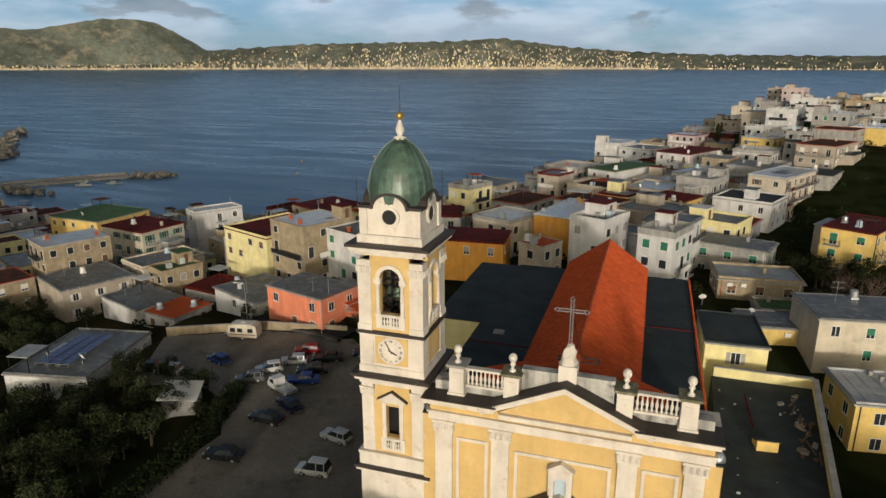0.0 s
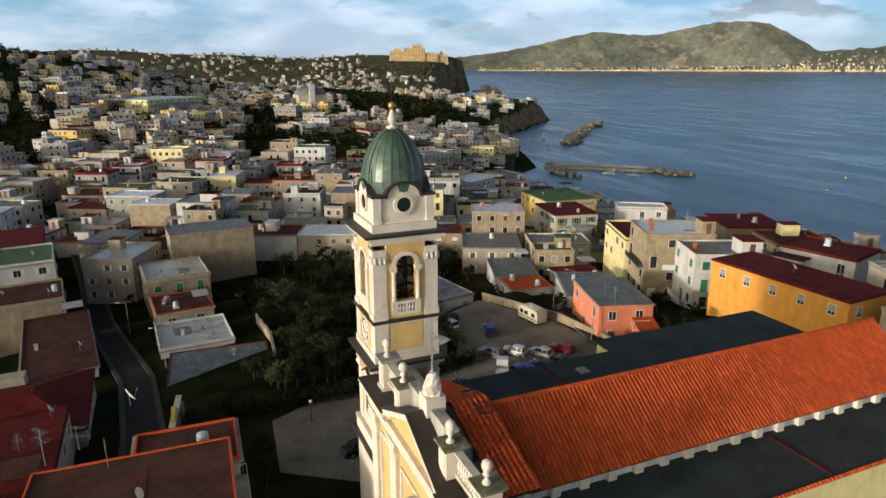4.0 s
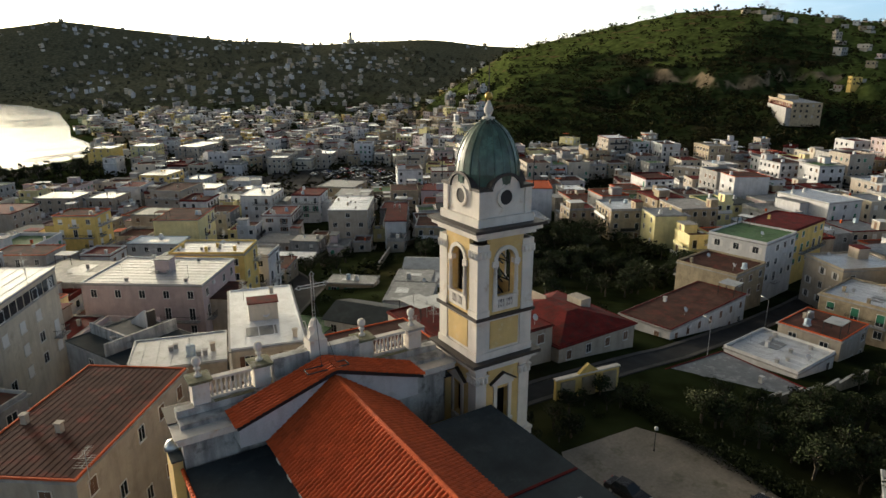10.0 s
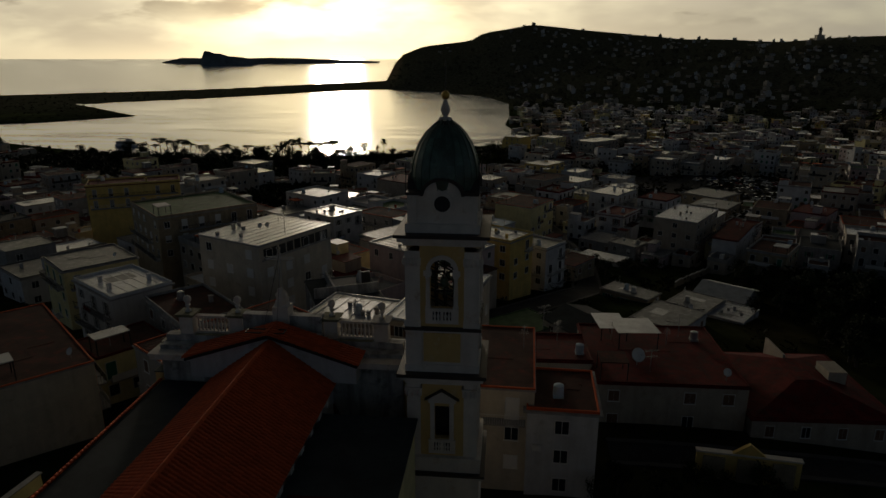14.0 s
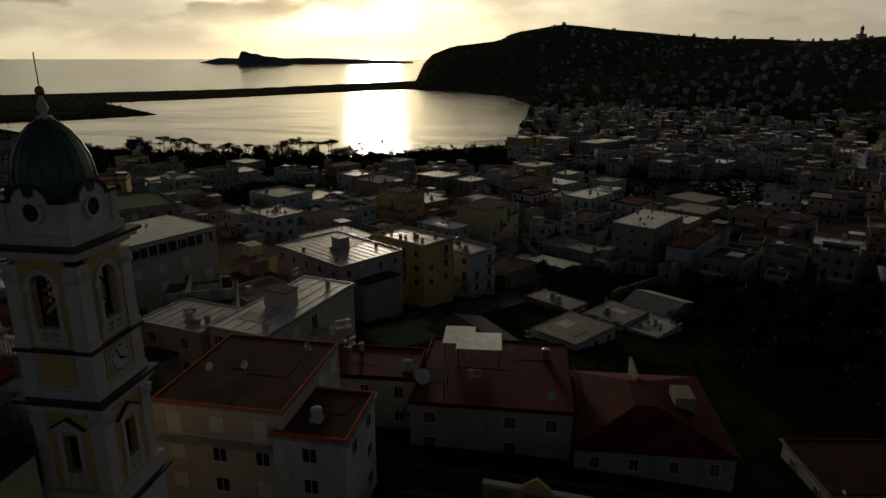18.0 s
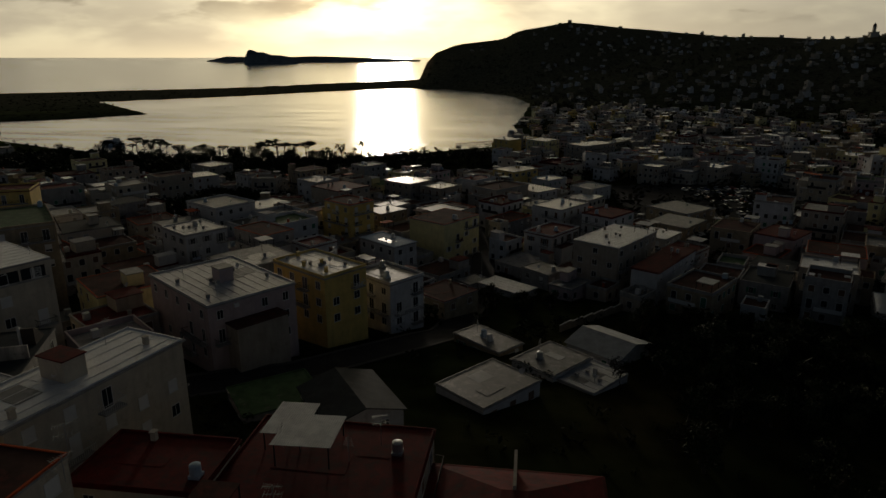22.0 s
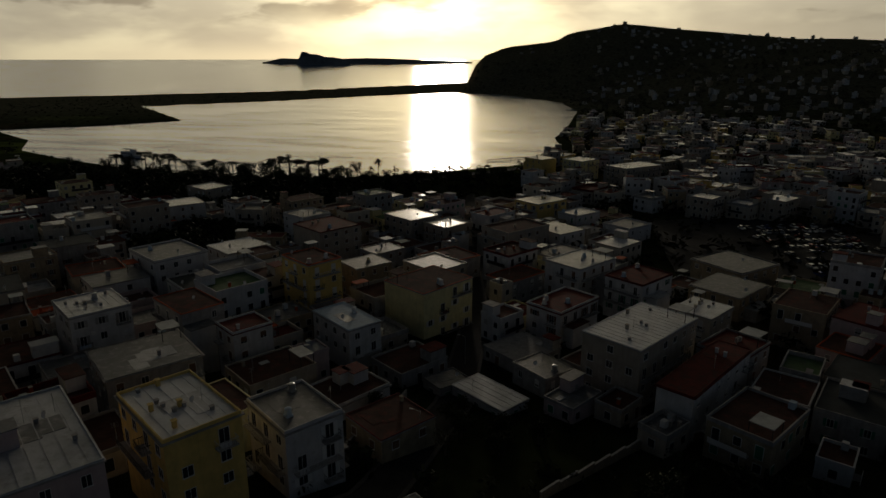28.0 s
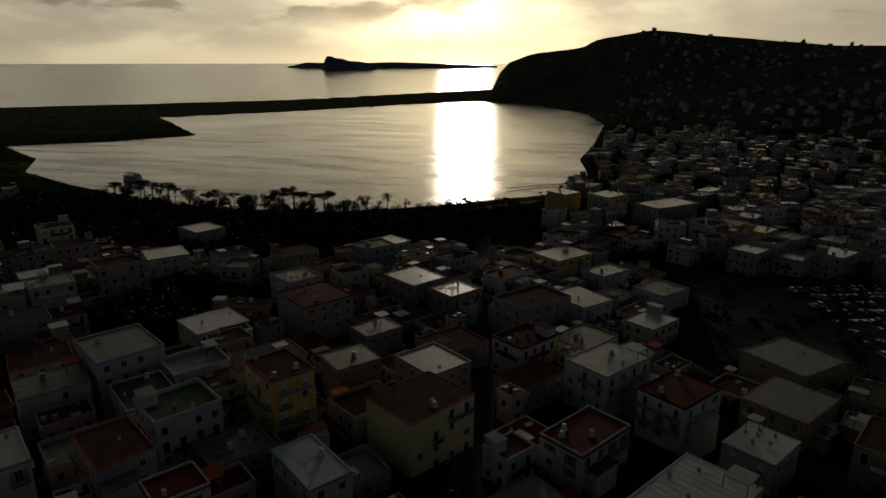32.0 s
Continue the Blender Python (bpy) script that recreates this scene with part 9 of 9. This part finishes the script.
yard_lamp = thing("yard_lamp", "short dark post with a white globe lamp", "lamp", "", pose(-24.5, -2.5, 0))
part("post", Build().turned([(0.1, -0.1), (0.09, 0.3), (0.045, 0.35), (0.04, 2.6)], 8), "iron", yard_lamp)
part("globe", Build().turned([(0.05, 2.6), (0.17, 2.66), (0.22, 2.8), (0.17, 2.96), (0.04, 3.02)], 12), "frame", yard_lamp, "white globe", smooth=True)
skylight = thing("skylight", "small yellow roof light with a sloping dark lid", "skylight", "", pose(28.6, 16.0, 8.0, 0, 0, 6))
part("curb", Build().extrude_x([(-0.8, 0.0), (0.8, 0.0), (0.8, 0.35), (-0.8, 1.0)], -0.9, 0.9), "yellow", skylight)
part("lid", Build().extrude_x([(-0.95, 1.07), (0.9, 0.31), (0.9, 0.4), (-0.95, 1.16)], -1.0, 1.0), "slate", skylight)


# low garden walls round the car park and the yards
def garden_wall(pts, h=1.5, material="tuff", t=0.25):
    top = thing("garden_wall", "low weathered stone garden wall with coping", "wall", "garden walls")
    for (xa, ya), (xb, yb) in zip(pts, pts[1:]):
        q = math.hypot(xb - xa, yb - ya)
        n = max(1, int(q / 4))
        for i in range(n):
            x, y = xa + (xb - xa) * i / n, ya + (yb - ya) * i / n
            z = gz(x + (xb - xa) / n / 2, y + (yb - ya) / n / 2)
            m = pose(x, y, 0, 0, 0, math.degrees(math.atan2(yb - ya, xb - xa)))
            part("wall_bay", Build(m).box(0, -t / 2, z - 1.2, q / n, t / 2, z + h), material, top)
            part("coping", Build(m).box(0, -t / 2 - 0.06, z + h + 0.003, q / n - 0.004, t / 2 + 0.06, z + h + 0.09), "concrete", top)


garden_wall([(-54, 34.6), (-40, 41.8), (-27, 43.8)], 1.3)
garden_wall([(-46, 45.5), (-58, 64), (-70, 74.5)], 1.4, "concrete")
garden_wall([(-72, -3), (-58, -2.4), (-45, -3.5)], 1.6)
garden_wall([(-14, -104), (-18, -140)], 1.6, "concrete")
garden_wall([(-46, -112), (-60, -132), (-82, -146)], 1.6, "tuff")
garden_wall([(-74, -232), (-60, -250), (-56, -282)], 1.8, "concrete")

# the big car park towards the lake
sheet("lake_car_park", [(-76, -248), (-72, -330), (-110, -345), (-165, -338), (-170, -262), (-120, -240)], 0.4, "asphalt", "dark asphalt car park in rows towards the lake", "car park")
rc = random.Random(23)
far_car = {}
for row in range(9):
    for i in range(13):
        if rc.random() < 0.24:
            continue
        u, v = -38 + i * 3.0 + (row // 2) * 3.5, -34 + row * 8.2
        a = radians(22)
        x, y = -120 + u * math.cos(a) - v * math.sin(a), -290 + u * math.sin(a) + v * math.cos(a)
        col = rc.choice(("silver", "white", "white", "grey", "black", "grey", "red", "blue", "silver", "navy"))
        if col not in far_car:
            top = thing("car", f"{col} car standing in a row of the car park", "car", "cars in the lake car park", pose(x, y, gz(x, y) + 0.4, 0, 0, 22))
            part("body", Build().extrude_x([(-2.0, 0.25), (2.0, 0.25), (2.05, 0.65), (1.75, 0.78), (1.05, 0.86), (-1.9, 0.9), (-2.05, 0.7)], -0.83, 0.83), col + "_paint", top)
            part("window_glass", Build().add([(-0.76, -1.8, 0.88), (0.76, -1.8, 0.88), (0.76, 1.0, 0.84), (-0.76, 1.0, 0.84), (-0.6, -1.4, 1.36), (0.6, -1.4, 1.36), (0.6, 0.3, 1.36), (-0.6, 0.3, 1.36)], [(0, 3, 2, 1), (4, 5, 6, 7), (0, 1, 5, 4), (2, 3, 7, 6), (1, 2, 6, 5), (3, 0, 4, 7)]), "glass", top)
            part("roof", Build().box(-0.6, -1.4, 1.363, 0.6, 0.3, 1.43), col + "_paint", top)
            far_car[col] = top
        else:
            copy_thing(far_car[col], pose(x, y, gz(x, y) + 0.4, 0, 0, 22 + rc.choice((0, 180)) + rc.uniform(-3, 3)))


# ---- harbour, bay and distance ----
def boulder(seed, r=1.0):
    rg = random.Random(seed)
    b = Build()
    v = []
    for z, k in ((-0.5, 0.7), (-0.1, 1.0), (0.35, 0.85), (0.65, 0.4)):
        for i in range(7):
            a = 2 * math.pi * i / 7
            q = r * k * rg.uniform(0.75, 1.15)
            v.append((q * math.cos(a), q * math.sin(a), r * z * rg.uniform(0.85, 1.15)))
    f = [(j * 7 + i, j * 7 + (i + 1) % 7, (j + 1) * 7 + (i + 1) % 7, (j + 1) * 7 + i) for j in range(3) for i in range(7)] + [tuple(range(7))[::-1], tuple(range(21, 28))]
    return b.add(v, f)


rock_meshes = [mesh_of(boulder(s), "rock", name="rock") for s in range(5)]
rb = random.Random(31)


def rocks(parent, path, n, spread, size):
    for i in range(n):
        t = rb.random() * (len(path) - 1)
        k = min(int(t), len(path) - 2)
        t -= k
        x = path[k][0] + (path[k + 1][0] - path[k][0]) * t + rb.gauss(0, spread)
        y = path[k][1] + (path[k + 1][1] - path[k][1]) * t + rb.gauss(0, spread)
        s = size * rb.uniform(0.6, 1.3)
        o = new("rock", rb.choice(rock_meshes))
        o.parent = parent
        o.matrix_local = pose(x, y, SEA + rb.uniform(0.1, 0.9) * size, rb.uniform(-30, 30), rb.uniform(-30, 30), rb.uniform(0, 360)) @ Matrix.Scale(s, 4)


pier = thing("pier", "grey concrete harbour pier ending in pale rocks", "pier")
path = [(-344, 229), (-328, 250), (-308, 274), (-299, 283)]
for (xa, ya), (xb, yb) in zip(path, path[1:]):
    q = math.hypot(xb - xa, yb - ya)
    part("deck", Build(pose(xa, ya, 0, 0, 0, math.degrees(math.atan2(yb - ya, xb - xa)))).box(-1.0, -3.6, SEA - 3, q, 3.6, SEA + 1.6), "concrete", pier)
    part("sea_wall", Build(pose(xa, ya, 0, 0, 0, math.degrees(math.atan2(yb - ya, xb - xa)))).box(-1.0, 2.6, SEA + 1.603, q, 3.6, SEA + 3.0), "concrete", pier)
rocks(pier, [(-300, 284), (-288, 290), (-280, 291)], 44, 4.0, 2.0)
jetty = thing("rock_jetty", "low jetty of brown rocks beside the beach", "jetty")
rocks(jetty, [(-336, 226), (-315, 224), (-297, 225)], 28, 2.0, 2.2)
mole = thing("breakwater", "detached breakwater of pale piled rocks in the bay", "breakwater")
rocks(mole, [(-452, 320), (-500, 362), (-560, 412), (-620, 470)], 80, 3.2, 3.6)


def boat(x, y, rot, L=7.0, hull="frame"):
    top = thing("boat", "small white motor boat moored on calm water", "boat", "moored boats", pose(x, y, SEA, 0, 0, rot))
    w = L * 0.16
    out = [(-w * 0.8, -L / 2), (w * 0.8, -L / 2), (w, 0), (w * 0.6, L * 0.32), (0, L / 2), (-w * 0.6, L * 0.32), (-w, 0)]
    n = len(out)
    v = [(px * 0.7, py * 0.9, -0.4) for px, py in out] + [(px, py, 0.75 + 0.25 * (py > L * 0.2)) for px, py in out]
    part("hull", Build().add(v, [tuple(range(n))[::-1], tuple(range(n, 2 * n))] + [(i, (i + 1) % n, n + (i + 1) % n, n + i) for i in range(n)]), hull, top)
    part("cabin", Build().box(-w * 0.55, -L * 0.12, 0.76, w * 0.55, L * 0.2, 1.7), "white", top)
    part("windscreen", Build().extrude_x([(L * 0.2, 1.1), (L * 0.26, 1.1), (L * 0.2, 1.65)], -w * 0.5, w * 0.5), "glass", top)
    part("mast", Build().tube((0, -L * 0.05, 1.7), (0, -L * 0.05, 3.0), 0.04), "steel", top)


for x, y, r, L, h in ((-303, 252, 130, 9, "frame"), (-290, 262, 120, 10, "blue"), (-311, 262, 40, 7, "frame"), (-455, 300, 60, 7, "frame"), (-470, 306, 70, 6, "frame"), (-495, 320, 90, 7, "blue"), (-520, 335, 60, 8, "frame"), (-500, 312, 20, 6, "frame"), (-540, 348, 80, 7, "frame"), (-430, 285, 90, 6, "frame"), (-560, 380, 10, 8, "frame"), (-480, 330, 140, 6, "blue")):
    boat(x, y, r, L, h)
for x, y in ((-205, 330), (-190, 420), (-230, 380), (-60, 480)):
    top = thing("buoy", "small yellow mooring buoy floating on the bay", "buoy", "buoys", pose(x, y, SEA))
    part("float", Build().turned([(0.1, -0.5), (0.75, -0.3), (0.8, 0.3), (0.5, 0.8), (0.12, 0.9)], 10), "yellow", top)
    part("staff", Build().tube((0, 0, 0.9), (0, 0, 1.9), 0.06), "iron", top)

# restaurant boat and jetty on the lake
ship = thing("passenger_boat", "white two-deck passenger boat moored on the lake", "boat", "", pose(303, -458, SEA, 0, 0, 78))
part("hull", Build().add([(-2.2, -10, -0.5), (2.2, -10, -0.5), (2.2, 7, -0.5), (0, 10, -0.5), (-2.2, 7, -0.5), (-3, -10.5, 1.6), (3, -10.5, 1.6), (3, 7.5, 1.6), (0, 11.5, 1.9), (-3, 7.5, 1.6)], [(4, 3, 2, 1, 0), (5, 6, 7, 8, 9)] + [(i, (i + 1) % 5, 5 + (i + 1) % 5, 5 + i) for i in range(5)]), "white", ship)
part("lower_cabin", Build().box(-2.5, -9, 1.604, 2.5, 5, 3.9), "frame", ship)
part("upper_deck", Build().box(-2.9, -9.6, 3.904, 2.9, 6, 4.1), "white", ship)
part("wheelhouse", Build().box(-1.6, 0.5, 4.104, 1.6, 4.5, 6.0), "frame", ship)
part("awning", Build().box(-2.5, -8.8, 6.0, 2.5, 0.3, 6.12), "corrugated", ship)
for i in range(7):
    for s in (-1, 1):
        part("window", Build().box(s * 2.51 - 0.02, -8.4 + i * 1.9, 2.3, s * 2.51 + 0.02, -7.2 + i * 1.9, 3.4), "glass", ship)
for sx in (-2.4, 2.4):
    for y in (-8.6, -4.5, -0.2):
        part("awning_post", Build().tube((sx, y, 4.1), (sx, y, 6.0), 0.06), "steel", ship)
landing = thing("lake_jetty", "thin wooden jetty reaching out over the lake", "jetty")
for (xa, ya), (xb, yb) in (((-8, -538), (34, -505)), ((272, -408), (292, -444))):
    q = math.hypot(xb - xa, yb - ya)
    m = pose(xa, ya, 0, 0, 0, math.degrees(math.atan2(yb - ya, xb - xa)))
    part("walkway", Build(m).box(0, -1.1, SEA + 0.7, q, 1.1, SEA + 0.95), "wood", landing)
    for i in range(int(q / 6)):
        part("pile", Build(m).tube((3 + 6 * i, 0, SEA - 2), (3 + 6 * i, 0, SEA + 0.7), 0.18), "wood", landing)


# ridges of the far coast: from the water's edge up to a crest
def ridge_material(name, low, high):
    return mat(name, low, rough=0.95, var=0.5, scale=0.006, fine=0.05, bump=0, stain=high, stain_at=0.58, spec=0.0)


# haze is put into these ridge colours: greyed for the coast, bluer behind
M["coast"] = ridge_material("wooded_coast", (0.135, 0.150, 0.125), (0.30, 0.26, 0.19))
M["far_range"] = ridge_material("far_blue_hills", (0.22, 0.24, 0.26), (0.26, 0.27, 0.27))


def ridge(name, label, dip, crest_back, pts, step=0.4, rough=0.0, cover="coast"):
    """Hills seen from the church: rows of (azimuth, elevation of the crest in degrees)."""
    r0 = far_r(dip)
    a0, a1 = pts[0][0], pts[-1][0]
    n = int((a1 - a0) / step)
    v, f, rows_ = [], [], 6
    for i in range(n + 1):
        a = a0 + (a1 - a0) * i / n
        el = float(np.interp(a, [p[0] for p in pts], [p[1] for p in pts]))
        el += rough * (math.sin(a * 5.1) * 0.5 + math.sin(a * 11.7 + 1) * 0.3 + math.sin(a * 23.0 + 2) * 0.2)
        for j in range(rows_):
            t = j / (rows_ - 1)
            r = r0 + crest_back * t
            base = 41 - r0 * math.tan(radians(dip)) - 4
            z = base + (41 + (r0 + crest_back) * math.tan(radians(el)) - base) * (t ** 0.75)
            z += rough * 60 * math.sin(a * 7 + j * 2.1) * t * (1 - t)
            v.append((-r * math.sin(radians(a)), r * math.cos(radians(a)), z))
    for i in range(n):
        for j in range(rows_ - 1):
            o = i * rows_ + j
            f.append((o, o + rows_, o + rows_ + 1, o + 1))
    me = bpy.data.meshes.new(name)
    me.from_pydata(v, [], f)
    me.materials.append(M[cover])
    for p in me.polygons:
        p.use_smooth = True
    return tagged(new(name, me), label, "hills", kind="structure")


COAST = [(-40, 0.5), (-16, 0.55), (-4, 0.75), (2, 1.0), (6.8, 1.35), (10, 1.75), (13, 2.15), (17, 1.9), (24, 1.75), (30, 1.6), (34, 1.3), (39, 0.95), (43, 0.7), (50, 0.5), (57, 0.3), (63, 0.25)]
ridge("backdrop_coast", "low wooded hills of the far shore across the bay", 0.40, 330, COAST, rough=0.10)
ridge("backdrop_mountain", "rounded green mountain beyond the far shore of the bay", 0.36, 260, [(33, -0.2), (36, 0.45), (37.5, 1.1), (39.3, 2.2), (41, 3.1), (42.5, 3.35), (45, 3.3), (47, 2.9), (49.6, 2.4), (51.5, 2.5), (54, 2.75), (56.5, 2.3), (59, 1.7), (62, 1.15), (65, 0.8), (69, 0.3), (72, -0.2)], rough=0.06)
# both islands take the paled hill colour in place of haze
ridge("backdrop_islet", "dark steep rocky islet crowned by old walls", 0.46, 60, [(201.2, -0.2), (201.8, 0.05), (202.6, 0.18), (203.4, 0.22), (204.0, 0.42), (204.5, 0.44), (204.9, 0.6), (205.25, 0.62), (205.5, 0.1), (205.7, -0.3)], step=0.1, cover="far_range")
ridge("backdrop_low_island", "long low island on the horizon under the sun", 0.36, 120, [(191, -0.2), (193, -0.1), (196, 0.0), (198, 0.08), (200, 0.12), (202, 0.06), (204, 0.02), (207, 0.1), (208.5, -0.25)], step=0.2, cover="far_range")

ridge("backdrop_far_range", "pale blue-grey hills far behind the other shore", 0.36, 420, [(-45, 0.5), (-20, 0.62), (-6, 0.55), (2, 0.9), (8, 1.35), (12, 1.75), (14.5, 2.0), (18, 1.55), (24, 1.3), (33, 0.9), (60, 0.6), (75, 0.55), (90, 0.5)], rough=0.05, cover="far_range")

# pale towns along the far shore
cv, cf, cm = [], [], []
rt_ = random.Random(77)
for k in range(5200):
    a = rt_.choice((rt_.uniform(0, 26), rt_.uniform(2, 40), rt_.uniform(38, 64), rt_.uniform(-20, 63)))
    up_ = rt_.random() ** (10.0 if math.sin(a * 0.9) + math.sin(a * 2.3 + 1) < 0.5 else 3.6)
    rr0 = far_r(0.40) + 4 + 260 * up_
    t = (rr0 - far_r(0.40)) / 330
    base = 41 - far_r(0.40) * math.tan(radians(0.4)) - 4
    crest = 41 + (far_r(0.40) + 330) * math.tan(radians(float(np.interp(a, [p[0] for p in COAST], [p[1] for p in COAST]))))
    base += t ** 0.75 * (crest - base) + 2
    w, h = rt_.uniform(3, 9), rt_.uniform(1.8, 4.5) + (3.0 if up_ < 0.02 else 0)
    x, y = -rr0 * math.sin(radians(a)), rr0 * math.cos(radians(a))
    m = (x, y, math.cos(radians(a)), math.sin(radians(a)))
    o = len(cv)
    for z in (base - 12, base + h):
        for yy in (-8, 8):
            for xx in (-w / 2, w / 2):
                cv.append((m[0] + xx * m[2] - yy * m[3], m[1] + xx * m[3] + yy * m[2], z))
    for q in ((4, 5, 7, 6), (0, 1, 5, 4), (2, 6, 7, 3), (0, 4, 6, 2), (1, 3, 7, 5)):
        cf.append(tuple(o + i for i in q))
        cm.append(k % 5)
me = bpy.data.meshes.new("shore_towns")
me.from_pydata(cv, [], cf)
for k in ("cream", "beige", "lemon", "tuff", "beige"):
    me.materials.append(M[k])
me.polygons.foreach_set("material_index", cm)
tagged(new("shore_towns", me), "pale waterfront towns along the far shore", "town", kind="stuff")

# castle on its promontory
castle = thing("castle", "ochre stone castle on a wooded promontory over the bay", "castle", "", pose(-1727, 663, 14, 0, 0, 69) @ Matrix.Diagonal((0.85, 0.9, 1.0, 1)))
for x0, y0, x1, y1, z0, z1, nm in ((-95, -20, -45, 30, 20, 66, "bastion"), (-48, -28, 20, 34, 20, 74, "keep"), (-20, -10, 12, 24, 70, 84, "tower"), (18, -24, 62, 30, 20, 62, "curtain_wall"), (58, -18, 96, 24, 20, 57, "bastion"), (-80, -8, -60, 16, 60, 74, "tower"), (70, -4, 82, 12, 52, 66, "tower")):
    b = Build().add([(x0 - 2, y0 - 2, z0), (x1 + 2, y0 - 2, z0), (x1 + 2, y1 + 2, z0), (x0 - 2, y1 + 2, z0), (x0, y0, z1), (x1, y0, z1), (x1, y1, z1), (x0, y1, z1)], [(0, 3, 2, 1), (4, 5, 6, 7), (0, 1, 5, 4), (1, 2, 6, 5), (2, 3, 7, 6), (3, 0, 4, 7)])
    w = part(nm, b, "ochre_stone" if "ochre_stone" in M else "tuff", castle)
    for i in range(int((x1 - x0) / 11)):
        for k in range(2):
            # dark box on the wall stands for the shaded hole of an embrasure
            part("embrasure", Build().box(x0 + 5 + i * 11, y0 - 1.6, z1 - 9 - 12 * k, x0 + 7 + i * 11, y0 - 0.2, z1 - 5 - 12 * k), "iron", w)
    for i in range(int((x1 - x0) / 9)):
        part("merlon", Build().box(x0 + 2 + i * 9, y0, z1, x0 + 6 + i * 9, y0 + 2, z1 + 2.4), "tuff", w)
fort = thing("small_fort", "low dark fort at the end of a sea mole", "fort", "", pose(-1600, 832, SEA, 0, 0, 60))
part("mole", Build().box(-55, -10, -3, 25, 10, 4), "rock", fort)
part("tower", Build().turned([(14, 4), (12, 16), (13, 18)], 10, (-18, 0)), "tuff", fort)
part("hall", Build().box(-4, -7, 4, 18, 7, 12), "tuff", fort)

# domed parish church in the valley
parish = thing("domed_church", "pale church with a wide grey dome among houses", "church", "", pose(-610, 120, gz(-610, 120)))
part("nave", Build().box(-16, -14, -4, 16, 14, 11), "cream", parish)
part("dome", Build().turned([(15.5, 11), (15.2, 13), (13.6, 15.5), (10, 17.6), (5, 18.8), (0.3, 19.1)], 20), "grey_roof", parish, smooth=True)
part("bell_turret", Build().box(14.5, -4, -4, 19, 1, 21), "white", parish)
part("turret_cap", Build().turned([(2.6, 21), (2.2, 22.5), (0.2, 24.5)], 8, (16.75, -1.5)), "concrete", parish)
spire = thing("hilltop_church", "small domed church standing on the hill crest", "church", "", pose(-775, -1730, gz(-775, -1730)))
part("nave", Build().box(-9, -8, -6, 9, 8, 12), "cream", spire)
part("bell_tower", Build().box(-3, -3, -6, 3, 3, 24), "cream", spire)
part("dome", Build().turned([(4.2, 24), (3.8, 27), (2, 30), (0.3, 31), (0.15, 35)], 12), "slate", spire)
